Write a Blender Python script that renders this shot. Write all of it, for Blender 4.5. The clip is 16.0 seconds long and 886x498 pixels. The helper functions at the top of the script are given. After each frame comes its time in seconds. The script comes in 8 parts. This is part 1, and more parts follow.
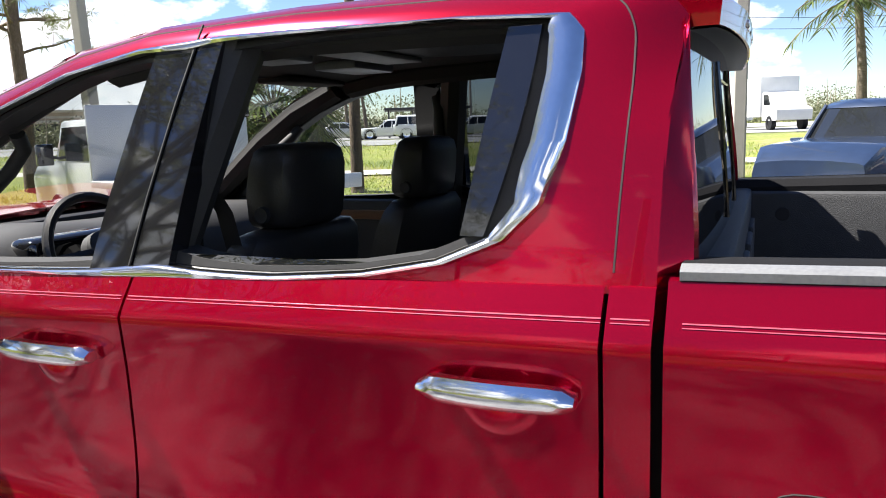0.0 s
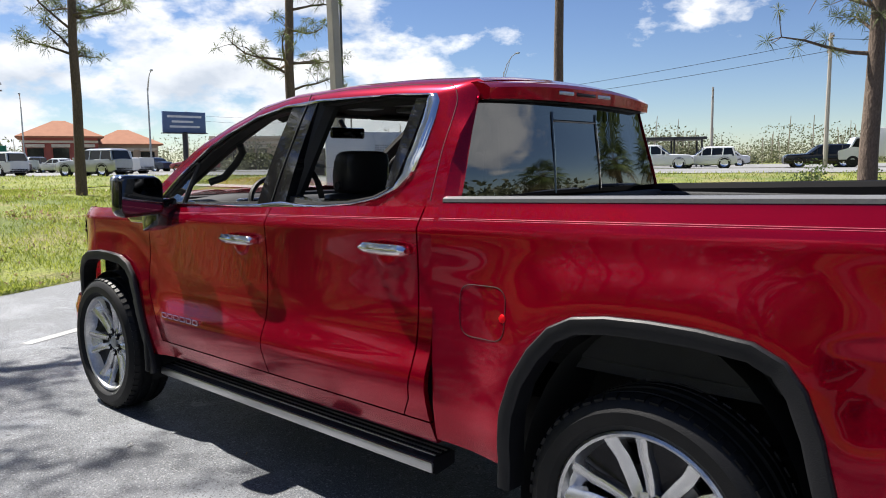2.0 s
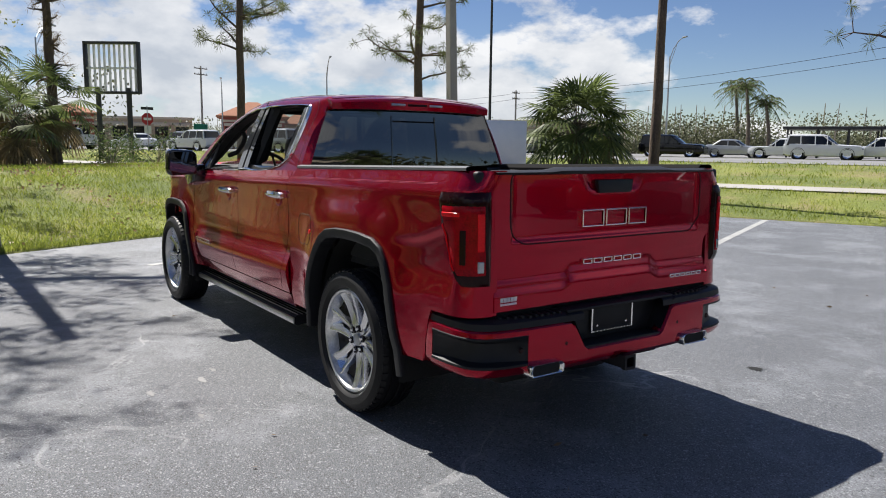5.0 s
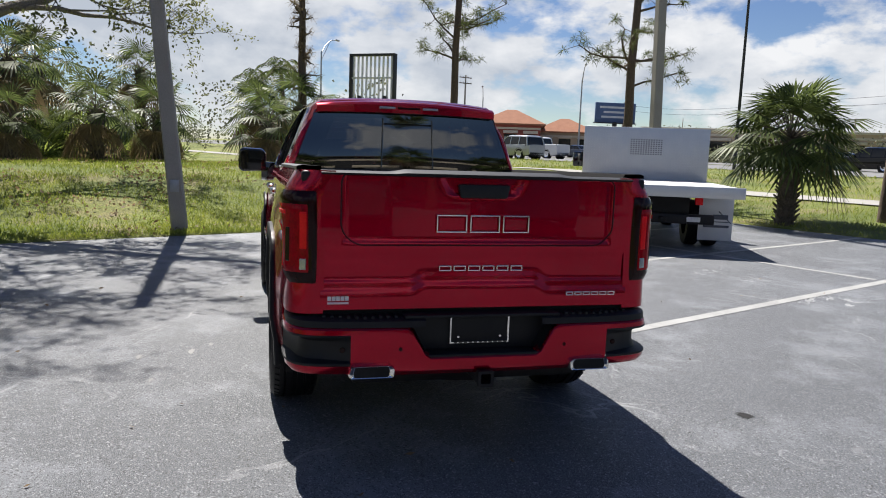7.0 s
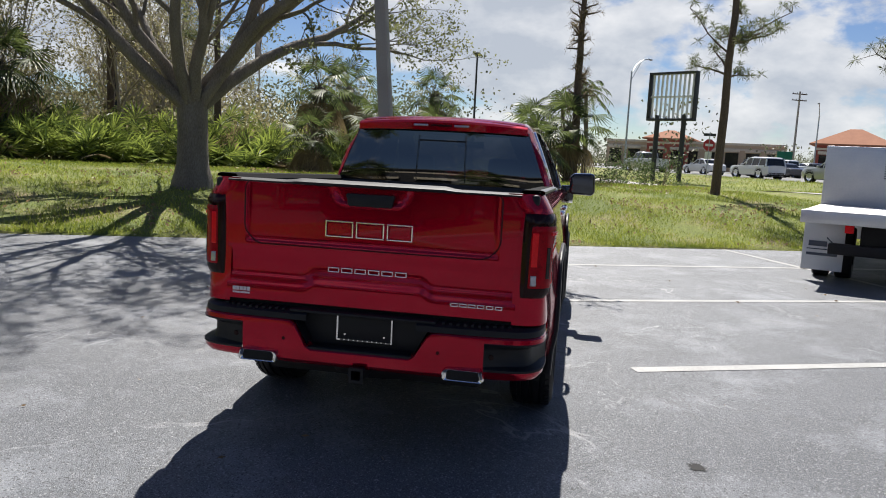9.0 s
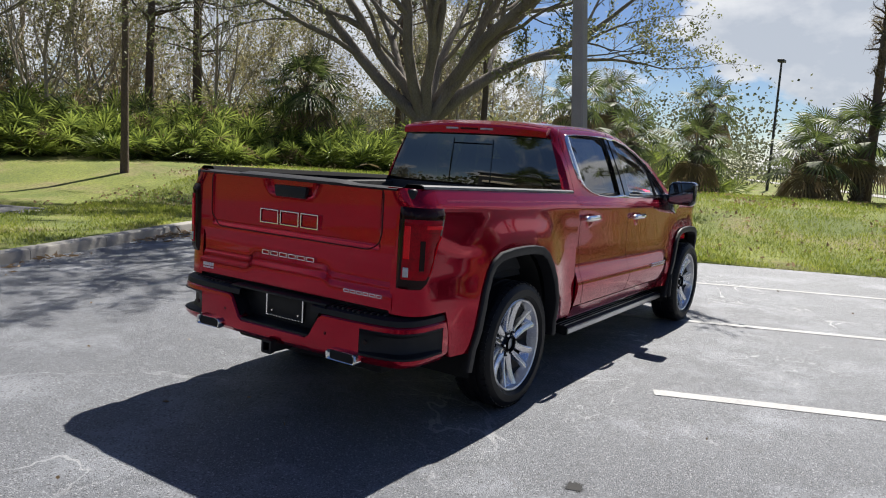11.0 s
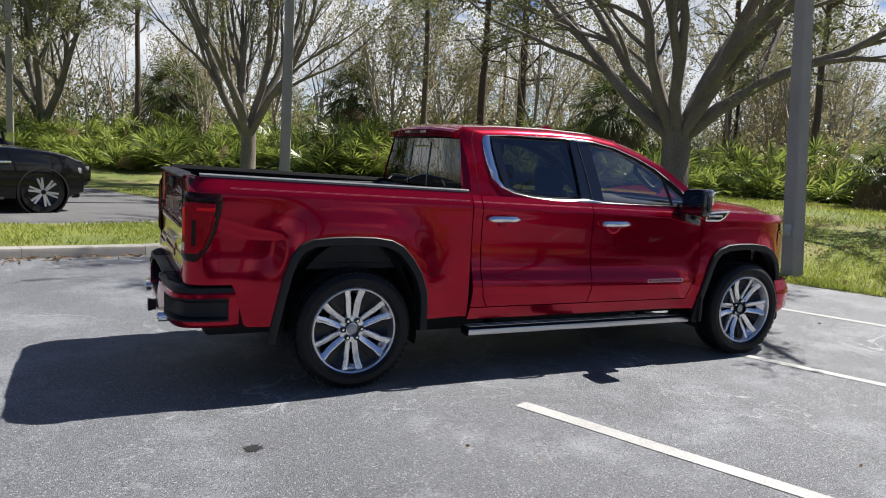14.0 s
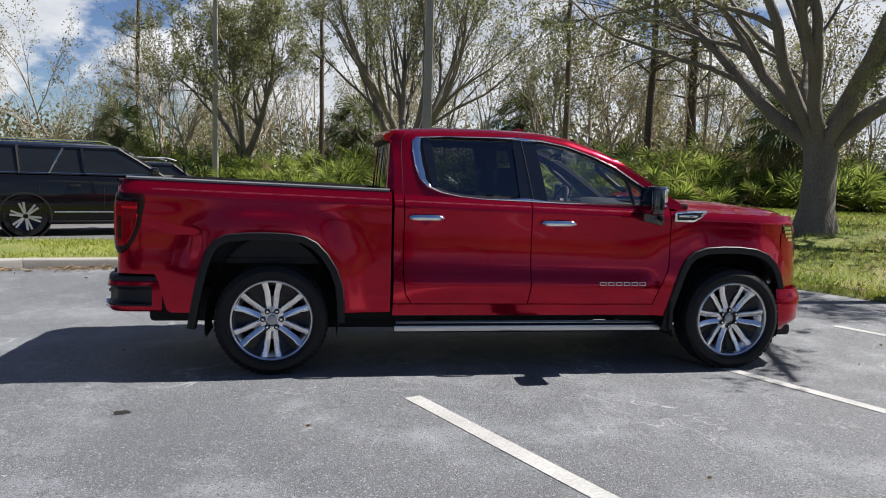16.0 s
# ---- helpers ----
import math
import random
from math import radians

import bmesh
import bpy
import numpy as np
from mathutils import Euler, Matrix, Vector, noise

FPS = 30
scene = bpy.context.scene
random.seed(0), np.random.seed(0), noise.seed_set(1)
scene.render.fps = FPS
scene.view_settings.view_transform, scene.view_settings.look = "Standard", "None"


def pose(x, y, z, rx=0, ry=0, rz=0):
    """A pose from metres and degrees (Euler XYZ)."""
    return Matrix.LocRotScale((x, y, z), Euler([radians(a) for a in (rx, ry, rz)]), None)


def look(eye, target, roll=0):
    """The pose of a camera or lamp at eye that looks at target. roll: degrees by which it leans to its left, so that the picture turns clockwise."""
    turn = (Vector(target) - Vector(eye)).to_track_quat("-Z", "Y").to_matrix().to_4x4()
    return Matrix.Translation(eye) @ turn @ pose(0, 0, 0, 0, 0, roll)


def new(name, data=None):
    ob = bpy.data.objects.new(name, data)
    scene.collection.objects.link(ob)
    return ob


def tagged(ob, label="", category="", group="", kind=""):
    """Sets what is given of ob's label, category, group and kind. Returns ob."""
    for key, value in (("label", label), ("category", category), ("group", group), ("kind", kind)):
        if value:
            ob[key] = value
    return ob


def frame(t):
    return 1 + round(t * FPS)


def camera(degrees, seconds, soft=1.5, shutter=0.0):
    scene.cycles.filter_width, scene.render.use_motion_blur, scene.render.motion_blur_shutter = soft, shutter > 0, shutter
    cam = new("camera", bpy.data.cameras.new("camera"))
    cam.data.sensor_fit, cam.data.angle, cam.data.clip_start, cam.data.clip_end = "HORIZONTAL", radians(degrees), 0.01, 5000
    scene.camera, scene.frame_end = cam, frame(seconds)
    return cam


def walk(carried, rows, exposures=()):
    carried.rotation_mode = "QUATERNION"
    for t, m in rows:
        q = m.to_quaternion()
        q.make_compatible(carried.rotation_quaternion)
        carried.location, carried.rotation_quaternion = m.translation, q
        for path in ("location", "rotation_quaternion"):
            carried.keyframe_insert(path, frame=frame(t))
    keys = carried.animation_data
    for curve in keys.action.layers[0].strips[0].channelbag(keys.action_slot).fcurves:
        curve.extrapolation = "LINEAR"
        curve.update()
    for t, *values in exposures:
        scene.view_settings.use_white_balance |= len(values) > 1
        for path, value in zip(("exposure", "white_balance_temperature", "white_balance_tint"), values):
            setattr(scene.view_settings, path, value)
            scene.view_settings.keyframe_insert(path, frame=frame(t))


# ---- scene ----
cam = camera(61.8, 16.0, 1.0)
PATH = [
    (0, (0.753, 2.047, 1.63), (1.549, 0.241, 1.307), -1.9),
    (0.5, (0.347, 2.392, 1.586), (1.331, 0.668, 1.336), -1.3),
    (1, (-0.083, 2.677, 1.57), (1.032, 1.033, 1.334), -1.0),
    (1.5, (-0.538, 2.833, 1.541), (0.703, 1.282, 1.31), -0.8),
    (2, (-0.999, 2.985, 1.542), (0.33, 1.509, 1.309), -0.6),
    (2.5, (-1.49, 3.068, 1.532), (-0.094, 1.656, 1.293), -0.6),
    (3, (-1.968, 3.185, 1.535), (-0.517, 1.832, 1.28), -0.8),
    (3.5, (-2.461, 3.252, 1.54), (-0.961, 1.957, 1.275), -0.7),
    (3.7, (-2.658, 3.277, 1.558), (-1.144, 1.998, 1.286), -0.6),
    (5.8, (-4.189, 2.349, 1.55), (-2.446, 1.409, 1.274), 1.5),
    (6, (-4.252, 2.153, 1.582), (-2.475, 1.278, 1.303), 1.6),
    (6.5, (-4.478, 1.64, 1.587), (-2.624, 0.944, 1.308), 1.7),
    (7, (-4.608, 1.11, 1.568), (-2.691, 0.612, 1.295), 2.1),
    (7.5, (-4.766, 0.57, 1.588), (-2.804, 0.285, 1.322), 2.1),
    (8, (-4.874, 0.04, 1.599), (-2.892, -0.034, 1.34), 2.3),
    (8.5, (-4.891, -0.503, 1.625), (-2.912, -0.364, 1.368), 2.7),
    (9, (-4.894, -1.078, 1.627), (-2.941, -0.73, 1.37), 2.9),
    (9.5, (-4.799, -1.617, 1.605), (-2.894, -1.067, 1.347), 3.2),
    (10, (-4.656, -2.132, 1.591), (-2.817, -1.39, 1.332), 3.3),
    (10.2, (-4.603, -2.354, 1.614), (-2.794, -1.54, 1.354), 3.3),
    (12.3, (-3.203, -4.505, 1.655), (-1.907, -3.005, 1.394), 3.3),
    (12.5, (-3.034, -4.705, 1.637), (-1.788, -3.163, 1.377), 3.2),
    (13, (-2.6, -5.083, 1.637), (-1.478, -3.447, 1.384), 3.0),
    (13.5, (-2.135, -5.4, 1.661), (-1.141, -3.684, 1.408), 3.0),
    (14, (-1.657, -5.748, 1.65), (-0.794, -3.961, 1.4), 3.1),
    (14.5, (-1.153, -5.979, 1.577), (-0.419, -4.133, 1.344), 2.9),
    (15, (-0.628, -6.246, 1.542), (-0.032, -4.35, 1.32), 2.5),
    (15.5, (-0.163, -6.416, 1.515), (0.312, -4.484, 1.308), 2.2),
    (16, (0.369, -6.548, 1.507), (0.69, -4.583, 1.316), 1.6),
]
EXPOSURES = [(0.0, 2.08), (0.5, 1.84), (1.0, 1.60), (1.5, 1.38), (2.0, 1.24), (2.5, 1.20), (3.0, 1.14), (3.7, 1.04), (5.8, 0.84), (10.2, 0.84), (12.3, 0.96), (14.0, 0.98), (16.0, 0.92)]
walk(cam, [(t, look(eye, target, roll)) for t, eye, target, roll in PATH], EXPOSURES)

# ---- world, sun, exposure ----
SUN_DIR = Vector((0.70, 0.105, 1.0)).normalized()
world = bpy.data.worlds.new("sky")
scene.world = world
world.use_nodes = True
wn, wl = world.node_tree.nodes, world.node_tree.links
wn.clear()
w_out, w_bg, w_sky = wn.new("ShaderNodeOutputWorld"), wn.new("ShaderNodeBackground"), wn.new("ShaderNodeTexSky")
w_sky.sky_type, w_sky.sun_disc = "NISHITA", False
w_sky.sun_elevation = math.asin(SUN_DIR.z)
w_sky.sun_rotation = math.atan2(SUN_DIR.x, SUN_DIR.y)
w_sky.air_density, w_sky.dust_density, w_sky.ozone_density = 0.9, 0.1, 3.5
w_bg.inputs["Strength"].default_value = 0.039
# broken cumulus: two scales of noise on the sky's dome, flattened towards the horizon
w_tc, w_sep = wn.new("ShaderNodeTexCoord"), wn.new("ShaderNodeSeparateXYZ")
wl.new(w_tc.outputs["Generated"], w_sep.inputs[0])


def w_math(op, a, b=None, clamp=False):
    n = wn.new("ShaderNodeMath")
    n.operation, n.use_clamp = op, clamp
    for i, v in enumerate((a, b)):
        if v is None:
            continue
        if isinstance(v, (int, float)):
            n.inputs[i].default_value = v
        else:
            wl.new(v, n.inputs[i])
    return n.outputs[0]


w_comb = wn.new("ShaderNodeCombineXYZ")
wl.new(w_sep.outputs["X"], w_comb.inputs[0])
wl.new(w_sep.outputs["Y"], w_comb.inputs[1])
wl.new(w_math("MULTIPLY", w_sep.outputs["Z"], 1.9), w_comb.inputs[2])


def w_noise(scale, detail, rough, shift=None):
    n = wn.new("ShaderNodeTexNoise")
    n.inputs["Scale"].default_value, n.inputs["Detail"].default_value, n.inputs["Roughness"].default_value = scale, detail, rough
    vec = w_comb.outputs[0]
    if shift:
        ad = wn.new("ShaderNodeVectorMath")
        ad.operation, ad.inputs[1].default_value = "ADD", shift
        wl.new(vec, ad.inputs[0])
        vec = ad.outputs[0]
    wl.new(vec, n.inputs["Vector"])
    return n.outputs["Fac"]


# cover: heaps of cloud, more of them towards the sun, thinning overhead
w_heap = w_noise(4.6, 9, 0.56)
w_cover = w_math("ADD", w_math("MULTIPLY", w_heap, 0.72), w_math("MULTIPLY", w_noise(1.7, 2, 0.5), 0.28))
w_drift = w_math("ADD", w_math("MULTIPLY", w_sep.outputs["X"], 0.018), w_math("MULTIPLY", w_sep.outputs["Y"], 0.046))
w_thin = w_math("MULTIPLY", w_math("MAXIMUM", w_math("SUBTRACT", w_sep.outputs["Z"], 0.32), 0.0), 0.50)
w_dens = w_math("SUBTRACT", w_math("ADD", w_cover, w_drift), w_thin)
w_ramp = wn.new("ShaderNodeValToRGB")
w_ramp.color_ramp.elements[0].position, w_ramp.color_ramp.elements[1].position = 0.498, 0.545
wl.new(w_dens, w_ramp.inputs[0])
# lit heads and grey bellies: the change of the cover towards the sun
w_relief = w_math("SUBTRACT", w_heap, w_noise(4.6, 9, 0.56, (0.015, 0.0, 0.055)))
w_thick = w_math("MULTIPLY", w_math("SUBTRACT", w_dens, 0.50), 4.0, True)
w_grey = wn.new("ShaderNodeMix")
w_grey.data_type = "RGBA"
w_grey.inputs["A"].default_value, w_grey.inputs["B"].default_value = (7.6, 8.2, 9.2, 1), (13.6, 13.6, 13.7, 1)
wl.new(w_math("ADD", w_math("MULTIPLY", w_relief, 4.5), w_math("SUBTRACT", 0.72, w_thick), True), w_grey.inputs["Factor"])
w_mix = wn.new("ShaderNodeMix")
w_mix.data_type = "RGBA"
wl.new(w_math("MULTIPLY", w_ramp.outputs[0], 0.93), w_mix.inputs["Factor"])
w_sat = wn.new("ShaderNodeHueSaturation")
w_sat.inputs["Saturation"].default_value, w_sat.inputs["Value"].default_value = 1.10, 1.22
w_sat.inputs["Hue"].default_value = 0.512
wl.new(w_sky.outputs[0], w_sat.inputs["Color"])
wl.new(w_sat.outputs[0], w_mix.inputs["A"])
wl.new(w_grey.outputs["Result"], w_mix.inputs["B"])
wl.new(w_mix.outputs["Result"], w_bg.inputs["Color"])
wl.new(w_bg.outputs[0], w_out.inputs[0])

sun = new("sun", bpy.data.lights.new("sun", "SUN"))
sun.data.energy, sun.data.angle, sun.data.color = 5.0, radians(0.53), (1.0, 0.955, 0.89)
sun.matrix_world = look(SUN_DIR * 60, (0, 0, 0))
# stops of the camera's own exposure are keyed with its walk

# ---- materials ----
def mat(name, base, rough=0.6, metal=0.0, dark=None, scale=6.0, fine=60.0, bump=0.0, bump_scale=None, mix=0.5, coat=0.0, spec=0.5, rough_var=0.0, emit=None, by_object=0.0, stretch=None, island=0.0, trans=0.0, ior=1.45):
    """A surface with colour that varies at two scales, fine relief and gloss."""
    m = bpy.data.materials.new(name)
    m.use_nodes = True
    nt = m.node_tree
    n, l = nt.nodes, nt.links
    p = n["Principled BSDF"]
    p.inputs["Roughness"].default_value, p.inputs["Metallic"].default_value = rough, metal
    p.inputs["Coat Weight"].default_value, p.inputs["Coat Roughness"].default_value = coat, 0.03
    p.inputs["Specular IOR Level"].default_value, p.inputs["IOR"].default_value = spec, ior
    p.inputs["Transmission Weight"].default_value = trans
    tc = n.new("ShaderNodeTexCoord")
    vec = tc.outputs["Object"]
    if stretch:
        mp = n.new("ShaderNodeMapping")
        mp.inputs["Scale"].default_value = stretch
        l.new(vec, mp.inputs[0])
        vec = mp.outputs[0]

    def nz(s, d=4):
        t = n.new("ShaderNodeTexNoise")
        t.inputs["Scale"].default_value, t.inputs["Detail"].default_value = s, d
        l.new(vec, t.inputs["Vector"])
        return t.outputs["Fac"]

    def mth(op, a, b):
        t = n.new("ShaderNodeMath")
        t.operation = op
        for i, v in enumerate((a, b)):
            if isinstance(v, (int, float)):
                t.inputs[i].default_value = v
            else:
                l.new(v, t.inputs[i])
        return t.outputs[0]

    dark = dark or tuple(c * 0.7 for c in base)
    big, small = nz(scale), nz(fine, 3)
    f = mth("ADD", mth("MULTIPLY", mth("SUBTRACT", big, 0.5), 2.6 * mix), mth("MULTIPLY", mth("SUBTRACT", small, 0.5), 2.6 * (1 - mix)))
    f = mth("ADD", f, 0.5)
    if by_object or island:
        src = n.new("ShaderNodeObjectInfo").outputs["Random"] if by_object else n.new("ShaderNodeNewGeometry").outputs["Random Per Island"]
        f = mth("ADD", f, mth("MULTIPLY", mth("SUBTRACT", src, 0.5), 2 * (by_object or island)))
    cl = n.new("ShaderNodeClamp")
    l.new(f, cl.inputs[0])
    mx = n.new("ShaderNodeMix")
    mx.data_type = "RGBA"
    mx.inputs["A"].default_value, mx.inputs["B"].default_value = (*dark, 1), (*base, 1)
    l.new(cl.outputs[0], mx.inputs["Factor"])
    l.new(mx.outputs["Result"], p.inputs["Base Color"])
    if rough_var:
        l.new(mth("ADD", rough, mth("MULTIPLY", mth("SUBTRACT", big, 0.5), rough_var)), p.inputs["Roughness"])
    if bump:
        b = n.new("ShaderNodeBump")
        b.inputs["Strength"].default_value, b.inputs["Distance"].default_value = 1.0, bump
        l.new(nz(bump_scale, 4) if bump_scale else small, b.inputs["Height"])
        l.new(b.outputs[0], p.inputs["Normal"])
    if emit:
        p.inputs["Emission Color"].default_value, p.inputs["Emission Strength"].default_value = (*emit[0], 1), emit[1]
    return m


def glass(name, tint, rough=0.0, floor=0.075):
    """A thin tinted pane: part mirror by Fresnel, the rest lets light straight through, dimmed."""
    m = bpy.data.materials.new(name)
    m.use_nodes = True
    n, l = m.node_tree.nodes, m.node_tree.links
    n.clear()
    o, mx, lw = n.new("ShaderNodeOutputMaterial"), n.new("ShaderNodeMixShader"), n.new("ShaderNodeLayerWeight")
    tr, gl = n.new("ShaderNodeBsdfTransparent"), n.new("ShaderNodeBsdfGlossy")
    lw.inputs["Blend"].default_value = 0.5
    pw, ad = n.new("ShaderNodeMath"), n.new("ShaderNodeMath")
    pw.operation, ad.operation, ad.use_clamp = "POWER", "MULTIPLY_ADD", True
    pw.inputs[1].default_value, ad.inputs[1].default_value, ad.inputs[2].default_value = 3.2, 0.85, floor
    l.new(lw.outputs["Facing"], pw.inputs[0])
    l.new(pw.outputs[0], ad.inputs[0])
    tr.inputs["Color"].default_value, gl.inputs["Roughness"].default_value = (*tint, 1), rough
    l.new(ad.outputs[0], mx.inputs[0])
    l.new(tr.outputs[0], mx.inputs[1])
    l.new(gl.outputs[0], mx.inputs[2])
    l.new(mx.outputs[0], o.inputs[0])
    return m


RED = mat("red_paint", (0.42, 0.0008, 0.0225), 0.16, 0.74, (0.335, 0.0006, 0.0165), 3.0, 900.0, mix=0.4, coat=0.8, spec=0.06)
RED.node_tree.nodes["Principled BSDF"].inputs["Coat IOR"].default_value = 1.36
RED.node_tree.nodes["Principled BSDF"].inputs["Coat Roughness"].default_value = 0.008
BLACK_TRIM = mat("black_textured_plastic", (0.013, 0.0135, 0.016), 0.50, 0, (0.008, 0.008, 0.010), 8, 220, bump=0.0006, spec=0.35)
BLACK_GLOSS = mat("gloss_black", (0.008, 0.008, 0.009), 0.06, 0, (0.005, 0.005, 0.006), 3, 60, coat=1.0)
GREY_TRIM = mat("grey_trim_and_rail_highlight", (0.16, 0.164, 0.168), 0.35, 0, (0.112, 0.1136, 0.1184), 5, 160, bump=0.0004)
CHROME = mat("chrome", (0.87, 0.86, 0.84), 0.10, 1.0, (0.80, 0.79, 0.77), 12, 90, rough_var=0.04)
BRUSHED = mat("brushed_alloy", (0.62, 0.62, 0.63), 0.28, 1.0, (0.5, 0.5, 0.51), 6, 240, stretch=(1, 30, 30))
ALLOY = mat("polished_alloy", (0.88, 0.88, 0.88), 0.24, 1.0, (0.72, 0.72, 0.74), 9, 80, rough_var=0.05)
RIM_SATIN = mat("satin_rim", (0.80, 0.80, 0.80), 0.30, 1.0, (0.5, 0.5, 0.51), 9, 80)
ALLOY_DARK = mat("alloy_pocket_grey", (0.045, 0.045, 0.048), 0.22, 1.0, (0.02, 0.02, 0.022), 14, 90)
RUBBER = mat("tyre_rubber", (0.011, 0.011, 0.012), 0.50, 0, (0.007, 0.007, 0.008), 10, 140, bump=0.0010, bump_scale=180, spec=0.28)
UNDER = mat("underbody_black", (0.012, 0.012, 0.012), 0.8, 0, (0.006, 0.006, 0.006), 6, 50)
LINER = mat("spray_bed_liner", (0.035, 0.036, 0.038), 0.7, 0, (0.022, 0.022, 0.024), 20, 300, bump=0.002)
LEATHER = mat("black_leather", (0.020, 0.019, 0.019), 0.42, 0, (0.012, 0.011, 0.011), 10, 180, bump=0.0006)
CABIN = mat("dark_cabin_plastic", (0.018, 0.018, 0.019), 0.6, 0, (0.010, 0.010, 0.011), 9, 120)
HEADLINER = mat("dark_headliner_cloth", (0.020, 0.019, 0.019), 0.95, 0, (0.014, 0.013, 0.013), 12, 240, bump=0.0008)
MIRROR_DARK = mat("dimmed_mirror_glass", (0.16, 0.17, 0.19), 0.03, 1.0, (0.15, 0.16, 0.18), 3, 40)
STITCH = mat("pale_piping", (0.30, 0.29, 0.27), 0.7)
WOOD_TRIM = mat("brown_wood_trim", (0.16, 0.075, 0.035), 0.35, 0, (0.08, 0.035, 0.015), 4, 40, stretch=(2, 20, 20))
PALE_GLARE = mat("painted_pale_glare", (0.30, 0.30, 0.29), 0.5)
GLASS_TINT = glass("privacy_glass", (0.10, 0.11, 0.12), floor=0.10)
GLASS_REAR = glass("dark_rear_glass", (0.035, 0.037, 0.042), floor=0.13)
GLASS_CLEAR = glass("clear_glass", (0.80, 0.83, 0.81), floor=0.17)
LENS_RED = mat("red_lens", (0.46, 0.001, 0.010), 0.15, 0, (0.17, 0.0008, 0.005), 20, 120, coat=0.12, spec=0.1)
LENS_BRIGHT = mat("bright_red_lens_bar", (0.95, 0.012, 0.02), 0.2, 0, (0.75, 0.006, 0.012), 30, 160, coat=0.2, spec=0.15)
LENS_DARK = mat("smoked_lens", (0.022, 0.003, 0.004), 0.12, 0, (0.010, 0.002, 0.002), 14, 80, coat=0.12, spec=0.15)
RAIL_BLACK = mat("matt_black_rail_cap", (0.010, 0.010, 0.011), 0.8, 0, (0.007, 0.007, 0.008), 8, 200, bump=0.0005, spec=0.1)
LENS_CLEAR = mat("clear_lens", (0.52, 0.52, 0.54), 0.08, 0.4, (0.30, 0.30, 0.33), 40, 160, coat=1.0)
STRIPE = mat("pale_pinstripe", (0.34, 0.075, 0.105), 0.35, 0, (0.30, 0.06, 0.09))
WHITE_BAR = mat("white_print", (0.78, 0.78, 0.78), 0.5)
WHITE_PAINT = mat("white_car_paint", (0.646, 0.6545, 0.663), 0.28, 0, (0.578, 0.5865, 0.595), 4, 60, coat=0.8)
BLACK_PAINT = mat("black_car_paint", (0.006, 0.006, 0.007), 0.12, 0, (0.004, 0.004, 0.005), 4, 80, spec=0.2, coat=0.45)
SILVER_PAINT = mat("silver_car_paint", (0.42, 0.43, 0.44), 0.3, 0.5, (0.34, 0.35, 0.36), 4, 80, coat=0.8)
GREY_PAINT = mat("grey_car_paint", (0.12, 0.125, 0.135), 0.3, 0.3, (0.08, 0.085, 0.09), 4, 80, coat=0.8)
DARKRED_PAINT = mat("dark_red_car_paint", (0.24, 0.012, 0.018), 0.3, 0.1, (0.17, 0.008, 0.012), 4, 80, coat=0.8)
BLUE_PAINT = mat("navy_car_paint", (0.02, 0.035, 0.075), 0.3, 0.2, (0.014, 0.024, 0.05), 4, 80, coat=0.8)
CAR_GLASS = mat("dark_car_window", (0.014, 0.016, 0.018), 0.04, 0, (0.010, 0.011, 0.012), 3, 40, coat=0.2, spec=0.4)
CONCRETE = mat("weathered_concrete", (0.328, 0.3157, 0.287), 0.85, 0, (0.2214, 0.2091, 0.1845), 2.5, 70, bump=0.004, bump_scale=60)
POLE_CONC = mat("grey_concrete_pole", (0.36, 0.335, 0.295), 0.85, 0, (0.27, 0.25, 0.22), 1.6, 50, bump=0.003, bump_scale=50)
GALV = mat("galvanised_steel", (0.42, 0.43, 0.44), 0.4, 0.8, (0.32, 0.33, 0.34), 6, 60)
LINE_PAINT = mat("worn_white_line_paint", (0.44, 0.44, 0.43), 0.7, 0, (0.24, 0.24, 0.235), 2.2, 55, mix=0.45, bump=0.001)
TREAD_ALU = mat("bright_tread_plate", (0.69, 0.688, 0.68), 0.45, 0.9, (0.595, 0.6035, 0.612), 5, 60, rough_var=0.15)
BARK = mat("grey_oak_bark", (0.25, 0.22, 0.185), 0.95, 0, (0.11, 0.095, 0.078), 1.5, 26, bump=0.03, bump_scale=14, stretch=(2, 2, 0.6), mix=0.35)
PINE_BARK = mat("brown_pine_bark", (0.17, 0.125, 0.095), 0.95, 0, (0.07, 0.05, 0.038), 2, 24, bump=0.03, bump_scale=12, stretch=(2, 2, 0.7), mix=0.35)
PALM_BARK = mat("palm_boot_bark", (0.19, 0.155, 0.12), 0.95, 0, (0.075, 0.06, 0.045), 3, 22, bump=0.03, bump_scale=18, mix=0.3)
TWIG = mat("bare_grey_twigs", (0.45, 0.39, 0.315), 0.95, 0, (0.24, 0.20, 0.16), 0.5, 4)


def leaf(name, base, dark, isl=0.35, rough=0.5, spec=0.35):
    m = mat(name, base, rough, 0, dark, 0.35, 3.0, mix=0.6, island=isl, spec=spec)
    n, l = m.node_tree.nodes, m.node_tree.links
    p = n["Principled BSDF"]
    tl, mx = n.new("ShaderNodeBsdfTranslucent"), n.new("ShaderNodeMixShader")
    l.new(p.inputs["Base Color"].links[0].from_socket, tl.inputs["Color"])
    mx.inputs[0].default_value = 0.42
    l.new(p.outputs[0], mx.inputs[1])
    l.new(tl.outputs[0], mx.inputs[2])
    l.new(mx.outputs[0], n["Material Output"].inputs["Surface"])
    return m


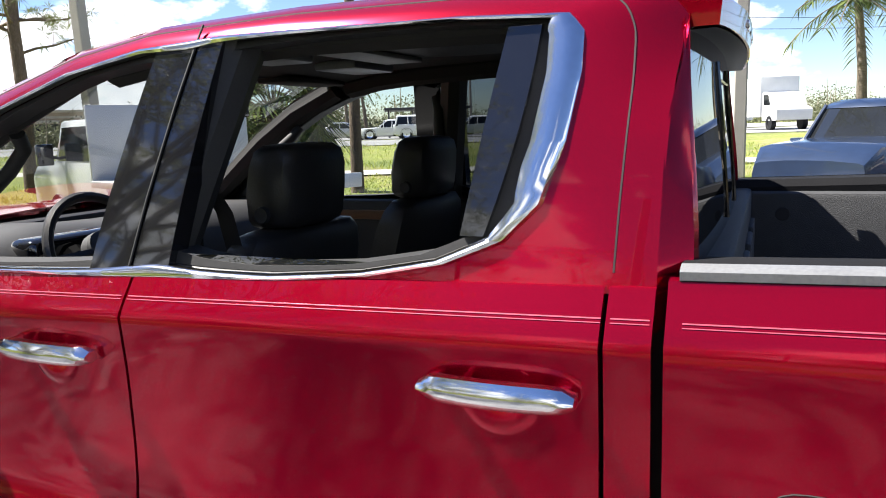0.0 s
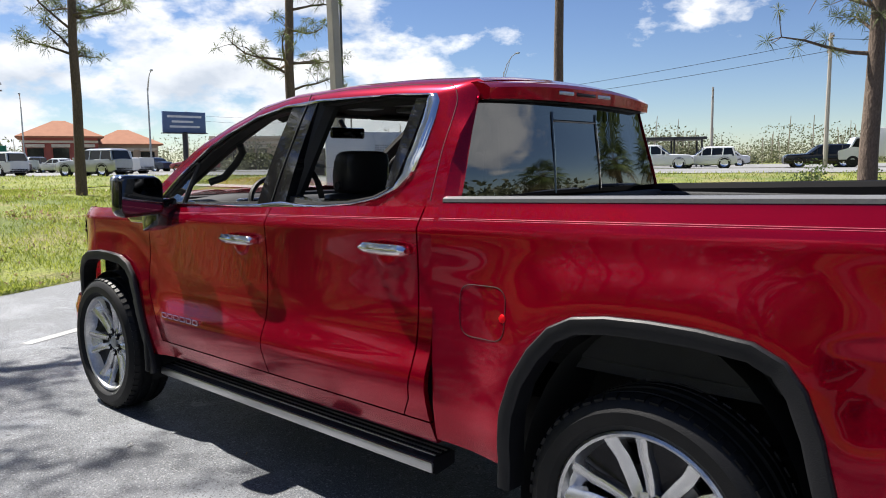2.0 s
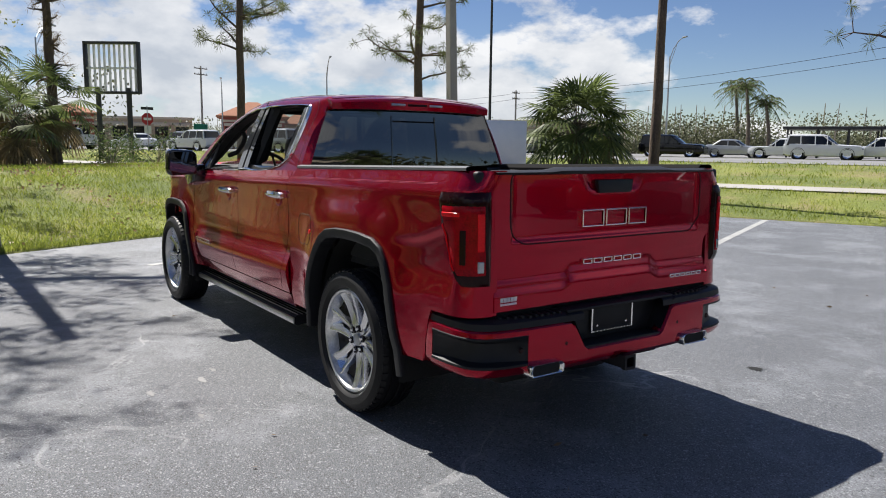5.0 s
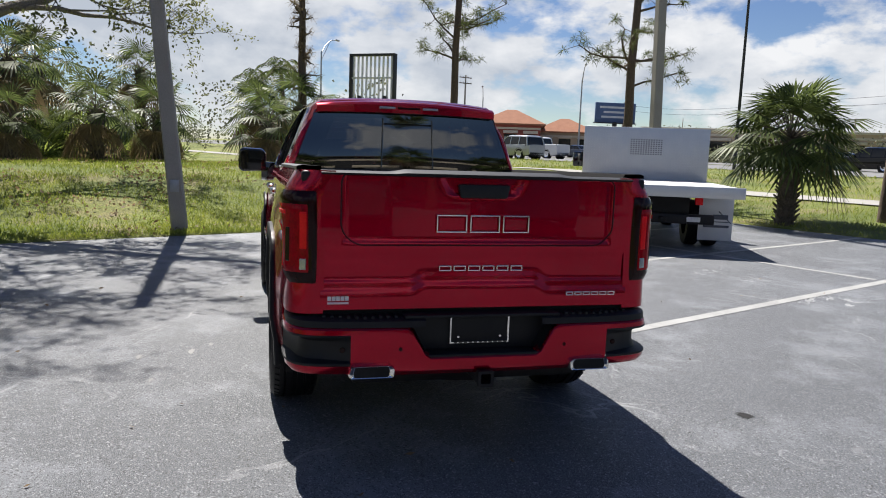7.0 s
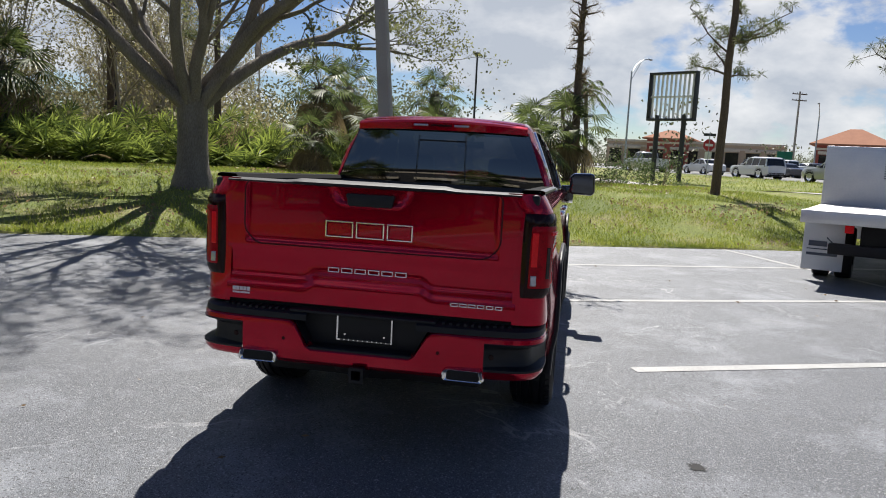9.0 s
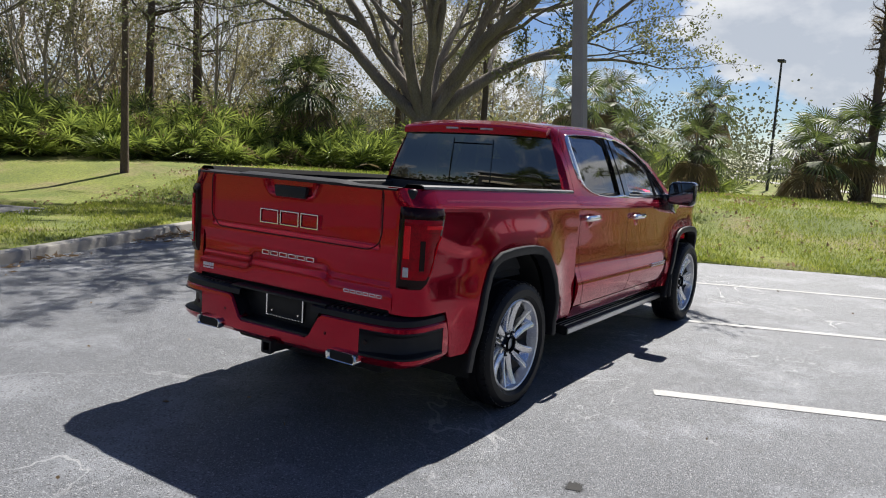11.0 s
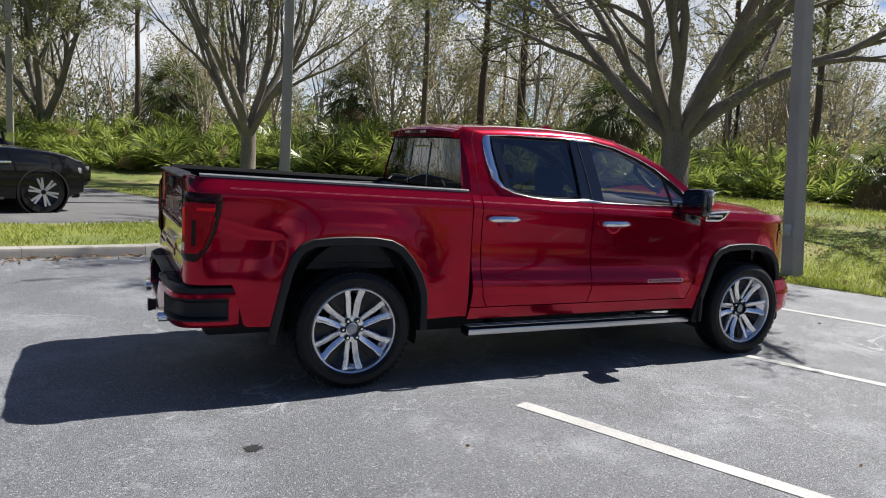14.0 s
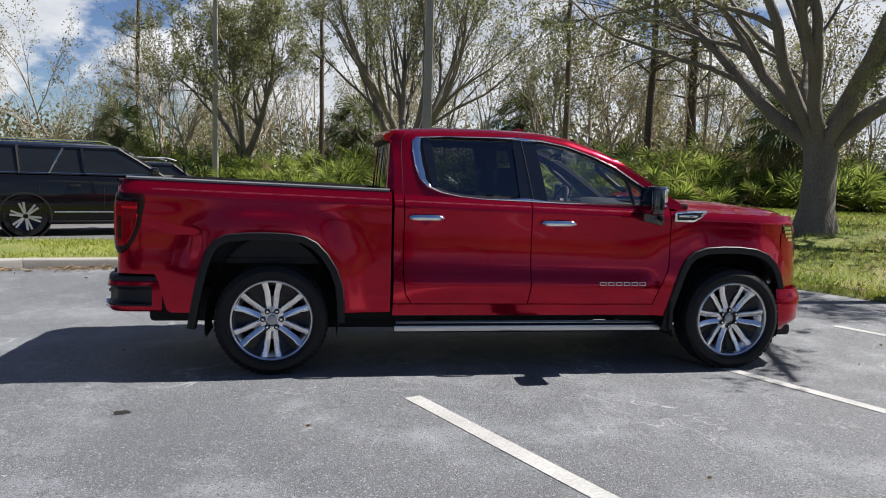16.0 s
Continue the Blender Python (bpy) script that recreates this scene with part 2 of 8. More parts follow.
OAK_LEAF = leaf("olive_oak_leaves", (0.253, 0.2645, 0.115), (0.1265, 0.1357, 0.0575))
PINE_LEAF = leaf("pine_needles", (0.15, 0.175, 0.06), (0.075, 0.09, 0.03))
PALM_LEAF = leaf("palm_fronds", (0.155, 0.195, 0.06), (0.045, 0.065, 0.021), 0.5)
DEAD_LEAF = leaf("dead_tan_fronds", (0.26, 0.20, 0.11), (0.15, 0.11, 0.06))
PALMETTO = leaf("palmetto_fans", (0.34, 0.41, 0.085), (0.055, 0.085, 0.022), 0.6, 0.32, 0.6)
FAR_LEAF = leaf("far_tree_leaves", (0.15, 0.158, 0.09), (0.075, 0.082, 0.045), 0.5)
WOOD_LEAF = leaf("woodland_leaves", (0.37, 0.335, 0.17), (0.15, 0.135, 0.065), 0.55)
BUSH_LEAF = leaf("bush_leaves", (0.11, 0.155, 0.05), (0.045, 0.07, 0.022), 0.5)
GRASS_BLADE = leaf("grass_blades", (0.40, 0.43, 0.085), (0.17, 0.225, 0.035), 0.6)
LITTER = leaf("dry_leaf_litter", (0.357, 0.255, 0.153), (0.187, 0.1275, 0.068), 0.5)


def ground_mat(name, cols, s1, s2, s3, rough, bump, bscale, crack=0.0, grain=0.0, patch=0.0):
    """Three colours mixed by two noises, with grain and relief."""
    m = bpy.data.materials.new(name)
    m.use_nodes = True
    n, l = m.node_tree.nodes, m.node_tree.links
    p = n["Principled BSDF"]
    p.inputs["Roughness"].default_value = rough
    tc = n.new("ShaderNodeTexCoord")

    def nz(s, d, rg=0.55):
        t = n.new("ShaderNodeTexNoise")
        t.inputs["Scale"].default_value, t.inputs["Detail"].default_value, t.inputs["Roughness"].default_value = s, d, rg
        l.new(tc.outputs["Object"], t.inputs["Vector"])
        return t.outputs["Fac"]

    def ramp(f, a, b):
        r = n.new("ShaderNodeMapRange")
        r.inputs["From Min"].default_value, r.inputs["From Max"].default_value = a, b
        l.new(f, r.inputs["Value"])
        return r.outputs[0]

    def mix(f, a, b):
        x = n.new("ShaderNodeMix")
        x.data_type = "RGBA"
        l.new(f, x.inputs["Factor"])
        for k, v in (("A", a), ("B", b)):
            if isinstance(v, tuple):
                x.inputs[k].default_value = (*v, 1)
            else:
                l.new(v, x.inputs[k])
        return x.outputs["Result"]

    c = mix(ramp(nz(s1, 5), 0.38, 0.62), cols[0], cols[1])
    c = mix(ramp(nz(s2, 6, 0.65), 0.52 - patch, 0.70 - patch), c, cols[2])
    fine = nz(s3, 3, 0.7)
    c = mix(ramp(fine, 0.40 + grain, 0.72 - grain), c, cols[3])
    if grain:
        # single pale and dark stones in the surface
        st = n.new("ShaderNodeTexVoronoi")
        st.inputs["Scale"].default_value = s3 * 0.9
        l.new(tc.outputs["Object"], st.inputs["Vector"])
        sp = n.new("ShaderNodeSeparateColor")
        l.new(st.outputs["Color"], sp.inputs[0])
        c = mix(ramp(sp.outputs[0], 0.90, 0.97), c, (0.31, 0.318, 0.33))
        c = mix(ramp(sp.outputs[0], 0.14, 0.08), c, (0.05, 0.05, 0.054))
        # faint pale scrapes
        sn = n.new("ShaderNodeTexNoise")
        sn.inputs["Scale"].default_value, sn.inputs["Detail"].default_value, sn.inputs["Distortion"].default_value = 0.8, 4, 0.9
        l.new(tc.outputs["Object"], sn.inputs["Vector"])
        off, both = n.new("ShaderNodeMath"), n.new("ShaderNodeMath")
        off.operation, off.inputs[1].default_value, off.inputs[2].default_value = "COMPARE", 0.5, 0.0042
        l.new(sn.outputs["Fac"], off.inputs[0])
        both.operation = "MULTIPLY"
        l.new(off.outputs[0], both.inputs[0])
        l.new(ramp(nz(0.5, 3), 0.48, 0.74), both.inputs[1])
        c = mix(both.outputs[0], c, (0.42, 0.425, 0.43))
    h = fine
    if crack:
        vo = n.new("ShaderNodeTexVoronoi")
        vo.feature = "DISTANCE_TO_EDGE"
        vo.inputs["Scale"].default_value = crack
        wob = n.new("ShaderNodeVectorMath")
        wob.operation = "ADD"
        tn = n.new("ShaderNodeTexNoise")
        tn.inputs["Scale"].default_value, tn.inputs["Detail"].default_value = 1.7, 5
        l.new(tc.outputs["Object"], tn.inputs["Vector"])
        sc = n.new("ShaderNodeVectorMath")
        sc.operation = "SCALE"
        sc.inputs["Scale"].default_value = 0.7
        l.new(tn.outputs["Color"], sc.inputs[0])
        l.new(tc.outputs["Object"], wob.inputs[0])
        l.new(sc.outputs[0], wob.inputs[1])
        l.new(wob.outputs[0], vo.inputs["Vector"])
        keep = n.new("ShaderNodeMath")
        keep.operation = "MULTIPLY"
        l.new(ramp(vo.outputs["Distance"], 0.006, 0.0), keep.inputs[0])
        l.new(ramp(nz(0.35, 2), 0.46, 0.58), keep.inputs[1])
        c = mix(keep.outputs[0], c, (0.085, 0.085, 0.088))
    l.new(c, p.inputs["Base Color"])
    b = n.new("ShaderNodeBump")
    b.inputs["Strength"].default_value, b.inputs["Distance"].default_value = 1.0, bump
    l.new(nz(bscale, 3, 0.7), b.inputs["Height"])
    l.new(b.outputs[0], p.inputs["Normal"])
    return m


ASPHALT = ground_mat("worn_grey_asphalt", [(0.0520, 0.0570, 0.0665), (0.0900, 0.0970, 0.1095), (0.2080, 0.2210, 0.2430), (0.2460, 0.2580, 0.2770)], 0.45, 1.1, 150, 0.58, 0.008, 150, crack=1.5, grain=0.05, patch=0.025)
DRIVE = ground_mat("drive_asphalt", [(0.07225, 0.07225, 0.0748), (0.102, 0.102, 0.1037), (0.136, 0.136, 0.136), (0.1275, 0.1275, 0.1275)], 0.5, 1.3, 90, 0.9, 0.005, 100)
LAWN = ground_mat("patchy_lawn", [(0.13, 0.165, 0.030), (0.25, 0.275, 0.048), (0.27, 0.21, 0.11), (0.075, 0.095, 0.022)], 0.35, 0.7, 16, 0.95, 0.04, 26, patch=0.02)
ROAD = ground_mat("pale_road_asphalt", [(0.16, 0.16, 0.16), (0.208, 0.208, 0.204), (0.24, 0.24, 0.232), (0.192, 0.192, 0.192)], 0.2, 0.5, 60, 0.9, 0.004, 80)
WALKWAY = ground_mat("concrete_walk", [(0.32, 0.308, 0.28), (0.368, 0.352, 0.32), (0.272, 0.26, 0.232), (0.344, 0.328, 0.304)], 0.4, 1.0, 40, 0.9, 0.003, 60)


# ---- building helpers ----
def part(name, bm, material, parent=None, label="", smooth=35):
    """Links a bmesh as one mesh object, under a thing or a part if one is given."""
    me = bpy.data.meshes.new(name)
    bm.to_mesh(me)
    bm.free()
    me.materials.append(material)
    if smooth:
        me.shade_smooth()
        me.set_sharp_from_angle(angle=radians(smooth))
    ob = new(name, me)
    ob.parent = parent
    return tagged(ob, label)


def thing(name, label, category, m=None, group="", kind=""):
    ob = new(name)
    ob.empty_display_size = 0.2
    if m is not None:
        ob.matrix_basis = m
    return tagged(ob, label, category, group, kind)


def box(bm, lo, hi, bevel=0.0, seg=2):
    r = bmesh.ops.create_cube(bm, size=1, matrix=Matrix.LocRotScale([(a + b) / 2 for a, b in zip(lo, hi)], None, [b - a for a, b in zip(lo, hi)]))
    if bevel:
        bmesh.ops.bevel(bm, geom=list({e for v in r["verts"] for e in v.link_edges}), offset=bevel, segments=seg, affect="EDGES", profile=0.5)
    return bm


def boxed(lo, hi, bevel=0.0, seg=2):
    return box(bmesh.new(), lo, hi, bevel, seg)


def loft(rows, close=False, caps=False, bm=None):
    """A skin over rows of points; close joins each row's ends."""
    bm = bm or bmesh.new()
    vs = [[bm.verts.new(p) for p in r] for r in rows]
    for a, b in zip(vs, vs[1:]):
        k = len(a)
        for i in range(k if close else k - 1):
            j = (i + 1) % k
            try:
                bm.faces.new((a[i], a[j], b[j], b[i]))
            except ValueError:
                pass
    if caps:
        for r, flip in ((vs[0], True), (vs[-1], False)):
            bm.faces.new(r[::-1] if flip else r)
    return bm


def lathe(profile, n=48, axis="y", bm=None, a0=0.0, a1=360.0):
    """Turns (radius, along) points round the axis."""
    rows = []
    full = a1 - a0 >= 360
    for i in range(n + (0 if full else 1)):
        a = radians(a0 + (a1 - a0) * i / n)
        c, s = math.cos(a), math.sin(a)
        rows.append([{"y": (r * c, h, r * s), "z": (r * c, r * s, h), "x": (h, r * c, r * s)}[axis] for r, h in profile])
    if full:
        rows.append(rows[0])
    bm = loft(rows, bm=bm)
    bmesh.ops.remove_doubles(bm, verts=bm.verts, dist=1e-5)
    return bm


def tube(points, radius, n=8, bm=None, caps=True):
    """A round bar along points; radius may be a list."""
    pts = [Vector(p) for p in points]
    rad = radius if isinstance(radius, (list, tuple)) else [radius] * len(pts)
    rows, side = [], None
    for i, p in enumerate(pts):
        d = (pts[min(i + 1, len(pts) - 1)] - pts[max(i - 1, 0)]).normalized()
        if side is None:
            side = d.orthogonal().normalized()
        side = (side - d * side.dot(d)).normalized()
        up = d.cross(side)
        rows.append([p + (side * math.cos(2 * math.pi * k / n) + up * math.sin(2 * math.pi * k / n)) * rad[i] for k in range(n)])
    return loft(rows, True, caps, bm)


def prism(outline, lo, hi, axis="y", bevel=0.0):
    """A plate with the given outline (pairs across the axis) between lo and hi along it."""
    put = {"y": lambda a, b, h: (a, h, b), "x": lambda a, b, h: (h, a, b), "z": lambda a, b, h: (a, b, h)}[axis]
    bm = loft([[put(a, b, lo) for a, b in outline], [put(a, b, hi) for a, b in outline]], True, True)
    bmesh.ops.recalc_face_normals(bm, faces=bm.faces)
    if bevel:
        bmesh.ops.bevel(bm, geom=[e for e in bm.edges if e.calc_face_angle(0) > 0.5], offset=bevel, segments=2, affect="EDGES", profile=0.5)
    return bm


def curve_at(keys, x):
    """Smooth interpolation through (x, value) keys."""
    if x <= keys[0][0]:
        return keys[0][1]
    for (a, p), (b, q) in zip(keys, keys[1:]):
        if x <= b:
            t = (x - a) / (b - a)
            return p + (q - p) * t
    return keys[-1][1]


def smooth01(t):
    t = min(1.0, max(0.0, t))
    return t * t * (3 - 2 * t)


def rounded(points, r, n=4):
    """An outline with rounded corners."""
    out, k = [], len(points)
    for i, p in enumerate(points):
        a, b, c = Vector(points[i - 1]), Vector(p), Vector(points[(i + 1) % k])
        ra = min(r, (a - b).length * 0.45, (c - b).length * 0.45)
        s, e = b + (a - b).normalized() * ra, b + (c - b).normalized() * ra
        for j in range(n + 1):
            t = j / n
            out.append(tuple((s * (1 - t) ** 2 + b * 2 * t * (1 - t) + e * t * t)))
    return out


def put_mesh(name, verts, faces, material, parent=None, label="", smooth=False):
    me = bpy.data.meshes.new(name)
    me.from_pydata(verts, [], faces)
    me.materials.append(material)
    if smooth:
        me.shade_smooth()
    ob = new(name, me)
    ob.parent = parent
    return tagged(ob, label)

# ---- the setting: ground, lot, lawn, kerbs, road ----
# u runs along the road, v across it, towards it
UD, VD = Vector((0.918, 0.397)), Vector((0.397, -0.918))
LOT_U, LOT_V0, LOT_V1 = 8.1, -5.45, 13.6


def bend(u, v):
    """How far the grass island and its kerbs swing away from the lot."""
    if v > -3 or v < -14.2 or u > 1.8:
        return 0.0
    share = 0.6 * (-3 - v) / 2.45 if v > -5.45 else 0.6 + 0.4 * (-5.45 - v) / 3.25 if v > -8.7 else (v + 14.2) / 5.5
    return -1.45 * smooth01((1.8 - u) / 3.8) * share


def uv_of(x, y):
    u, v = x * UD.x + y * UD.y, x * VD.x + y * VD.y
    w = v
    for i in range(12 if u < 1.8 and -15 < v < -2.9 else 0):
        w = v - bend(u, w)
    return u, w


def xy_of(u, v):
    v += bend(u, v)
    return u * UD.x + v * VD.x, u * UD.y + v * VD.y


def terrain(x, y):
    u, v = uv_of(x, y)
    if u < LOT_U and LOT_V0 - 0.15 < v < LOT_V1 or u < LOT_U and -14.3 < v < -8.7 or u < 6.4 and -19 < v < -14.2:
        return -0.03
    side = 0.015 + 0.36 * smooth01((u - LOT_U) / 9) + 0.42 * smooth01((u - LOT_U) / 5) * (1 - smooth01((u - 19) / 10))
    if v > LOT_V1 - 3:
        side = max(side, 0.015 + 0.42 * smooth01((v - LOT_V1) / 6) + 0.45 * smooth01((v - 20) / 13)) if v > LOT_V1 else side
    if v < LOT_V0:
        low = 0.13 if v > -8.7 else 0.075 + 0.40 * smooth01((-v - 19) / 8)
        high = 0.13 * smooth01((LOT_V0 - v) / 1.5) + 0.45 * smooth01((-v - 8) / 10)
        side = max(side * (1 - 0.7 * smooth01((-v - 7) / 4) * (1 - smooth01((u - LOT_U) / 7))), low + (high - low) * smooth01((u - LOT_U) / 7))
    return side + 0.012 * noise.noise((x * 0.5, y * 0.5, 0))


def ticks(lo, hi, fine_lo, fine_hi, step):
    t = [fine_lo + step * i for i in range(int((fine_hi - fine_lo) / step) + 1)]
    d, a = step, t[-1]
    while a < hi:
        d *= 1.35
        a += d
        t.append(a)
    d, a = step, t[0]
    while a > lo:
        d *= 1.35
        a -= d
        t.insert(0, a)
    return t


def sheet(us, vs, z_of, lift=0.0):
    verts, faces = [], []
    for u in us:
        for v in vs:
            x, y = xy_of(u, v)
            verts.append((x, y, z_of(x, y) + lift))
    k = len(vs)
    for i in range(len(us) - 1):
        for j in range(k - 1):
            faces.append((i * k + j, i * k + j + 1, (i + 1) * k + j + 1, (i + 1) * k + j))
    return verts, faces


g_us = sorted(set(ticks(-3000, 3000, -30, 50, 1.0) + [LOT_U - 0.01, LOT_U + 0.01, 6.39, 6.41]))
g_vs = sorted(set(ticks(-3000, 3000, -30, 40, 1.0) + [LOT_V0 - 0.14, LOT_V0 - 0.16, LOT_V1 - 0.01, LOT_V1 + 0.01, -14.29, -14.31, -19.01, -18.99, -8.71, -8.69]))
gv, gf = sheet(g_us, g_vs, terrain)
tagged(put_mesh("ground", gv, gf, LAWN, smooth=True), "patchy green lawn and verge littered with dry leaves", "lawn", kind="structure")


def slab(name, u0, u1, v0, v1, z0, z1, material, label, category, cut=0.6):
    us = [u0 + (u1 - u0) * i / max(1, round((u1 - u0) / 4)) for i in range(max(1, round((u1 - u0) / 4)) + 1)]
    us = sorted(set(us + [0.5 * k - 4 for k in range(13)]))
    bm = bmesh.new()
    rows = [[(*xy_of(u, v), z1) for v in (v0, (v0 + v1) / 2, v1)] for u in us]
    loft(rows, bm=bm)
    r = bmesh.ops.extrude_face_region(bm, geom=bm.faces[:])
    bmesh.ops.translate(bm, verts=[v for v in r["geom"] if isinstance(v, bmesh.types.BMVert)], vec=(0, 0, z0 - z1))
    bmesh.ops.recalc_face_normals(bm, faces=bm.faces)
    return tagged(part(name, bm, material), label, category, kind="structure")


slab("pavement_lot", -45, LOT_U, LOT_V0, LOT_V1, -0.25, 0.0, ASPHALT, "worn grey asphalt parking lot with fine cracks", "asphalt")
slab("pavement_drive", -45, LOT_U - 0.3, -14.3, -8.85, -0.25, 0.06, DRIVE, "dark asphalt driveway beyond a grass island", "driveway")

slab("pavement_stalls", -45, 6.4, -19, -14.3, -0.25, 0.06, DRIVE, "dark asphalt stalls off the driveway", "driveway")


def draped(name, u0, u1, v0, v1, step, lift, material, label, category):
    us = [u0 + (u1 - u0) * i / round((u1 - u0) / step) for i in range(round((u1 - u0) / step) + 1)]
    vs = [v0 + (v1 - v0) * i / 6 for i in range(7)]
    v_, f_ = sheet(us, vs, terrain, lift)
    return tagged(put_mesh(name, v_, f_, material, smooth=True), label, category, kind="structure")


draped("road", -300, 300, 34, 52, 6, 0.03, ROAD, "pale grey main road beyond the verge", "road")
draped("pavement_walk", -150, 200, 18.6, 20.4, 3, 0.035, WALKWAY, "narrow pale concrete sidewalk across the grass", "sidewalk")
draped("pavement_far_lot", -250, 250, 55, 95, 8, 0.04, ROAD, "pale asphalt lot across the road", "parking lot")


# kerbs of cast concrete, in lengths with open joints
def kerb_run(path_uv, name, width=0.17, z0=-0.2, z1=0.145, length=3.0):
    holder = tagged(new(name), "rounded cast concrete kerb edging a grass island", "kerb", kind="structure")
    pts = [Vector(p) for p in path_uv]
    for a, b in zip(pts, pts[1:]):
        n = max(1, round((b - a).length / length))
        d = (b - a).normalized()
        s = Vector((-d.y, d.x)) * width
        for i in range(n):
            p, q = a + (b - a) * (i / n) + d * 0.004, a + (b - a) * ((i + 1) / n) - d * 0.004
            prof = [(0, z0), (0, z1 - 0.05), (0.015, z1 - 0.015), (0.05, z1), (1 * width, z1), (width, z0)]
            rows = []
            for e in (p, q):
                rows.append([(*xy_of(*(e + s * (o / width))), z) for o, z in prof])
            bm = loft(rows, True, True)
            bmesh.ops.recalc_face_normals(bm, faces=bm.faces)
            part("kerb_stone", bm, CONCRETE, holder, smooth=30)
    return holder


corner = [(LOT_U - 0.75 + 0.75 * math.sin(radians(a)), LOT_V0 - 0.75 + 0.75 * math.cos(radians(a))) for a in range(0, 80, 20)]
kerb_run([(c[0], c[1]) for c in reversed(corner)] + [(-42, LOT_V0)], "kerb_lot", length=1.5)
kerb_run([(-42, -8.85 + 0.17), (LOT_U - 0.4, -8.85 + 0.17)], "kerb_drive", z1=0.13, length=1.5)


# painted lines
def line(u, v0, v1, width, along="v", name="line_marking"):
    bm = bmesh.new()
    n = max(2, int(abs(v1 - v0) / 0.5))
    rows = []
    for i in range(n + 1):
        t = v0 + (v1 - v0) * i / n
        w = width / 2 * (1 + 0.05 * noise.noise((t * 3, u, 1)))
        rows.append([(*(xy_of(u - w, t) if along == "v" else xy_of(t, u - w)), 0.004), (*(xy_of(u + w, t) if along == "v" else xy_of(t, u + w)), 0.004)])
    loft(rows, bm=bm)
    bmesh.ops.recalc_face_normals(bm, faces=bm.faces)
    return tagged(part(name, bm, LINE_PAINT), "worn white painted parking line on asphalt", "parking line", "parking lines", "structure")


line(0.27, 1.87, 13.5, 0.125)
line(2.98, 1.7, 13.5, 0.11)
line(5.75, 1.7, 13.5, 0.11)
line(7.85, 0.4, 8.05, 0.11, "u")


# ---- poles ----
def square_pole(x, y, h, w0, w1, lean=(0, 0), label="", box_z=None):
    z = terrain(x, y) - 0.4
    t = thing("utility_pole", label, "pole", pose(x, y, z))
    rows = []
    for i in range(9):
        s = i / 8
        w = (w0 + (w1 - w0) * s) / 2
        cx, cy, cz = lean[0] * h * s, lean[1] * h * s, h * s
        c = w * 0.8
        rows.append([(cx + a, cy + b, cz) for a, b in ((w, -c), (w, c), (c, w), (-c, w), (-w, c), (-w, -c), (-c, -w), (c, -w))])
    part("pole_shaft", loft(rows, True, True), POLE_CONC, t, smooth=20)
    if box_z:
        s = box_z / h
        part("access_plate", boxed((lean[0] * box_z - w0 / 2 - 0.02, lean[1] * box_z - 0.07, box_z - 0.1), (lean[0] * box_z - w0 / 2 + 0.05, lean[1] * box_z + 0.07, box_z + 0.1), 0.005), GALV, t, "small pale metal access plate")
    return t


square_pole(8.35, 2.25, 8.7, 0.26, 0.17, (0.01, 0.085), "leaning square grey concrete light pole at the lot's edge", 1.15)
square_pole(3.3, 15.0, 11.0, 0.27, 0.18, (0.0, -0.02), "square grey concrete light pole beside the driveway", 1.3)
square_pole(13.8, -9.6, 11.5, 0.27, 0.20, (0.015, 0.02), "tall brown-grey square concrete pole on the lawn")
square_pole(-4.4, 27.9, 11.0, 0.26, 0.18, (0, 0.0), "square grey concrete light pole before the trees")
square_pole(1.38, -16.7, 11.0, 0.30, 0.22, (0.0, 0.0), "square grey concrete pole on the verge")

# ---- the red pickup: x forward from the rear axle, y to its left ----
truck = thing("pickup_truck", "glossy candy-red crew cab pickup with chrome trim, parked on asphalt", "pickup truck")
RAKE = 0.025
DOOR_Y = [(0.42, 0.905), (0.47, 0.930), (0.53, 0.956), (0.60, 0.978), (0.67, 0.992), (0.71, 0.990), (0.76, 0.974), (0.82, 0.950), (0.90, 0.936), (1.0, 0.931), (1.15, 0.931), (1.24, 0.937), (1.285, 0.940), (1.305, 0.930), (1.36, 0.893), (1.42, 0.855)]
# the doors' lower swage dies away on the front wing
FENDER_Y = [(0.42, 0.926), (0.53, 0.940), (0.67, 0.947), (0.82, 0.944), (0.95, 0.936), (1.05, 0.931), (1.15, 0.931), (1.24, 0.937), (1.285, 0.940), (1.305, 0.930), (1.36, 0.893), (1.42, 0.855)]
BED_Y = [(0.42, 0.925), (0.52, 0.950), (0.62, 0.962), (0.75, 0.962), (1.0, 0.958), (1.15, 0.958), (1.26, 0.962), (1.295, 0.961), (1.31, 0.953), (1.38, 0.912), (1.45, 0.885)]


def raked(x, z):
    return z - RAKE * (x - 1) * smooth01((z - 0.5) / 0.5)


def unraked(x, z):
    return z + RAKE * (x - 1) * smooth01((z - 0.5) / 0.5)


def arch_q(x, z, cx, cz, a, b):
    return (abs((x - cx) / a) ** 3 + abs(max(z - cz, 0) / b) ** 3) ** (1 / 3)


REAR_ARCH, FRONT_ARCH = (0.0, 0.36, 0.50, 0.67), (3.69, 0.33, 0.485, 0.62)
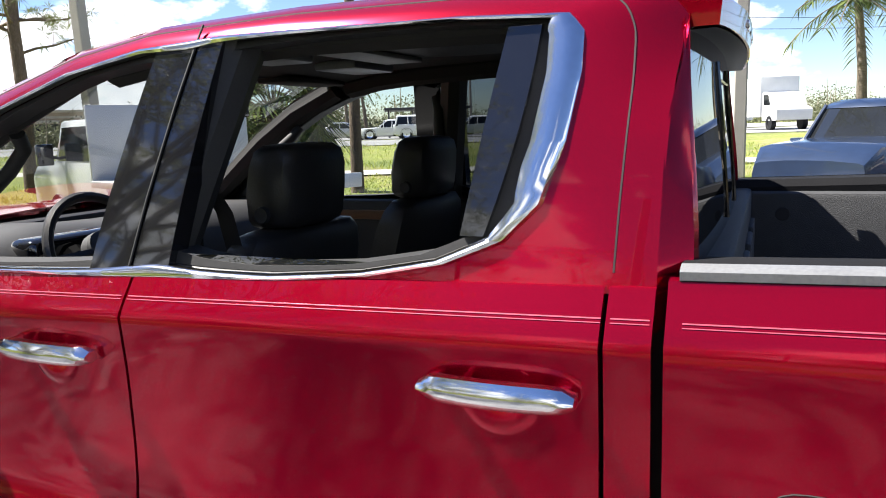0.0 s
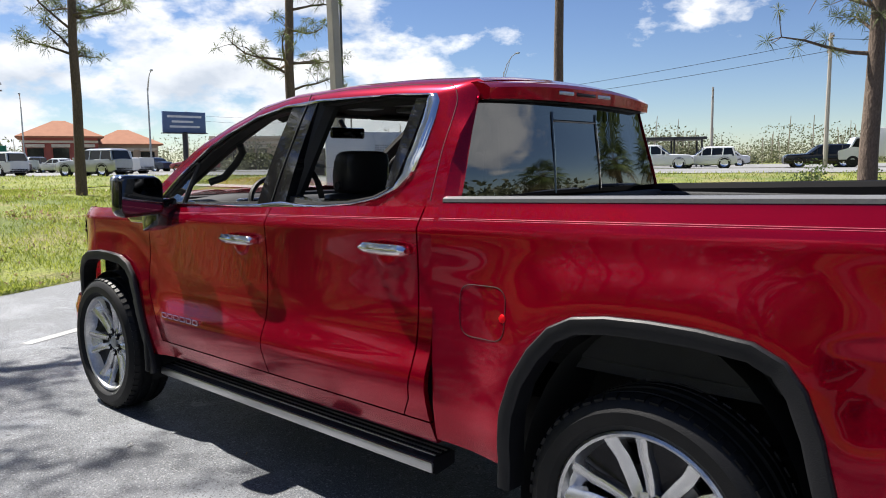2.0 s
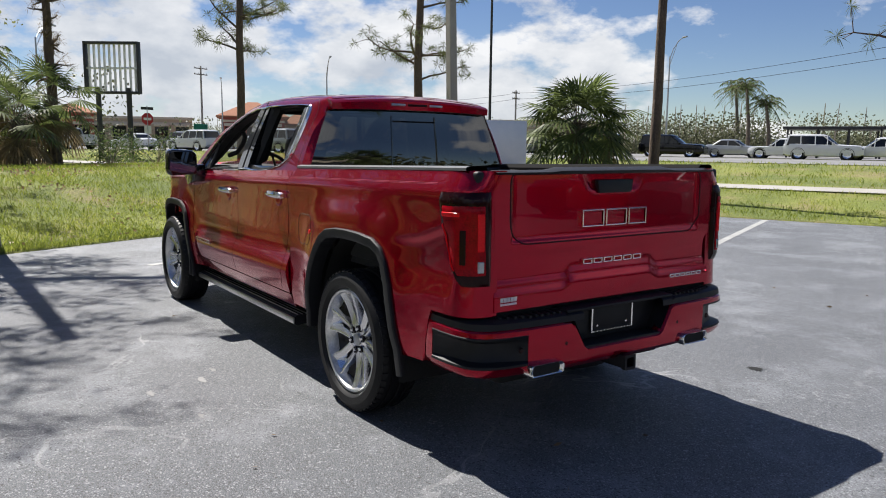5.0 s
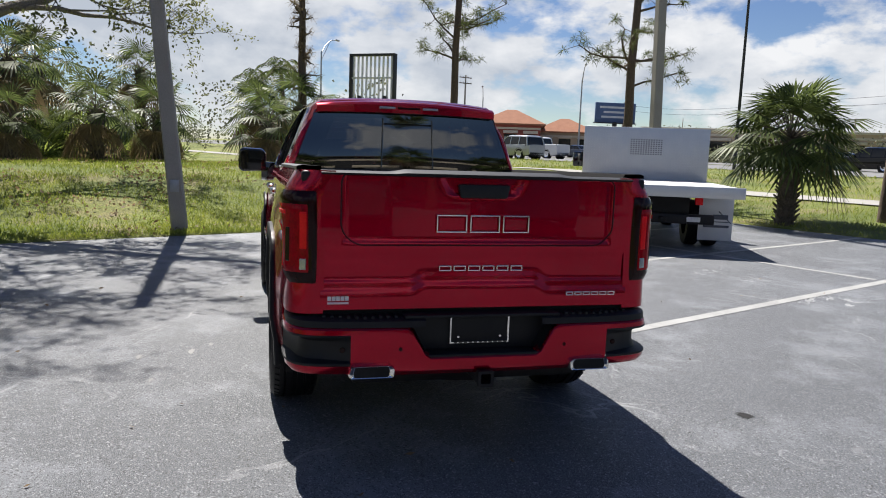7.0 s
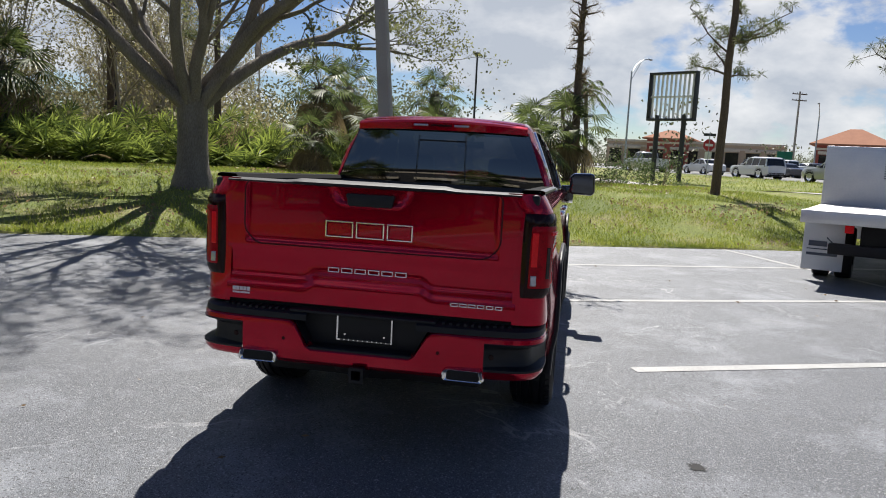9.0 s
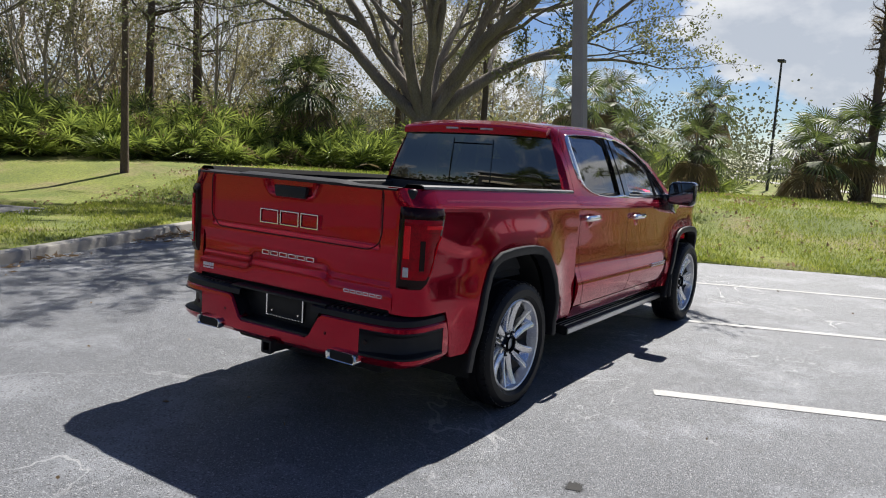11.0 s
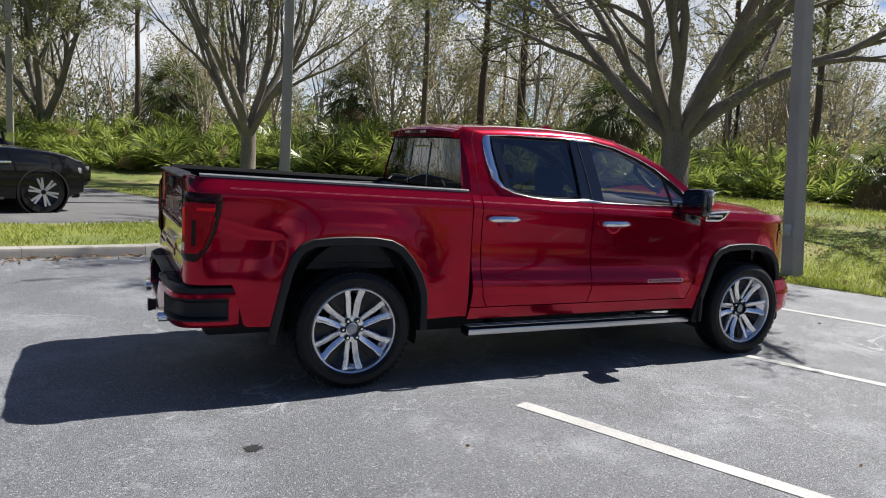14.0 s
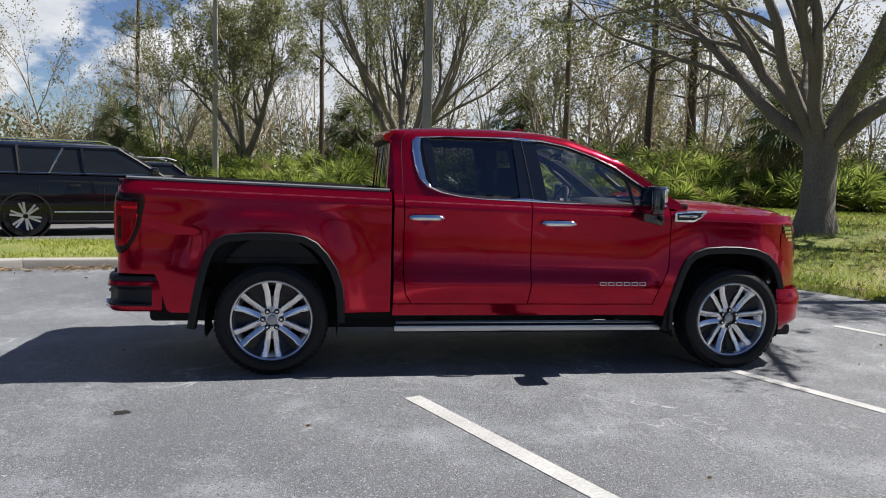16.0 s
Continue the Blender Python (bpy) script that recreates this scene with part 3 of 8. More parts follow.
# outer outline of the arch trim, from its rear foot over the top to its front foot
REAR_LIP = [(-0.607, 0.36), (-0.582, 0.498), (-0.547, 0.674), (-0.507, 0.832), (-0.462, 0.947), (-0.407, 1.017), (-0.322, 1.057), (-0.172, 1.072), (-0.022, 1.075), (0.118, 1.07), (0.238, 1.052), (0.328, 1.007), (0.408, 0.922), (0.478, 0.812), (0.523, 0.684), (0.538, 0.547), (0.543, 0.4)]
FRONT_LIP = [(3.093, 0.33), (3.123, 0.476), (3.168, 0.646), (3.218, 0.798), (3.273, 0.903), (3.348, 0.968), (3.448, 1.003), (3.588, 1.014), (3.738, 1.014), (3.888, 0.998), (4.008, 0.953), (4.098, 0.878), (4.168, 0.769), (4.213, 0.646), (4.228, 0.542), (4.233, 0.457)]


def inset_lip(lip, d):
    """The trim's outline moved inwards by d metres."""
    out = []
    for i, p in enumerate(lip):
        a, b = Vector(lip[max(0, i - 1)]), Vector(lip[min(len(lip) - 1, i + 1)])
        t = (b - a).normalized()
        out.append((p[0] + t.y * d, p[1] - t.x * d))
    return out


def lip_top(x, lip):
    """Height of the outline over x; 0 outside it."""
    return curve_at(lip, x) if lip[0][0] < x < lip[-1][0] else 0.0


REAR_CUT, FRONT_CUT = inset_lip(REAR_LIP, 0.028), inset_lip(FRONT_LIP, 0.026)


def side_y(x, z, keys):
    """Half width of the body side, with the swell over the wheels and the taper of the nose."""
    y = curve_at(keys, z)
    if keys is DOOR_Y and x > 2.9:
        y += (curve_at(FENDER_Y, z) - y) * smooth01((x - 2.9) / 0.22)
    for cx, cz, a, b in (REAR_ARCH, FRONT_ARCH):
        q = arch_q(x, z, cx, cz, a, b)
        y += 0.042 * math.exp(-(((q - 1.0) * 0.55) / 0.17) ** 2) * smooth01((1.33 - z) / 0.2)
    if keys is BED_Y and x < -0.45:
        fold = 1.145 - 0.30 * (x + 1.0) + 0.08 * smooth01((x + 0.75) / 0.4)
        y -= 0.014 * smooth01((fold - z) / 0.035) * smooth01((-0.47 - x) / 0.12) * smooth01((x + 1.03) / 0.06) * smooth01((z - 0.76) / 0.16)
    if x > 3.85:
        y -= 0.17 * ((x - 3.85) / 0.5) ** 2
    return y


ZL = [0.44, 0.47, 0.50, 0.54, 0.58, 0.62, 0.66, 0.69, 0.72, 0.75, 0.78, 0.82, 0.87, 0.93, 1.0, 1.06, 1.12, 1.18, 1.23, 1.265, 1.285, 1.30, 1.32, 1.345, 1.37]


def panel(name, xs_of, n, zlo_of, zs, keys, s, label="", inset=0.0):
    """One pressed side panel: columns between its front and rear edge, cut from below by zlo_of(x)."""
    rows = []
    for i in range(n + 1):
        row = []
        for z in zs:
            a, b = xs_of(z)
            x = a + (b - a) * i / n
            zz = max(z, unraked(x, zlo_of(x)))
            row.append((x, s * (side_y(x, zz, keys) - inset), raked(x, zz)))
        rows.append(row)
    bm = loft(rows)
    bmesh.ops.remove_doubles(bm, verts=bm.verts, dist=1e-4)
    # folded-in edge, so that the gaps between panels have depth
    rim = [e for e in bm.edges if e.is_boundary]
    r = bmesh.ops.extrude_edge_only(bm, edges=rim)
    for v in [g for g in r["geom"] if isinstance(g, bmesh.types.BMVert)]:
        v.co.y -= s * 0.025
    bmesh.ops.recalc_face_normals(bm, faces=bm.faces)
    return part(name, bm, RED, truck, label, smooth=38)


def bevel_x(x0, x1):
    return lambda z: (x0, x1)


def front_edge(z):
    return curve_at([(0.44, 2.99), (0.6, 3.04), (0.85, 3.14), (1.0, 3.155), (1.4, 3.155)], z)


def faced(bm, way):
    """Turns an open skin so that it faces the given way."""
    bm.normal_update()
    if sum((f.normal * f.calc_area()).dot(Vector(way)) for f in bm.faces) < 0:
        bmesh.ops.reverse_faces(bm, faces=bm.faces[:])
    return bm


body_parts = {}
for s in (1, -1):
    none = lambda x: 0.0
    rd = panel("rear_door", lambda z: (curve_at([(0.52, 1.06), (0.62, 1.0), (0.75, 0.985)], z), curve_at([(0.52, 1.96), (0.7, 1.982), (1.0, 1.985)], z)), 24, none, [z for z in ZL if z >= 0.54], DOOR_Y, s)
    fd = panel("front_door", lambda z: (curve_at([(0.52, 1.968), (0.7, 1.99), (1.0, 1.993)], z), front_edge(z) - 0.008), 28, none, [z for z in ZL if z >= 0.54], DOOR_Y, s)
    body_parts[s] = (rd, fd)
    panel("rocker_panel", bevel_x(0.905, 3.06), 30, none, [0.44, 0.455, 0.47, 0.49, 0.51, 0.532], DOOR_Y, s)
    panel("cab_corner", lambda z: (0.905, curve_at([(0.52, 1.052), (0.62, 0.992), (0.75, 0.977)], z)), 3, none, [z for z in ZL if z >= 0.54], DOOR_Y, s)
    panel("front_fender", lambda z: (front_edge(z), 4.33), 60, lambda x: lip_top(x, FRONT_CUT) if x < FRONT_CUT[-1][0] else 0.55, [z for z in ZL if z <= 1.345], DOOR_Y, s)

    # bed side: straight run, then round the rear corner
    plan = [(0.884 - 1.816 * i / 72, 0.0) for i in range(73)]
    corner = [(-0.965, -0.002), (-1.0, -0.006), (-1.03, -0.014), (-1.055, -0.026), (-1.075, -0.043), (-1.09, -0.064), (-1.10, -0.09), (-1.106, -0.12), (-1.11, -0.148)]
    zs = [z for z in ZL if z >= 0.47] + [0.90, 0.96, 0.98, 1.02, 1.04, 1.08, 1.10, 1.14, 1.16, 1.20, 1.38, 1.388]
    zs.sort()
    rows = []
    for x, dy in plan + corner:
        lo = unraked(x, lip_top(x, REAR_CUT))
        if x < -0.75:
            lo = 0.735 if x < -0.82 else 0.735 - (x + 0.82) / 0.07 * 0.26
        rows.append([(x - 0.012 * smooth01((1.1 - max(z, lo)) / 0.5) * smooth01((-x - 0.95) / 0.15), s * (side_y(x, max(z, lo), BED_Y) + dy), raked(x, max(z, lo))) for z in zs])
    bm = loft(rows)
    bmesh.ops.remove_doubles(bm, verts=bm.verts, dist=1e-4)
    r = bmesh.ops.extrude_edge_only(bm, edges=[e for e in bm.edges if e.is_boundary])
    for v in [g for g in r["geom"] if isinstance(g, bmesh.types.BMVert)]:
        v.co.y -= s * 0.03
    bmesh.ops.recalc_face_normals(bm, faces=bm.faces)
    part("bed_side", bm, RED, truck, "red pressed bed side", smooth=38)

    # wheel arch flares
    for (cx, cz, a, b), lip, nm in ((REAR_ARCH, REAR_LIP, "wheel_arch_flare"), (FRONT_ARCH, FRONT_LIP, "wheel_arch_flare")):
        rows = []
        keys = BED_Y if cx < 1 else DOOR_Y
        fine = []
        for (p, q) in zip(lip, lip[1:]):
            fine += [(p[0] + (q[0] - p[0]) * k / 3, p[1] + (q[1] - p[1]) * k / 3) for k in range(3)]
        fine.append(lip[-1])
        rings = [(inset_lip(fine, d), dy) for d, dy in ((0.0, -0.006), (0.0, 0.010), (0.006, 0.017), (0.046, 0.020), (0.056, 0.013), (0.060, -0.07))]
        for i in range(len(fine)):
            row = []
            x0, z0 = rings[2][0][i]
            base = side_y(x0, max(z0, 0.5), keys) + 0.004
            for ring, dy in rings:
                x, z = ring[i]
                row.append((x, s * (base + dy), z))
            rows.append(row)
        bm = loft(rows)
        bmesh.ops.recalc_face_normals(bm, faces=bm.faces)
        part(nm, bm, BLACK_TRIM, truck, "dark grey textured wheel arch flare", smooth=40)
        # inner arch liner
        rows = []
        for i in range(25):
            th = radians(-12 + 204 * i / 24)
            c, sn = math.cos(th), math.sin(th)
            rows.append([(cx + (a - 0.01) * c, s * y, raked(cx, cz + (b - 0.01) * sn * (1 if sn > 0 else 0.6))) for y in (0.93, 0.55)])
        part("arch_liner", loft(rows), UNDER, truck)
        part("arch_wall", boxed((cx - 0.52, s * 0.54 - 0.012, 0.44), (cx + 0.52, s * 0.54 + 0.012, 1.06)), UNDER, truck)

# mudguard flaps under the flares
for s in (1, -1):
    for x0, x1, z0 in ((3.14, 3.175, 0.33),):
        part("mud_flap", boxed((x0, s * 0.955 - 0.06, z0), (x1, s * 0.955 + 0.045, 0.56), 0.012), BLACK_TRIM, truck)

# dark inner shells, seen through the panel gaps and under the body
part("inner_shell", boxed((0.95, -0.86, 0.42), (3.18, 0.86, 1.02), 0.02), UNDER, truck)
part("chassis", boxed((-0.95, -0.62, 0.34), (4.15, 0.62, 0.62), 0.03), UNDER, truck)
bm = bmesh.new()
for x in (0.0, 3.745):
    tube([(x, -0.8, 0.41), (x, 0.8, 0.41)], 0.06, 12, bm)
box(bm, (0.3, -0.5, 0.26), (2.7, -0.1, 0.4), 0.02)
part("running_gear", bm, UNDER, truck)

# ---- cab ----
DLO = [(3.13, 1.325), (2.1, 1.338), (1.62, 1.352), (1.42, 1.37), (1.27, 1.398), (1.165, 1.44), (1.105, 1.50), (1.075, 1.60), (1.058, 1.72), (1.06, 1.79), (1.085, 1.82), (1.3, 1.832), (1.87, 1.842), (2.1, 1.828), (2.32, 1.785), (2.55, 1.705), (2.72, 1.625), (2.95, 1.47)]
OUTER = [(3.24, 1.305), (2.9, 1.318), (2.1, 1.334), (1.5, 1.345), (0.905, 1.360), (0.905, 1.5), (0.898, 1.7), (0.885, 1.82), (0.885, 1.862), (0.93, 1.878), (1.28, 1.897), (1.7, 1.903), (2.1, 1.89), (2.35, 1.85), (2.6, 1.765), (2.8, 1.655), (3.0, 1.52), (3.27, 1.335)]


def cab_y(z):
    t = z - 1.34
    return 0.882 - 0.30 * t - 0.16 * t * t


def cross_outline(poly, c, ang):
    """Where a ray from c at the angle leaves the outline."""
    d = (math.cos(ang), math.sin(ang))
    best = None
    for (x0, z0), (x1, z1) in zip(poly, poly[1:] + poly[:1]):
        ex, ez = x1 - x0, z1 - z0
        det = d[0] * -ez + ex * d[1]
        if abs(det) < 1e-9:
            continue
        bx, bz = x0 - c[0], z0 - c[1]
        r = (bx * -ez + ex * bz) / det
        q = (d[0] * bz - d[1] * bx) / det
        if r > 0 and -1e-3 <= q <= 1 + 1e-3 and (best is None or r < best):
            best = r
    return (c[0] + d[0] * best, c[1] + d[1] * best)


CAB_C = (1.95, 1.56)
angs = sorted({math.atan2(z - CAB_C[1], x - CAB_C[0]) for x, z in DLO + OUTER} | {radians(a) for a in range(-180, 180, 3)})
ring_in = [cross_outline(DLO, CAB_C, a) for a in angs]
ring_out = [cross_outline(OUTER, CAB_C, a) for a in angs]


def ring_skin(a, b, s, y_of, steps=4):
    rows = []
    for (xa, za), (xb, zb) in zip(a, b):
        rows.append([(xa + (xb - xa) * t, s * y_of(za + (zb - za) * t, t), za + (zb - za) * t) for t in [i / steps for i in range(steps + 1)]])
    rows.append(rows[0])
    bm = loft(rows)
    bmesh.ops.remove_doubles(bm, verts=bm.verts, dist=1e-5)
    return bm


def scaled(ring, d):
    """The ring moved outward by d metres along its normals."""
    k, out = len(ring), []
    for i, p in enumerate(ring):
        a, b = Vector(ring[i - 1]), Vector(ring[(i + 1) % k])
        t = (b - a).normalized() if (b - a).length > 1e-9 else Vector((1, 0))
        out.append((p[0] + t.y * d, p[1] - t.x * d))
    return out


def frame_y(x, z):
    """Half width of the cab frame's skin at a point of its side."""
    a = math.atan2(z - CAB_C[1], x - CAB_C[0])
    ri, ro = math.dist(CAB_C, cross_outline(DLO, CAB_C, a)), math.dist(CAB_C, cross_outline(OUTER, CAB_C, a))
    t = min(1.0, max(0.0, (math.dist(CAB_C, (x, z)) - ri) / max(ro - ri, 1e-6)))
    return cab_y(z) - 0.045 * t * t * smooth01((z - 1.6) / 0.2)


for s in (1, -1):
    def roof_roll(z, t):
        return cab_y(z) - 0.045 * t * t * smooth01((z - 1.6) / 0.2)
    bm = ring_skin(ring_in, ring_out, s, roof_roll)
    r = bmesh.ops.extrude_edge_only(bm, edges=[e for e in bm.edges if e.is_boundary])
    for v in [g for g in r["geom"] if isinstance(g, bmesh.types.BMVert)]:
        v.co.y -= s * 0.05
    bmesh.ops.recalc_face_normals(bm, faces=bm.faces)
    part("cab_side_frame", bm, RED, truck, smooth=40)
    # dark lining on the inside of the frame
    lin = ring_skin(scaled(ring_in, -0.004), [(max(x, 0.93), min(z, 1.86)) for x, z in ring_out], s, lambda z, t: cab_y(z) - 0.045 * t * t * smooth01((z - 1.6) / 0.2) - 0.052, 3)
    part("cab_lining", lin, HEADLINER, truck, smooth=40)
    # chrome surround, broad at its rear end
    outer_c = []
    for (x, z), (xo, zo) in zip(ring_in, scaled(ring_in, 0.0)):
        w = 0.018 + 0.046 * smooth01((1.28 - x) / 0.16) * smooth01((1.84 - z) / 0.05) * (0.25 + 0.75 * smooth01((z - 1.42) / 0.14)) + 0.006 * smooth01((1.5 - z) / 0.1)
        outer_c.append(w)
    inner_ring = [tuple(Vector(p) + (Vector((1.95, min(max(p[1], 1.45), 1.75))) - Vector(p)).normalized() * w) for p, w in zip(ring_in, outer_c)]
    bm = bmesh.new()
    rows = []
    for (xo, zo), (xi, zi) in zip(scaled(ring_in, 0.006), inner_ring):
        row = []
        for t, lift in ((0, -0.002), (0.12, 0.010), (0.5, 0.014), (0.88, 0.010), (1, -0.014)):
            x, z = xo + (xi - xo) * t, zo + (zi - zo) * t
            row.append((x, s * (cab_y(z) + lift), z))
        rows.append(row)
    rows.append(rows[0])
    loft(rows, bm=bm)
    bmesh.ops.remove_doubles(bm, verts=bm.verts, dist=1e-5)
    bmesh.ops.recalc_face_normals(bm, faces=bm.faces)
    part("window_surround", bm, CHROME, truck, "bright chrome window surround", smooth=50)
    # gloss black pillar between the doors
    for x0b, x0t, x1b, x1t in ((2.013, 1.935, 2.125, 2.045), (1.903, 1.86, 2.004, 1.926)):
        rows = [[(x0b + (x0t - x0b) * t, s * (cab_y(1.345 + 0.49 * t) + 0.002), 1.345 + 0.49 * t), (x1b + (x1t - x1b) * t, s * (cab_y(1.345 + 0.49 * t) + 0.002), 1.345 + 0.49 * t), (x1b + (x1t - x1b) * t, s * (cab_y(1.345 + 0.49 * t) - 0.05), 1.345 + 0.49 * t), (x0b + (x0t - x0b) * t, s * (cab_y(1.345 + 0.49 * t) - 0.05), 1.345 + 0.49 * t)] for t in [i / 6 for i in range(7)]]
        bm = loft(rows, True, True)
        bmesh.ops.recalc_face_normals(bm, faces=bm.faces)
        part("door_pillar", bm, BLACK_GLOSS, truck, "gloss black door pillar", smooth=25)
    # black sash at the rear end of the rear window
    rows = [[(1.135 + 0.02 * (1 - t) + 0.05 * (1 - t) ** 2, s * (cab_y(1.44 + 0.37 * t) - 0.004), 1.44 + 0.37 * t), (1.20 + 0.05 * (1 - t), s * (cab_y(1.44 + 0.37 * t) - 0.006), 1.44 + 0.37 * t)] for t in [i / 6 for i in range(7)]]
    bm = loft(rows)
    r = bmesh.ops.extrude_face_region(bm, geom=bm.faces[:])
    bmesh.ops.translate(bm, verts=[v for v in r["geom"] if isinstance(v, bmesh.types.BMVert)], vec=(0, -s * 0.05, 0))
    bmesh.ops.recalc_face_normals(bm, faces=bm.faces)
    part("window_sash", bm, BLACK_GLOSS, truck)
    # inner black window frames
    inner2 = [tuple(Vector(p) + (Vector((1.95, min(max(p[1], 1.45), 1.75))) - Vector(p)).normalized() * 0.035) for p in inner_ring]
    bm = ring_skin(inner2, inner_ring, s, lambda z, t: cab_y(z) - 0.02, 1)
    r = bmesh.ops.extrude_edge_only(bm, edges=[e for e in bm.edges if e.is_boundary])
    for v in [g for g in r["geom"] if isinstance(g, bmesh.types.BMVert)]:
        v.co.y -= s * 0.07
    part("window_seal", bm, CABIN, truck, smooth=40)
    # side glass: up on the passenger's side, wound down on the driver's
    def pane(x_edges, zb, zt, material, nm):
        rows = []
        for i in range(9):
            t = i / 8
            z = zb + (zt - zb) * t
            a, b = x_edges(z)
            rows.append([(a + (b - a) * j / 6, s * (cab_y(z) - 0.022), z) for j in range(7)])
        ob = part(nm, faced(loft(rows), (0, s, 0)), material, truck, smooth=60)
        ob.visible_shadow = False
        return ob
    a_line = lambda z: min(3.1, cross_outline(DLO, (2.05, z), 0.0)[0] - 0.01) if 1.342 < z < 1.825 else 2.2
    if s < 0:
        pane(lambda z: (cross_outline(DLO, (1.5, z), math.pi)[0] + 0.04, 1.90), 1.38, 1.815, GLASS_TINT, "rear_side_glass")
        pane(lambda z: (2.0, a_line(z)), 1.345, 1.815, GLASS_CLEAR, "front_side_glass")
    else:
        pane(lambda z: (1.25, 1.90), 1.36, 1.385, GLASS_TINT, "rear_side_glass")
        pane(lambda z: (2.0, 3.0), 1.335, 1.345, GLASS_CLEAR, "front_side_glass")
        pane(lambda z: (2.86, a_line(z)), 1.345, 1.46, GLASS_CLEAR, "quarter_glass")
    part("quarter_post", tube([(2.86, s * (cab_y(1.33) - 0.02), 1.33), (2.80, s * (cab_y(1.55) - 0.02), 1.55)], 0.014, 6), CABIN, truck)

# roof skin, header, cab back
ROOF_KEYS = [(0.885, 1.862), (0.93, 1.878), (1.28, 1.897), (1.7, 1.903), (2.1, 1.89), (2.35, 1.85), (2.42, 1.83)]


def edge_y(z):
    return cab_y(z) - 0.045 * smooth01((z - 1.6) / 0.2)


rows = []
for i in range(31):
    x = 0.885 + (2.42 - 0.885) * i / 30
    ze = curve_at(ROOF_KEYS, x)
    w = edge_y(ze)
    rows.append([(x - 0.03 * (1 - (k / 10) ** 2) * smooth01((x - 2.0) / 0.4) * -1.6, w * k / 10, ze + 0.030 * (1 - abs(k / 10) ** 2.6)) for k in range(-10, 11)])
bm = loft(rows)
part("roof_panel", bm, RED, truck, "red painted roof panel", smooth=50)
for s in (1, -1):
    pts = [(x, s * 0.575, curve_at(ROOF_KEYS, x) + 0.002) for x in [0.96 + 0.14 * i for i in range(11)]]
    part("roof_ditch_strip", tube(pts, 0.007, 6), BLACK_TRIM, truck)
    part("headliner_rail", tube([(x, s * (edge_y(curve_at(ROOF_KEYS, x)) - 0.05), curve_at(ROOF_KEYS, x) - 0.05) for x in [0.95 + 0.15 * i for i in range(10)]], 0.05, 8), HEADLINER, truck)
    part("front_pillar", tube([(2.38, s * 0.63, 1.80), (2.6, s * 0.655, 1.71), (2.8, s * 0.69, 1.60), (3.0, s * 0.74, 1.47), (3.22, s * 0.80, 1.33)], [0.045, 0.05, 0.05, 0.05, 0.045], 8), HEADLINER, truck)
    part("middle_pillar", tube([(2.0, s * 0.80, 1.0), (1.96, s * 0.79, 1.4), (1.86, s * 0.63, 1.83)], 0.055, 8), CABIN, truck)
    part("rear_pillar", tube([(0.99, s * 0.76, 1.0), (0.99, s * 0.75, 1.4), (0.98, s * 0.565, 1.80)], 0.06, 8), HEADLINER, truck)
part("antenna_fin", prism([(1.99, 1.925), (2.02, 1.945), (2.08, 1.968), (2.12, 1.965), (2.14, 1.925)], -0.02, 0.02, "y", 0.006), RED, truck)
ob = part("headliner", loft([[(x, y, curve_at(ROOF_KEYS, x) - 0.045 + 0.02 * (1 - (y / 0.62) ** 2)) for y in (-0.62, -0.3, 0, 0.3, 0.62)] for x in (0.92, 1.1, 1.28)] ), HEADLINER, truck)
part("headliner_front", loft([[(x, y, curve_at(ROOF_KEYS, x) - 0.045 + 0.02 * (1 - (y / 0.62) ** 2)) for y in (-0.62, -0.3, 0, 0.3, 0.62)] for x in (1.26, 1.6, 1.85, 2.1, 2.35)]), HEADLINER, truck)
for y0, y1 in ((0.12, 0.40), (-0.40, -0.12)):
    part("dome_lamp", boxed((2.0, y0, 1.832), (2.16, y1, 1.862), 0.008), GREY_TRIM, truck)
part("sunroof_shade", boxed((1.35, -0.36, 1.868), (1.85, 0.36, 1.880), 0.004), CABIN, truck)
# glare at the sunroof's edge, put in as a plate of pale colour
part("sunroof_glass_edge", boxed((1.84, -0.30, 1.852), (1.98, 0.30, 1.866), 0.004), PALE_GLARE, truck)

# windscreen
rows = []
for i in range(11):
    t = i / 10
    xe, ze = 2.40 + (3.25 - 2.40) * t, 1.835 - 0.02 + (1.335 - 1.835) * t + 0.035 * math.sin(math.pi * t)
    w = 0.60 + 0.20 * t
    rows.append([(xe + 0.13 * (1 - (k / 8) ** 2), w * k / 8, ze + 0.012 * (1 - (k / 8) ** 2)) for k in range(-8, 9)])
ob = part("windscreen", faced(loft(rows), (1, 0, 0.5)), GLASS_CLEAR, truck, smooth=60)
ob.visible_shadow = False
part("windscreen_header", tube([(2.40 + 0.13 * (1 - (k / 8) ** 2), 0.60 * k / 8, 1.825 + 0.012) for k in range(-8, 9)], 0.022, 6), CABIN, truck)

# cab back wall with the tinted rear glass


def back_x(z):
    return 0.858 + 0.035 * smooth01((z - 1.38) / 0.45)


gl_out = rounded([(-0.825, 1.385), (0.825, 1.385), (0.672, 1.80), (-0.672, 1.80)], 0.035, 5)
fr_side = [(cab_y(z) - 0.045 * smooth01((z - 1.6) / 0.2) + 0.002, z) for z in (1.30, 1.36, 1.45, 1.55, 1.65, 1.75, 1.82, 1.862)]
fr_out = [(-y, z) for y, z in fr_side] + [(y, z) for y, z in reversed(fr_side)]
aa = sorted({math.atan2(z - 1.6, y) for y, z in gl_out + fr_out} | {radians(a) for a in range(-180, 180, 4)})
gi, go = [cross_outline(gl_out, (0, 1.6), a) for a in aa], [cross_outline(fr_out, (0, 1.6), a) for a in aa]
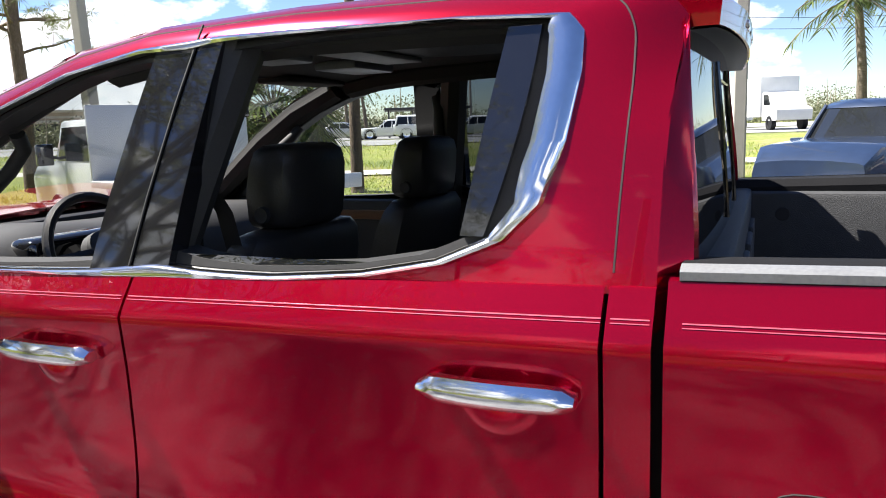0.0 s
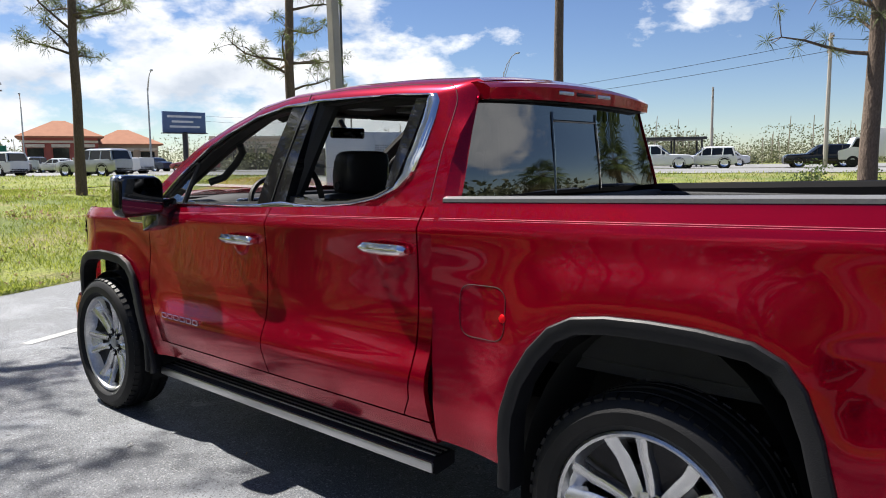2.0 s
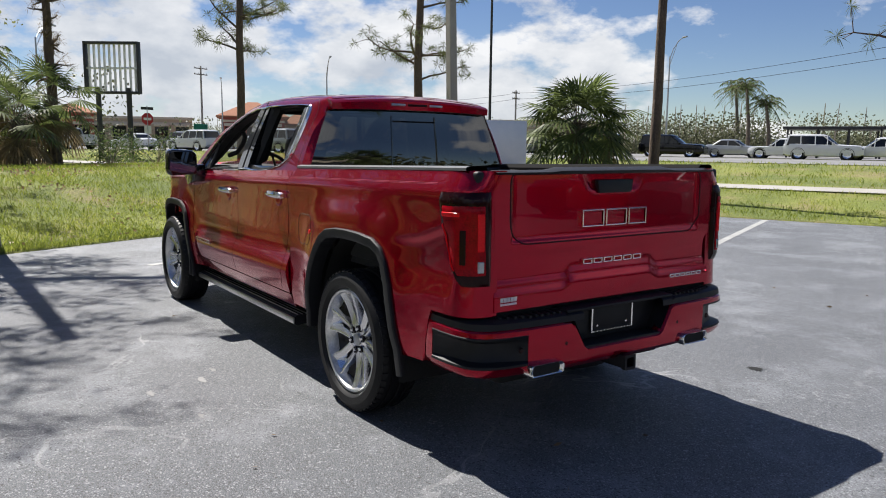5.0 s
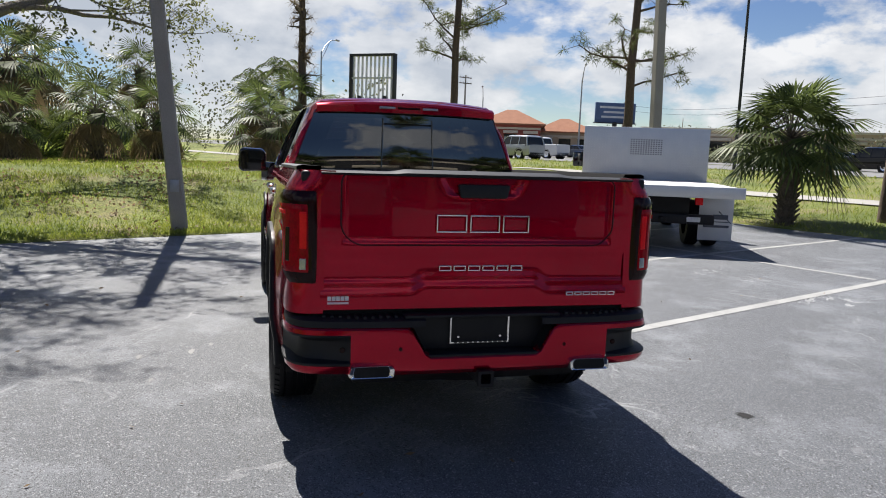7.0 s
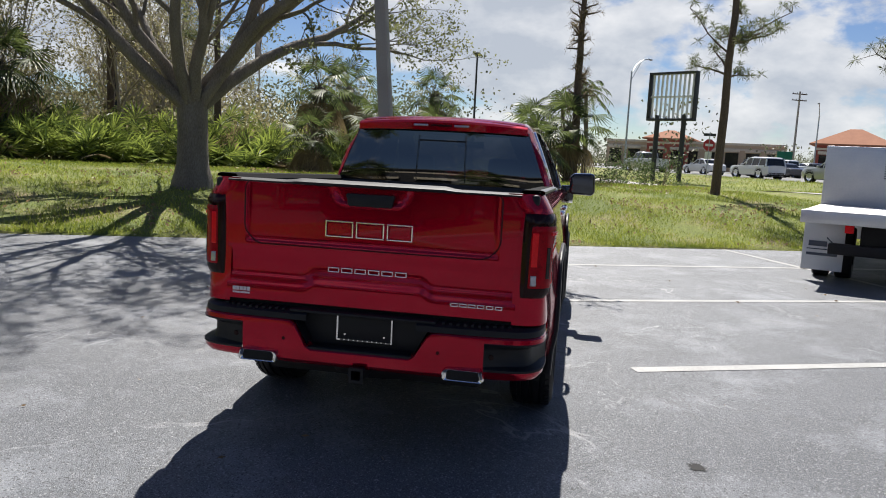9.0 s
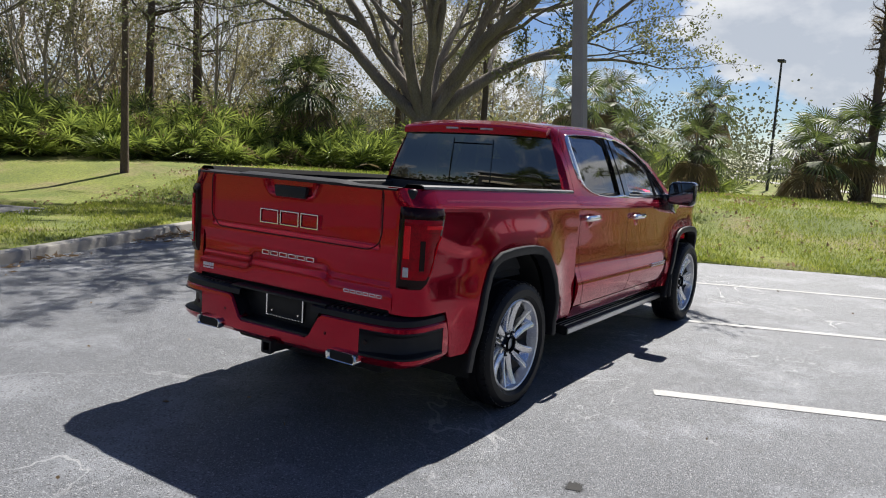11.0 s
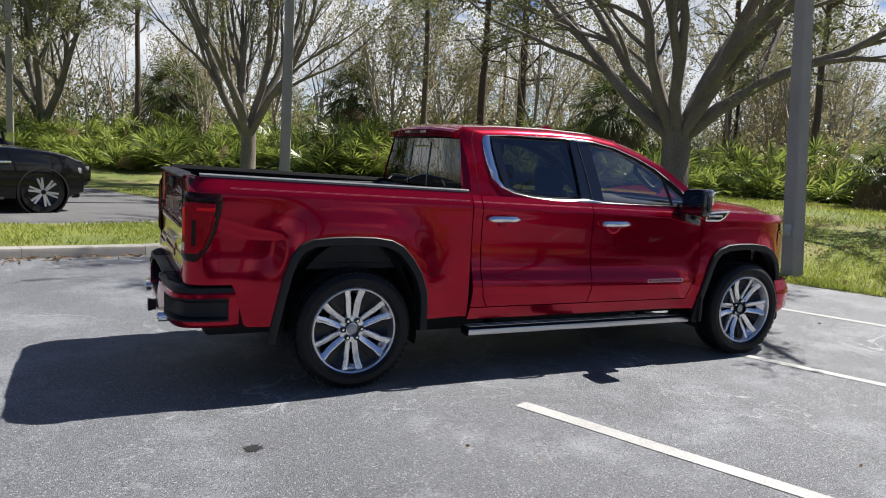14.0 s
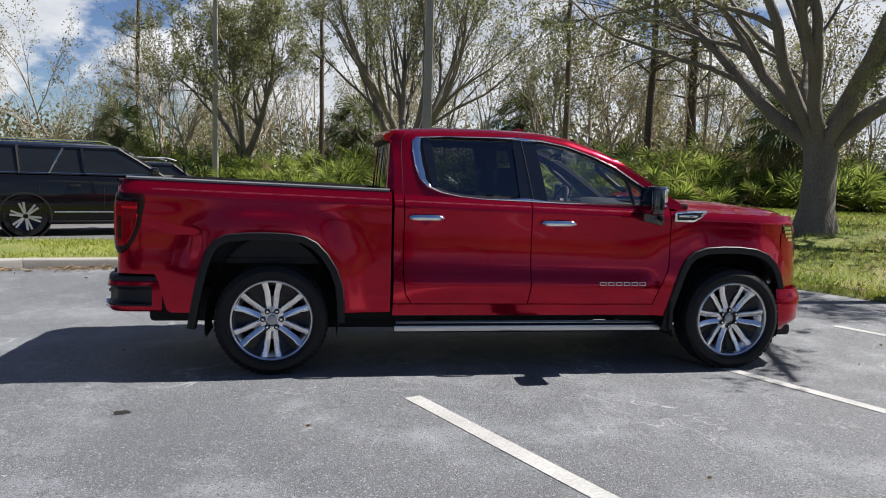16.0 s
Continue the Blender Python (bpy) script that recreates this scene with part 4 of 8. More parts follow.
rows = [[(back_x(zi) + 0.006, yi, zi), (back_x(zi) - 0.010, yi + (yo - yi) * 0.15, zi + (zo - zi) * 0.15), (back_x((zi + zo) / 2) - 0.004, (yi + yo) / 2, (zi + zo) / 2), (0.906 - 0.022 * smooth01((zo - 1.6) / 0.2), yo, zo)] for (yi, zi), (yo, zo) in zip(gi, go)]
bm = loft(rows + rows[:1])
bmesh.ops.remove_doubles(bm, verts=bm.verts, dist=1e-5)
part("cab_back_frame", bm, RED, truck, smooth=40)
rows = [[(back_x(1.385 + 0.425 * t) - 0.002 - 0.02 * (1 - (k / 8) ** 2), (0.828 - 0.152 * t) * k / 8, 1.382 + 0.425 * t) for k in range(-8, 9)] for t in [i / 6 for i in range(7)]]
ob = part("rear_glass", faced(loft(rows), (-1, 0, 0)), GLASS_REAR, truck, "dark tinted rear glass with a sliding middle pane", smooth=60)
ob.visible_shadow = False
bm = bmesh.new()
for a, b in (((0.19, 1.40), (0.18, 1.76)), ((-0.20, 1.40), (-0.19, 1.76)), ((0.18, 1.72), (-0.19, 1.72))):
    tube([(back_x(a[1]) - 0.022, *a), (back_x((a[1] + b[1]) / 2) - 0.022, (a[0] + b[0]) / 2, (a[1] + b[1]) / 2), (back_x(b[1]) - 0.022, *b)], 0.006, 6, bm)
part("slider_frame", bm, BLACK_GLOSS, ob)
part("cab_back_wall", boxed((0.88, -0.85, 0.5), (0.93, 0.85, 1.37), 0.01), UNDER, truck)

# roof spoiler over the rear glass with the high brake lamp
rows = []
for k in range(-10, 11):
    t = k / 10
    y = 0.665 * t
    b = 0.032 * (1 - t * t)
    dr = -0.012 * abs(t) ** 3
    rows.append([(0.95, y * 0.98, 1.872 + b + dr), (0.90, y, 1.872 + b * 0.8 + dr), (0.850 - b, y, 1.856 + b * 0.6 + dr), (0.832 - b, y, 1.842 + b * 0.5 + dr), (0.836 - b, y, 1.800 + dr), (0.865, y, 1.800 + dr), (0.90, y * 0.98, 1.800 + dr)])
bm = loft(rows, True, True)
bmesh.ops.recalc_face_normals(bm, faces=bm.faces)
sp = part("roof_spoiler", bm, RED, truck, "red roof spoiler over the rear glass", smooth=22)
rows = [[(0.905, 0.640 * k / 10, 1.7965 - 0.012 * abs(k / 10) ** 3), (0.872, 0.652 * k / 10, 1.7960 - 0.012 * abs(k / 10) ** 3), (0.842 - 0.031 * (1 - (k / 10) ** 2), 0.655 * k / 10, 1.797 - 0.012 * abs(k / 10) ** 3)] for k in range(-10, 11)]
part("spoiler_underside", faced(loft(rows), (0, 0, -1)), BLACK_TRIM, sp, "black spoiler underside")
for y0, y1, mt, lb in ((-0.085, 0.085, LENS_DARK, "smoked high brake lamp"), (0.10, 0.22, LENS_CLEAR, "clear cargo lamp"), (-0.22, -0.10, LENS_CLEAR, "clear cargo lamp")):
    part("lamp_lens", boxed((0.800, y0, 1.826), (0.84, y1, 1.846), 0.006), mt, sp, lb)

# hood, cowl and nose
HOOD_Z = [(3.2, 1.302), (3.35, 1.298), (3.8, 1.277), (4.15, 1.236), (4.32, 1.190), (4.42, 1.125)]
rows = []
for i in range(25):
    x = 3.22 + (4.45 - 3.22) * i / 24
    ze = curve_at(HOOD_Z, x)
    w = 0.885 - (0.17 * ((x - 3.85) / 0.5) ** 2 if x > 3.85 else 0)
    row = []
    for k in range(-12, 13):
        t = k / 12
        up = 0.098 * (1 - abs(t) ** 2.2) + 0.022 * smooth01((abs(t) - 0.42) / 0.1) * smooth01((0.86 - abs(t)) / 0.12)
        nose = 0.22 * (1 - t * t) * smooth01((x - 3.9) / 0.5)
        row.append((x + nose, w * t, ze - 0.012 + up * smooth01((4.75 - x) / 0.5)))
    rows.append(row)
part("hood", loft(rows), RED, truck, "red ridged hood", smooth=30)
part("cowl", boxed((3.14, -0.80, 1.29), (3.36, 0.80, 1.352), 0.015), BLACK_TRIM, truck)
rows = []
for z, dx in ((1.18, 0.0), (1.08, 0.03), (0.95, 0.04), (0.80, 0.05), (0.62, 0.05), (0.50, 0.02), (0.36, -0.08)):
    rows.append([(4.36 + dx + 0.24 * (1 - (k / 8) ** 2) - 0.05 * abs(k / 8) ** 6, 0.68 * k / 8, z) for k in range(-8, 9)])
part("front_grille_panel", loft(rows), CHROME, truck, "chrome mesh grille panel", smooth=50)
for s in (1, -1):
    rows = []
    for z, w in ((0.66, -0.012), (0.60, 0.0), (0.585, 0.008), (0.50, 0.006), (0.40, 0.0), (0.36, -0.025), (0.30, -0.08)):
        rows.append([(4.12 + 0.0, s * (0.945 + w), z), (4.24, s * (0.94 + w), z), (4.33 + w, s * (0.905 + w), z), (4.40 + w, s * (0.83 + w), z), (4.46 + w, s * (0.70 + w), z), (4.53 + w, s * 0.45, z)])
    part("front_bumper", loft(rows), RED, truck, smooth=50)
    part("front_valance", boxed((4.05, s * 0.72 - 0.1, 0.24), (4.36, s * 0.72 + 0.1, 0.34), 0.03), BLACK_TRIM, truck)
    rows = []
    for z, dx in ((1.12, 0.0), (1.02, 0.03), (0.93, 0.04), (0.80, 0.045), (0.68, 0.045), (0.58, 0.04)):
        rows.append([(4.18, s * 0.868, z), (4.26, s * 0.836, z), (4.325, s * 0.795, z), (4.355 + dx, s * 0.745, z), (4.37 + dx, s * 0.69, z)])
    part("front_corner", faced(loft(rows), (1, s, 0)), RED, truck, "red painted nose corner", smooth=60)
    out = [(4.18, 1.195), (4.31, 1.185), (4.345, 1.10), (4.335, 1.03), (4.30, 1.03), (4.25, 1.07), (4.20, 1.13)]
    rows = [[(x, s * (side_y(min(x, 4.33), z, DOOR_Y) + d), raked(x, z) + 0.08) for x, z in out] for d in (-0.03, 0.010)]
    bm = loft(rows, True, True)
    bmesh.ops.recalc_face_normals(bm, faces=bm.faces)
    hl = part("headlight", bm, BLACK_GLOSS, truck, "dark wrapround headlight with stacked bright bars", smooth=30)
    for zz, xa, xb in ((1.165, 4.205, 4.305), (1.132, 4.215, 4.315), (1.099, 4.228, 4.325), (1.066, 4.262, 4.328)):
        rows = [[(x, s * (side_y(min(x, 4.33), zz, DOOR_Y) + d), raked(x, zz) + 0.08 + dz) for x in (xa, (xa + xb) / 2, xb)] for d, dz in ((0.006, -0.012), (0.017, -0.010), (0.017, 0.010), (0.006, 0.012))]
        bm = loft(rows)
        bmesh.ops.recalc_face_normals(bm, faces=bm.faces)
        part("light_bar", bm, CHROME, hl, "bright stacked lamp bar", smooth=40)

# ---- cargo bed ----
rail_z = lambda x: raked(x, 1.393)
for s in (1, -1):
    rows = []
    for i in range(21):
        x = 0.868 - (0.868 + 1.035) * i / 20
        y = curve_at(BED_Y, 1.40)
        rows.append([(x, s * (y + 0.006), rail_z(x) - 0.006), (x, s * (y + 0.004), rail_z(x) + 0.008), (x, s * (y - 0.02), rail_z(x) + 0.016), (x, s * (y - 0.105), rail_z(x) + 0.014), (x, s * (y - 0.125), rail_z(x) - 0.01), (x, s * (y - 0.125), rail_z(x) - 0.06)])
    bm = loft(rows)
    bmesh.ops.recalc_face_normals(bm, faces=bm.faces)
    part("bed_rail_cap", bm, RAIL_BLACK, truck, "black plastic bed rail cap", smooth=30)
    # highlight along the cap's outer edge, painted as a pale grey strip
    rows = [[(x, s * (y + dy), rail_z(x) + dz) for dy, dz in ((0.0065, -0.004), (0.0060, 0.009), (-0.004, 0.0150), (-0.022, 0.0175))] for x in [0.868 - 1.90 * i / 20 for i in range(21)]]
    bm = loft(rows)
    bmesh.ops.recalc_face_normals(bm, faces=bm.faces)
    part("rail_edge", bm, GREY_TRIM, truck, "pale grey strip standing in for the highlight on the rail cap's edge", smooth=50)
    part("bed_inner_wall", boxed((-1.05, s * 0.77 - 0.03, 0.86), (0.84, s * 0.77 + 0.03, 1.375), 0.02), LINER, truck)
    part("wheel_tub", boxed((-0.45, s * 0.66 - 0.12, 0.86), (0.45, s * 0.66 + 0.12, 1.08), 0.06, 3), LINER, truck)
    for x in (0.70, -0.92):
        part("tie_down", lathe([(0.0, s * 0.738), (0.022, s * 0.738), (0.026, s * 0.742), (0.026, s * 0.75)], 16), BLACK_TRIM, truck).location = (x, 0, 1.30)
bm = boxed((0.80, -0.80, 0.86), (0.862, 0.80, 1.385), 0.015)
part("bed_front_wall", bm, LINER, truck)
bm = bmesh.new()
for y in (-0.5, -0.17, 0.17, 0.5):
    box(bm, (0.785, y - 0.12, 0.98), (0.802, y + 0.12, 1.30), 0.006)
part("bed_front_ribs", bm, LINER, truck)
part("bed_floor", boxed((-1.06, -0.78, 0.82), (0.84, 0.78, 0.87)), LINER, truck)

for s in (1, -1):
    part("corner_cap", boxed((-1.092, s * 0.845 - 0.045, 1.375), (-1.028, s * 0.845 + 0.045, 1.438), 0.018, 3), BLACK_TRIM, truck)
part("gate_sill", boxed((-1.095, -0.84, 0.70), (-1.0, 0.84, 0.79)), UNDER, truck)

# tailgate: skin pressed with an upper field and a stepped lower swage
TG_X = -1.112


def gate_x(y, z):
    x = TG_X
    t = abs(y)
    field = smooth01((0.70 - t) / 0.015) * smooth01((z - 1.040) / 0.025) * smooth01((1.374 - z) / 0.008)
    x += 0.008 * field
    lift = smooth01((0.36 - t) / 0.07)
    step = 0.855 + 0.03 * lift
    x -= 0.012 * smooth01((step - z) / 0.055)
    x += 0.008 * smooth01((1.015 - z) / 0.05) * smooth01((z - step) / 0.03)
    x += 0.010 * smooth01((0.185 + (z - 1.295) * 0.55 - t) / 0.018) * smooth01((z - 1.280) / 0.016)
    x += 0.012 * (z - 1.1) * (z > 1.1)
    return x


ys = sorted({round(-0.80 + 0.02 * i, 4) for i in range(81)} | {-0.705, 0.705, -0.69, 0.69})
zs = [0.750, 0.78, 0.80, 0.815, 0.83, 0.84, 0.85, 0.86, 0.87, 0.88, 0.89, 0.905, 0.93, 0.96, 0.985, 1.0, 1.015, 1.03, 1.04, 1.05, 1.06, 1.08, 1.12, 1.2, 1.25, 1.275, 1.285, 1.295, 1.32, 1.35, 1.366, 1.373, 1.380]
rows = [[(gate_x(y, z), y, raked(-1.1, z)) for z in zs] for y in ys]
bm = loft(rows)
r = bmesh.ops.extrude_edge_only(bm, edges=[e for e in bm.edges if e.is_boundary])
for v in [g for g in r["geom"] if isinstance(g, bmesh.types.BMVert)]:
    v.co.x += 0.05
bmesh.ops.recalc_face_normals(bm, faces=bm.faces)
gate = part("tailgate", bm, RED, truck, "red multi-fold tailgate", smooth=30)
part("tailgate_liner", boxed((-1.085, -0.79, 0.86), (-1.03, 0.79, 1.405), 0.01), LINER, gate)
rows = [[(TG_X - 0.006 - 0.01 * lip, y, 1.422), (TG_X - 0.014 - 0.012 * lip, y, 1.432 + 0.006 * lip), (-1.07, y, 1.442 + 0.012 * lip), (-1.03, y, 1.438 + 0.008 * lip), (-1.025, y, 1.400)] for y, lip in [(0.80 - 0.04 * i, smooth01((0.46 - abs(0.80 - 0.04 * i)) / 0.05)) for i in range(41)]]
bm = loft(rows, False, False)
bmesh.ops.recalc_face_normals(bm, faces=bm.faces)
part("tailgate_cap", bm, BLACK_TRIM, gate, "black tailgate top cap", smooth=40)
part("gate_handle", prism(rounded([(-0.135, 1.390), (0.135, 1.390), (0.120, 1.322), (-0.120, 1.322)], 0.012), TG_X - 0.004, TG_X + 0.04, "x", 0.004), BLACK_TRIM, gate, "black tailgate handle pad")
# seam of the inner gate
seam = [(y, z) for y, z in rounded([(0.705, 1.430), (0.705, 1.155), (0.635, 1.088), (-0.635, 1.088), (-0.705, 1.155), (-0.705, 1.430)], 0.05, 5)]
seam = [p for p in seam if p[1] < 1.428]
part("gate_seam", tube([(gate_x(y, z - 0.05) - 0.0005, y, z) for y, z in seam], 0.0035, 5), UNDER, gate)


# marks on the body: plain chrome blocks in the place of lettering
def blocks(name, parent, boxes, material, axis, at, depth, hollow=0.0, label=""):
    """Bars standing where a word stands; hollow ones are outlined."""
    for a0, a1, b0, b1 in boxes:
        bm = bmesh.new()
        rects = [(a0, a1, b0, b1)]
        if hollow:
            h = hollow
            rects = [(a0, a1, b0, b0 + h), (a0, a1, b1 - h, b1), (a0, a0 + h, b0 + h, b1 - h), (a1 - h, a1, b0 + h, b1 - h)]
        for p, q, r_, t in rects:
            lo, hi = ((at - depth, p, r_), (at + depth, q, t)) if axis == "x" else ((p, at - depth, r_), (q, at + depth, t))
            box(bm, lo, hi, min(0.0015, depth * 0.4), 1)
        part(name, bm, material, parent, label, smooth=30)


blocks("maker_badge", gate, [(0.085, 0.24, 1.152, 1.240), (-0.085, 0.07, 1.152, 1.240), (-0.24, -0.10, 1.152, 1.240)], CHROME, "x", TG_X + 0.002, 0.014, 0.007, "chrome outlined badge blocks")
blocks("maker_badge_fill", gate, [(0.098, 0.227, 1.165, 1.227), (-0.072, 0.057, 1.165, 1.227), (-0.227, -0.113, 1.165, 1.227)], RED, "x", TG_X + 0.006, 0.012)
blocks("trim_badge", gate, [(0.22 - 0.0745 * i - 0.064, 0.22 - 0.0745 * i, 0.960, 0.988) for i in range(6)], CHROME, "x", TG_X + 0.002, 0.010, 0.006, "chrome trim-level badge bars")
blocks("model_badge", gate, [(-0.46 - 0.047 * i - 0.040, -0.46 - 0.047 * i, 0.830, 0.851) for i in range(6)], CHROME, "x", TG_X - 0.0125, 0.004, 0.006, "small chrome model badge bars")
blocks("dealer_sticker", gate, [(0.765 - 0.021 * i - 0.018, 0.765 - 0.021 * i, 0.820, 0.842) for i in range(5)] + [(0.664, 0.765, 0.804, 0.814)], WHITE_BAR, "x", TG_X - 0.0125, 0.0015, 0, "small white sticker bars")
for s in (1, -1):
    fd = body_parts[s][1]
    blocks("door_badge", fd, [(2.55 + 0.066 * i, 2.55 + 0.066 * i + 0.052, 0.690, 0.720) for i in range(6)], CHROME, "y", s * 0.993, 0.005, 0.006, "chrome badge bars on the door")


# pinstripes and panel gaps
def strip(name, pts_xz, keys, s, h, material, parent, lift=0.0012):
    rows = [[(x, s * (side_y(x, z + dz, keys) + lift), raked(x, z + dz)) for dz in (-h / 2, h / 2)] for x, z in pts_xz]
    bm = loft(rows)
    r = bmesh.ops.extrude_face_region(bm, geom=bm.faces[:])
    bmesh.ops.translate(bm, verts=[v for v in r["geom"] if isinstance(v, bmesh.types.BMVert)], vec=(0, -s * 0.002, 0))
    bmesh.ops.recalc_face_normals(bm, faces=bm.faces)
    return part(name, bm, material, parent, smooth=0)


def fine_line(pts, step=0.03):
    """Points along a polyline no further apart than step."""
    out = []
    for p, q in zip(pts, pts[1:]):
        k = max(1, math.ceil(math.dist(p, q) / step))
        out += [(p[0] + (q[0] - p[0]) * i / k, p[1] + (q[1] - p[1]) * i / k) for i in range(k)]
    return out + [pts[-1]]


for s in (1, -1):
    rd, fd = body_parts[s]
    for z, h in ((1.3265, 0.0016), (1.3205, 0.0010)):
        strip("pinstripe", [(0.86 - 0.09 * i, z + 0.004) for i in range(20)], BED_Y, s, h, STRIPE, truck)
        strip("pinstripe", [(0.91 + 0.03 * i, z) for i in range(3)], DOOR_Y, s, h, STRIPE, truck)
        strip("pinstripe", [(0.985 + 0.083 * i, z) for i in range(13)], DOOR_Y, s, h, STRIPE, rd)
        strip("pinstripe", [(2.0 + 0.08 * i, z) for i in range(14)], DOOR_Y, s, h, STRIPE, fd)
    # gap up the rear pillar
    pts = [(0.975, 1.36), (0.972, 1.5), (0.965, 1.7), (0.968, 1.79), (0.99, 1.838), (1.04, 1.862), (1.3, 1.876), (1.7, 1.882), (2.1, 1.868), (2.35, 1.826), (2.6, 1.742), (2.8, 1.634), (3.0, 1.50), (3.17, 1.38)]
    part("door_gap", tube([(x, s * (frame_y(x, z) - 0.0017), z) for x, z in fine_line(rounded(pts, 0.03, 3)[3:-3])], 0.0026, 5), UNDER, truck)
    part("door_gap", tube([(2.0085 - (z - 1.345) * 0.160, s * (cab_y(z) + 0.0055), z) for z in (1.345, 1.5, 1.7, 1.83, 1.875)], 0.003, 5), UNDER, truck)

# door handles
for s in (1, -1):
    for x0, x1, z, par in ((1.015, 1.285, 1.195, body_parts[s][0]), (2.06, 2.34, 1.195, body_parts[s][1])):
        zr = raked(x0, z) + 0.004
        rows = []
        for i in range(15):
            t = i / 14
            x = x0 + (x1 - x0) * t
            h = 0.0245 * (0.45 + 0.55 * (1 - abs(2 * t - 1) ** 5) ** 0.5)
            bow = 0.030 + 0.018 * math.sin(math.pi * t) ** 0.6
            c = 0.016
            yb = 0.931
            rows.append([(x, s * (yb + bow + dy), zr + dz) for dy, dz in ((-c, -h), (0.004, -h * 0.8), (c, -h * 0.1), (c * 0.9, h * 0.35), (0.003, h), (-c, h))])
        bm = loft(rows, True, True)
        bmesh.ops.recalc_face_normals(bm, faces=bm.faces)
        part("handle", bm, CHROME, par, "chrome pull handle", smooth=45)
        for xm in (x0 + 0.012, x1 - 0.03):
            part("handle_mount", boxed((xm, s * 0.945 - 0.02, zr - 0.014), (xm + 0.02, s * 0.945 + 0.022, zr + 0.014), 0.004), CHROME, par)
        bm = lathe([(0.078, 0.9315 * s), (0.070, 0.9345 * s), (0.060, 0.937 * s), (0.050, 0.9365 * s), (0.036, 0.934 * s), (0.018, 0.932 * s), (0.0, 0.9315 * s)], 30)
        part("handle_cup", bm, RED, par, smooth=80).location = ((x0 + x1) / 2, 0, zr - 0.004)

# fuel door on the driver's side
fl = [(x, z) for x, z in rounded([(0.525, 0.905), (0.745, 0.905), (0.745, 1.095), (0.525, 1.095)], 0.06, 6)]
fl.append(fl[0])
part("fuel_door_gap", tube([(x, side_y(x, z, BED_Y) + 0.0002, raked(x, z)) for x, z in fl], 0.0015, 5), UNDER, truck, "gap round the fuel door")
part("fuel_door_notch", lathe([(0, 0.012), (0.014, 0.010), (0.018, 0.0)], 16), LENS_BRIGHT, truck).location = (0.535, side_y(0.535, 0.99, BED_Y) - 0.006, 1.0)

# fender vents
for s in (1, -1):
    out = [(3.175, 1.285), (3.44, 1.305), (3.455, 1.29), (3.40, 1.235), (3.345, 1.205), (3.175, 1.205)]
    yv = side_y(3.3, 1.26, DOOR_Y)
    part("fender_vent", prism(rounded(out, 0.015), s * (yv - 0.02), s * (yv + 0.010), "y", 0.004), CHROME, truck, "chrome fender vent")
    inn = [(3.195, 1.272), (3.42, 1.288), (3.385, 1.243), (3.34, 1.222), (3.195, 1.222)]
    part("vent_slot", prism(rounded(inn, 0.01), s * (yv + 0.006), s * (yv + 0.0125), "y"), BLACK_GLOSS, truck)
    part("vent_bar", boxed((3.21, s * (yv + 0.008) - 0.006, 1.244), (3.37, s * (yv + 0.008) + 0.007, 1.262), 0.003), CHROME, truck)

# mirrors
for s in (1, -1):
    m = part("side_mirror", prism(rounded([(0.985, 1.275), (1.215, 1.265), (1.245, 1.30), (1.235, 1.475), (1.20, 1.492), (1.02, 1.485), (0.985, 1.45)], 0.04, 5) if s > 0 else [(-a, b) for a, b in rounded([(0.985, 1.275), (1.215, 1.265), (1.245, 1.30), (1.235, 1.475), (1.20, 1.492), (1.02, 1.485), (0.985, 1.45)], 0.04, 5)], 2.850, 2.945, "x", 0.018), BLACK_GLOSS, truck, "gloss black door mirror")
    part("mirror_cap", prism([(s * a, b) for a, b in rounded([(0.99, 1.365), (1.235, 1.355), (1.232, 1.478), (1.20, 1.494), (1.02, 1.488), (0.99, 1.455)], 0.04, 5)], 2.930, 2.972, "x", 0.016), CHROME, m, "chrome mirror cap")
    part("mirror_glass", prism([(s * a, b) for a, b in rounded([(1.005, 1.295), (1.205, 1.285), (1.225, 1.31), (1.218, 1.46), (1.19, 1.472), (1.03, 1.468), (1.005, 1.44)], 0.03, 5)], 2.844, 2.849, "x"), MIRROR_DARK, m, "mirror glass")
    part("mirror_arm", prism([(2.87, 1.21), (3.04, 1.17), (3.05, 1.25), (2.98, 1.36), (2.87, 1.36)], s * 0.90, s * 1.03, "y", 0.015), BLACK_GLOSS, m)

# running boards
for s in (1, -1):
    rb = part("running_board", prism(rounded([(0.79, 0.372), (0.90, 0.372), (0.925, 0.360), (0.925, 0.318), (0.905, 0.300), (0.79, 0.315)], 0.01) if s > 0 else [(-a, b) for a, b in rounded([(0.79, 0.372), (0.90, 0.372), (0.925, 0.360), (0.925, 0.318), (0.905, 0.300), (0.79, 0.315)], 0.01)], 0.925, 3.10, "x"), BLACK_TRIM, truck, "black ribbed running board")
    part("board_strip", boxed((0.92, s * 0.927 - 0.006, 0.316), (3.105, s * 0.927 + 0.008, 0.360), 0.006), BRUSHED, rb, "brushed metal side strip")
    for i in range(6):
        y = s * (0.805 + 0.017 * i)
        part("tread_rib", boxed((0.94, y - 0.004, 0.371), (3.08, y + 0.004, 0.377), 0.001), BRUSHED if i % 2 else BLACK_TRIM, rb)
    for x in (1.2, 2.75):
        part("board_bracket", boxed((x, s * 0.72 - 0.09, 0.32), (x + 0.08, s * 0.72 + 0.09, 0.36), 0.01), UNDER, rb)

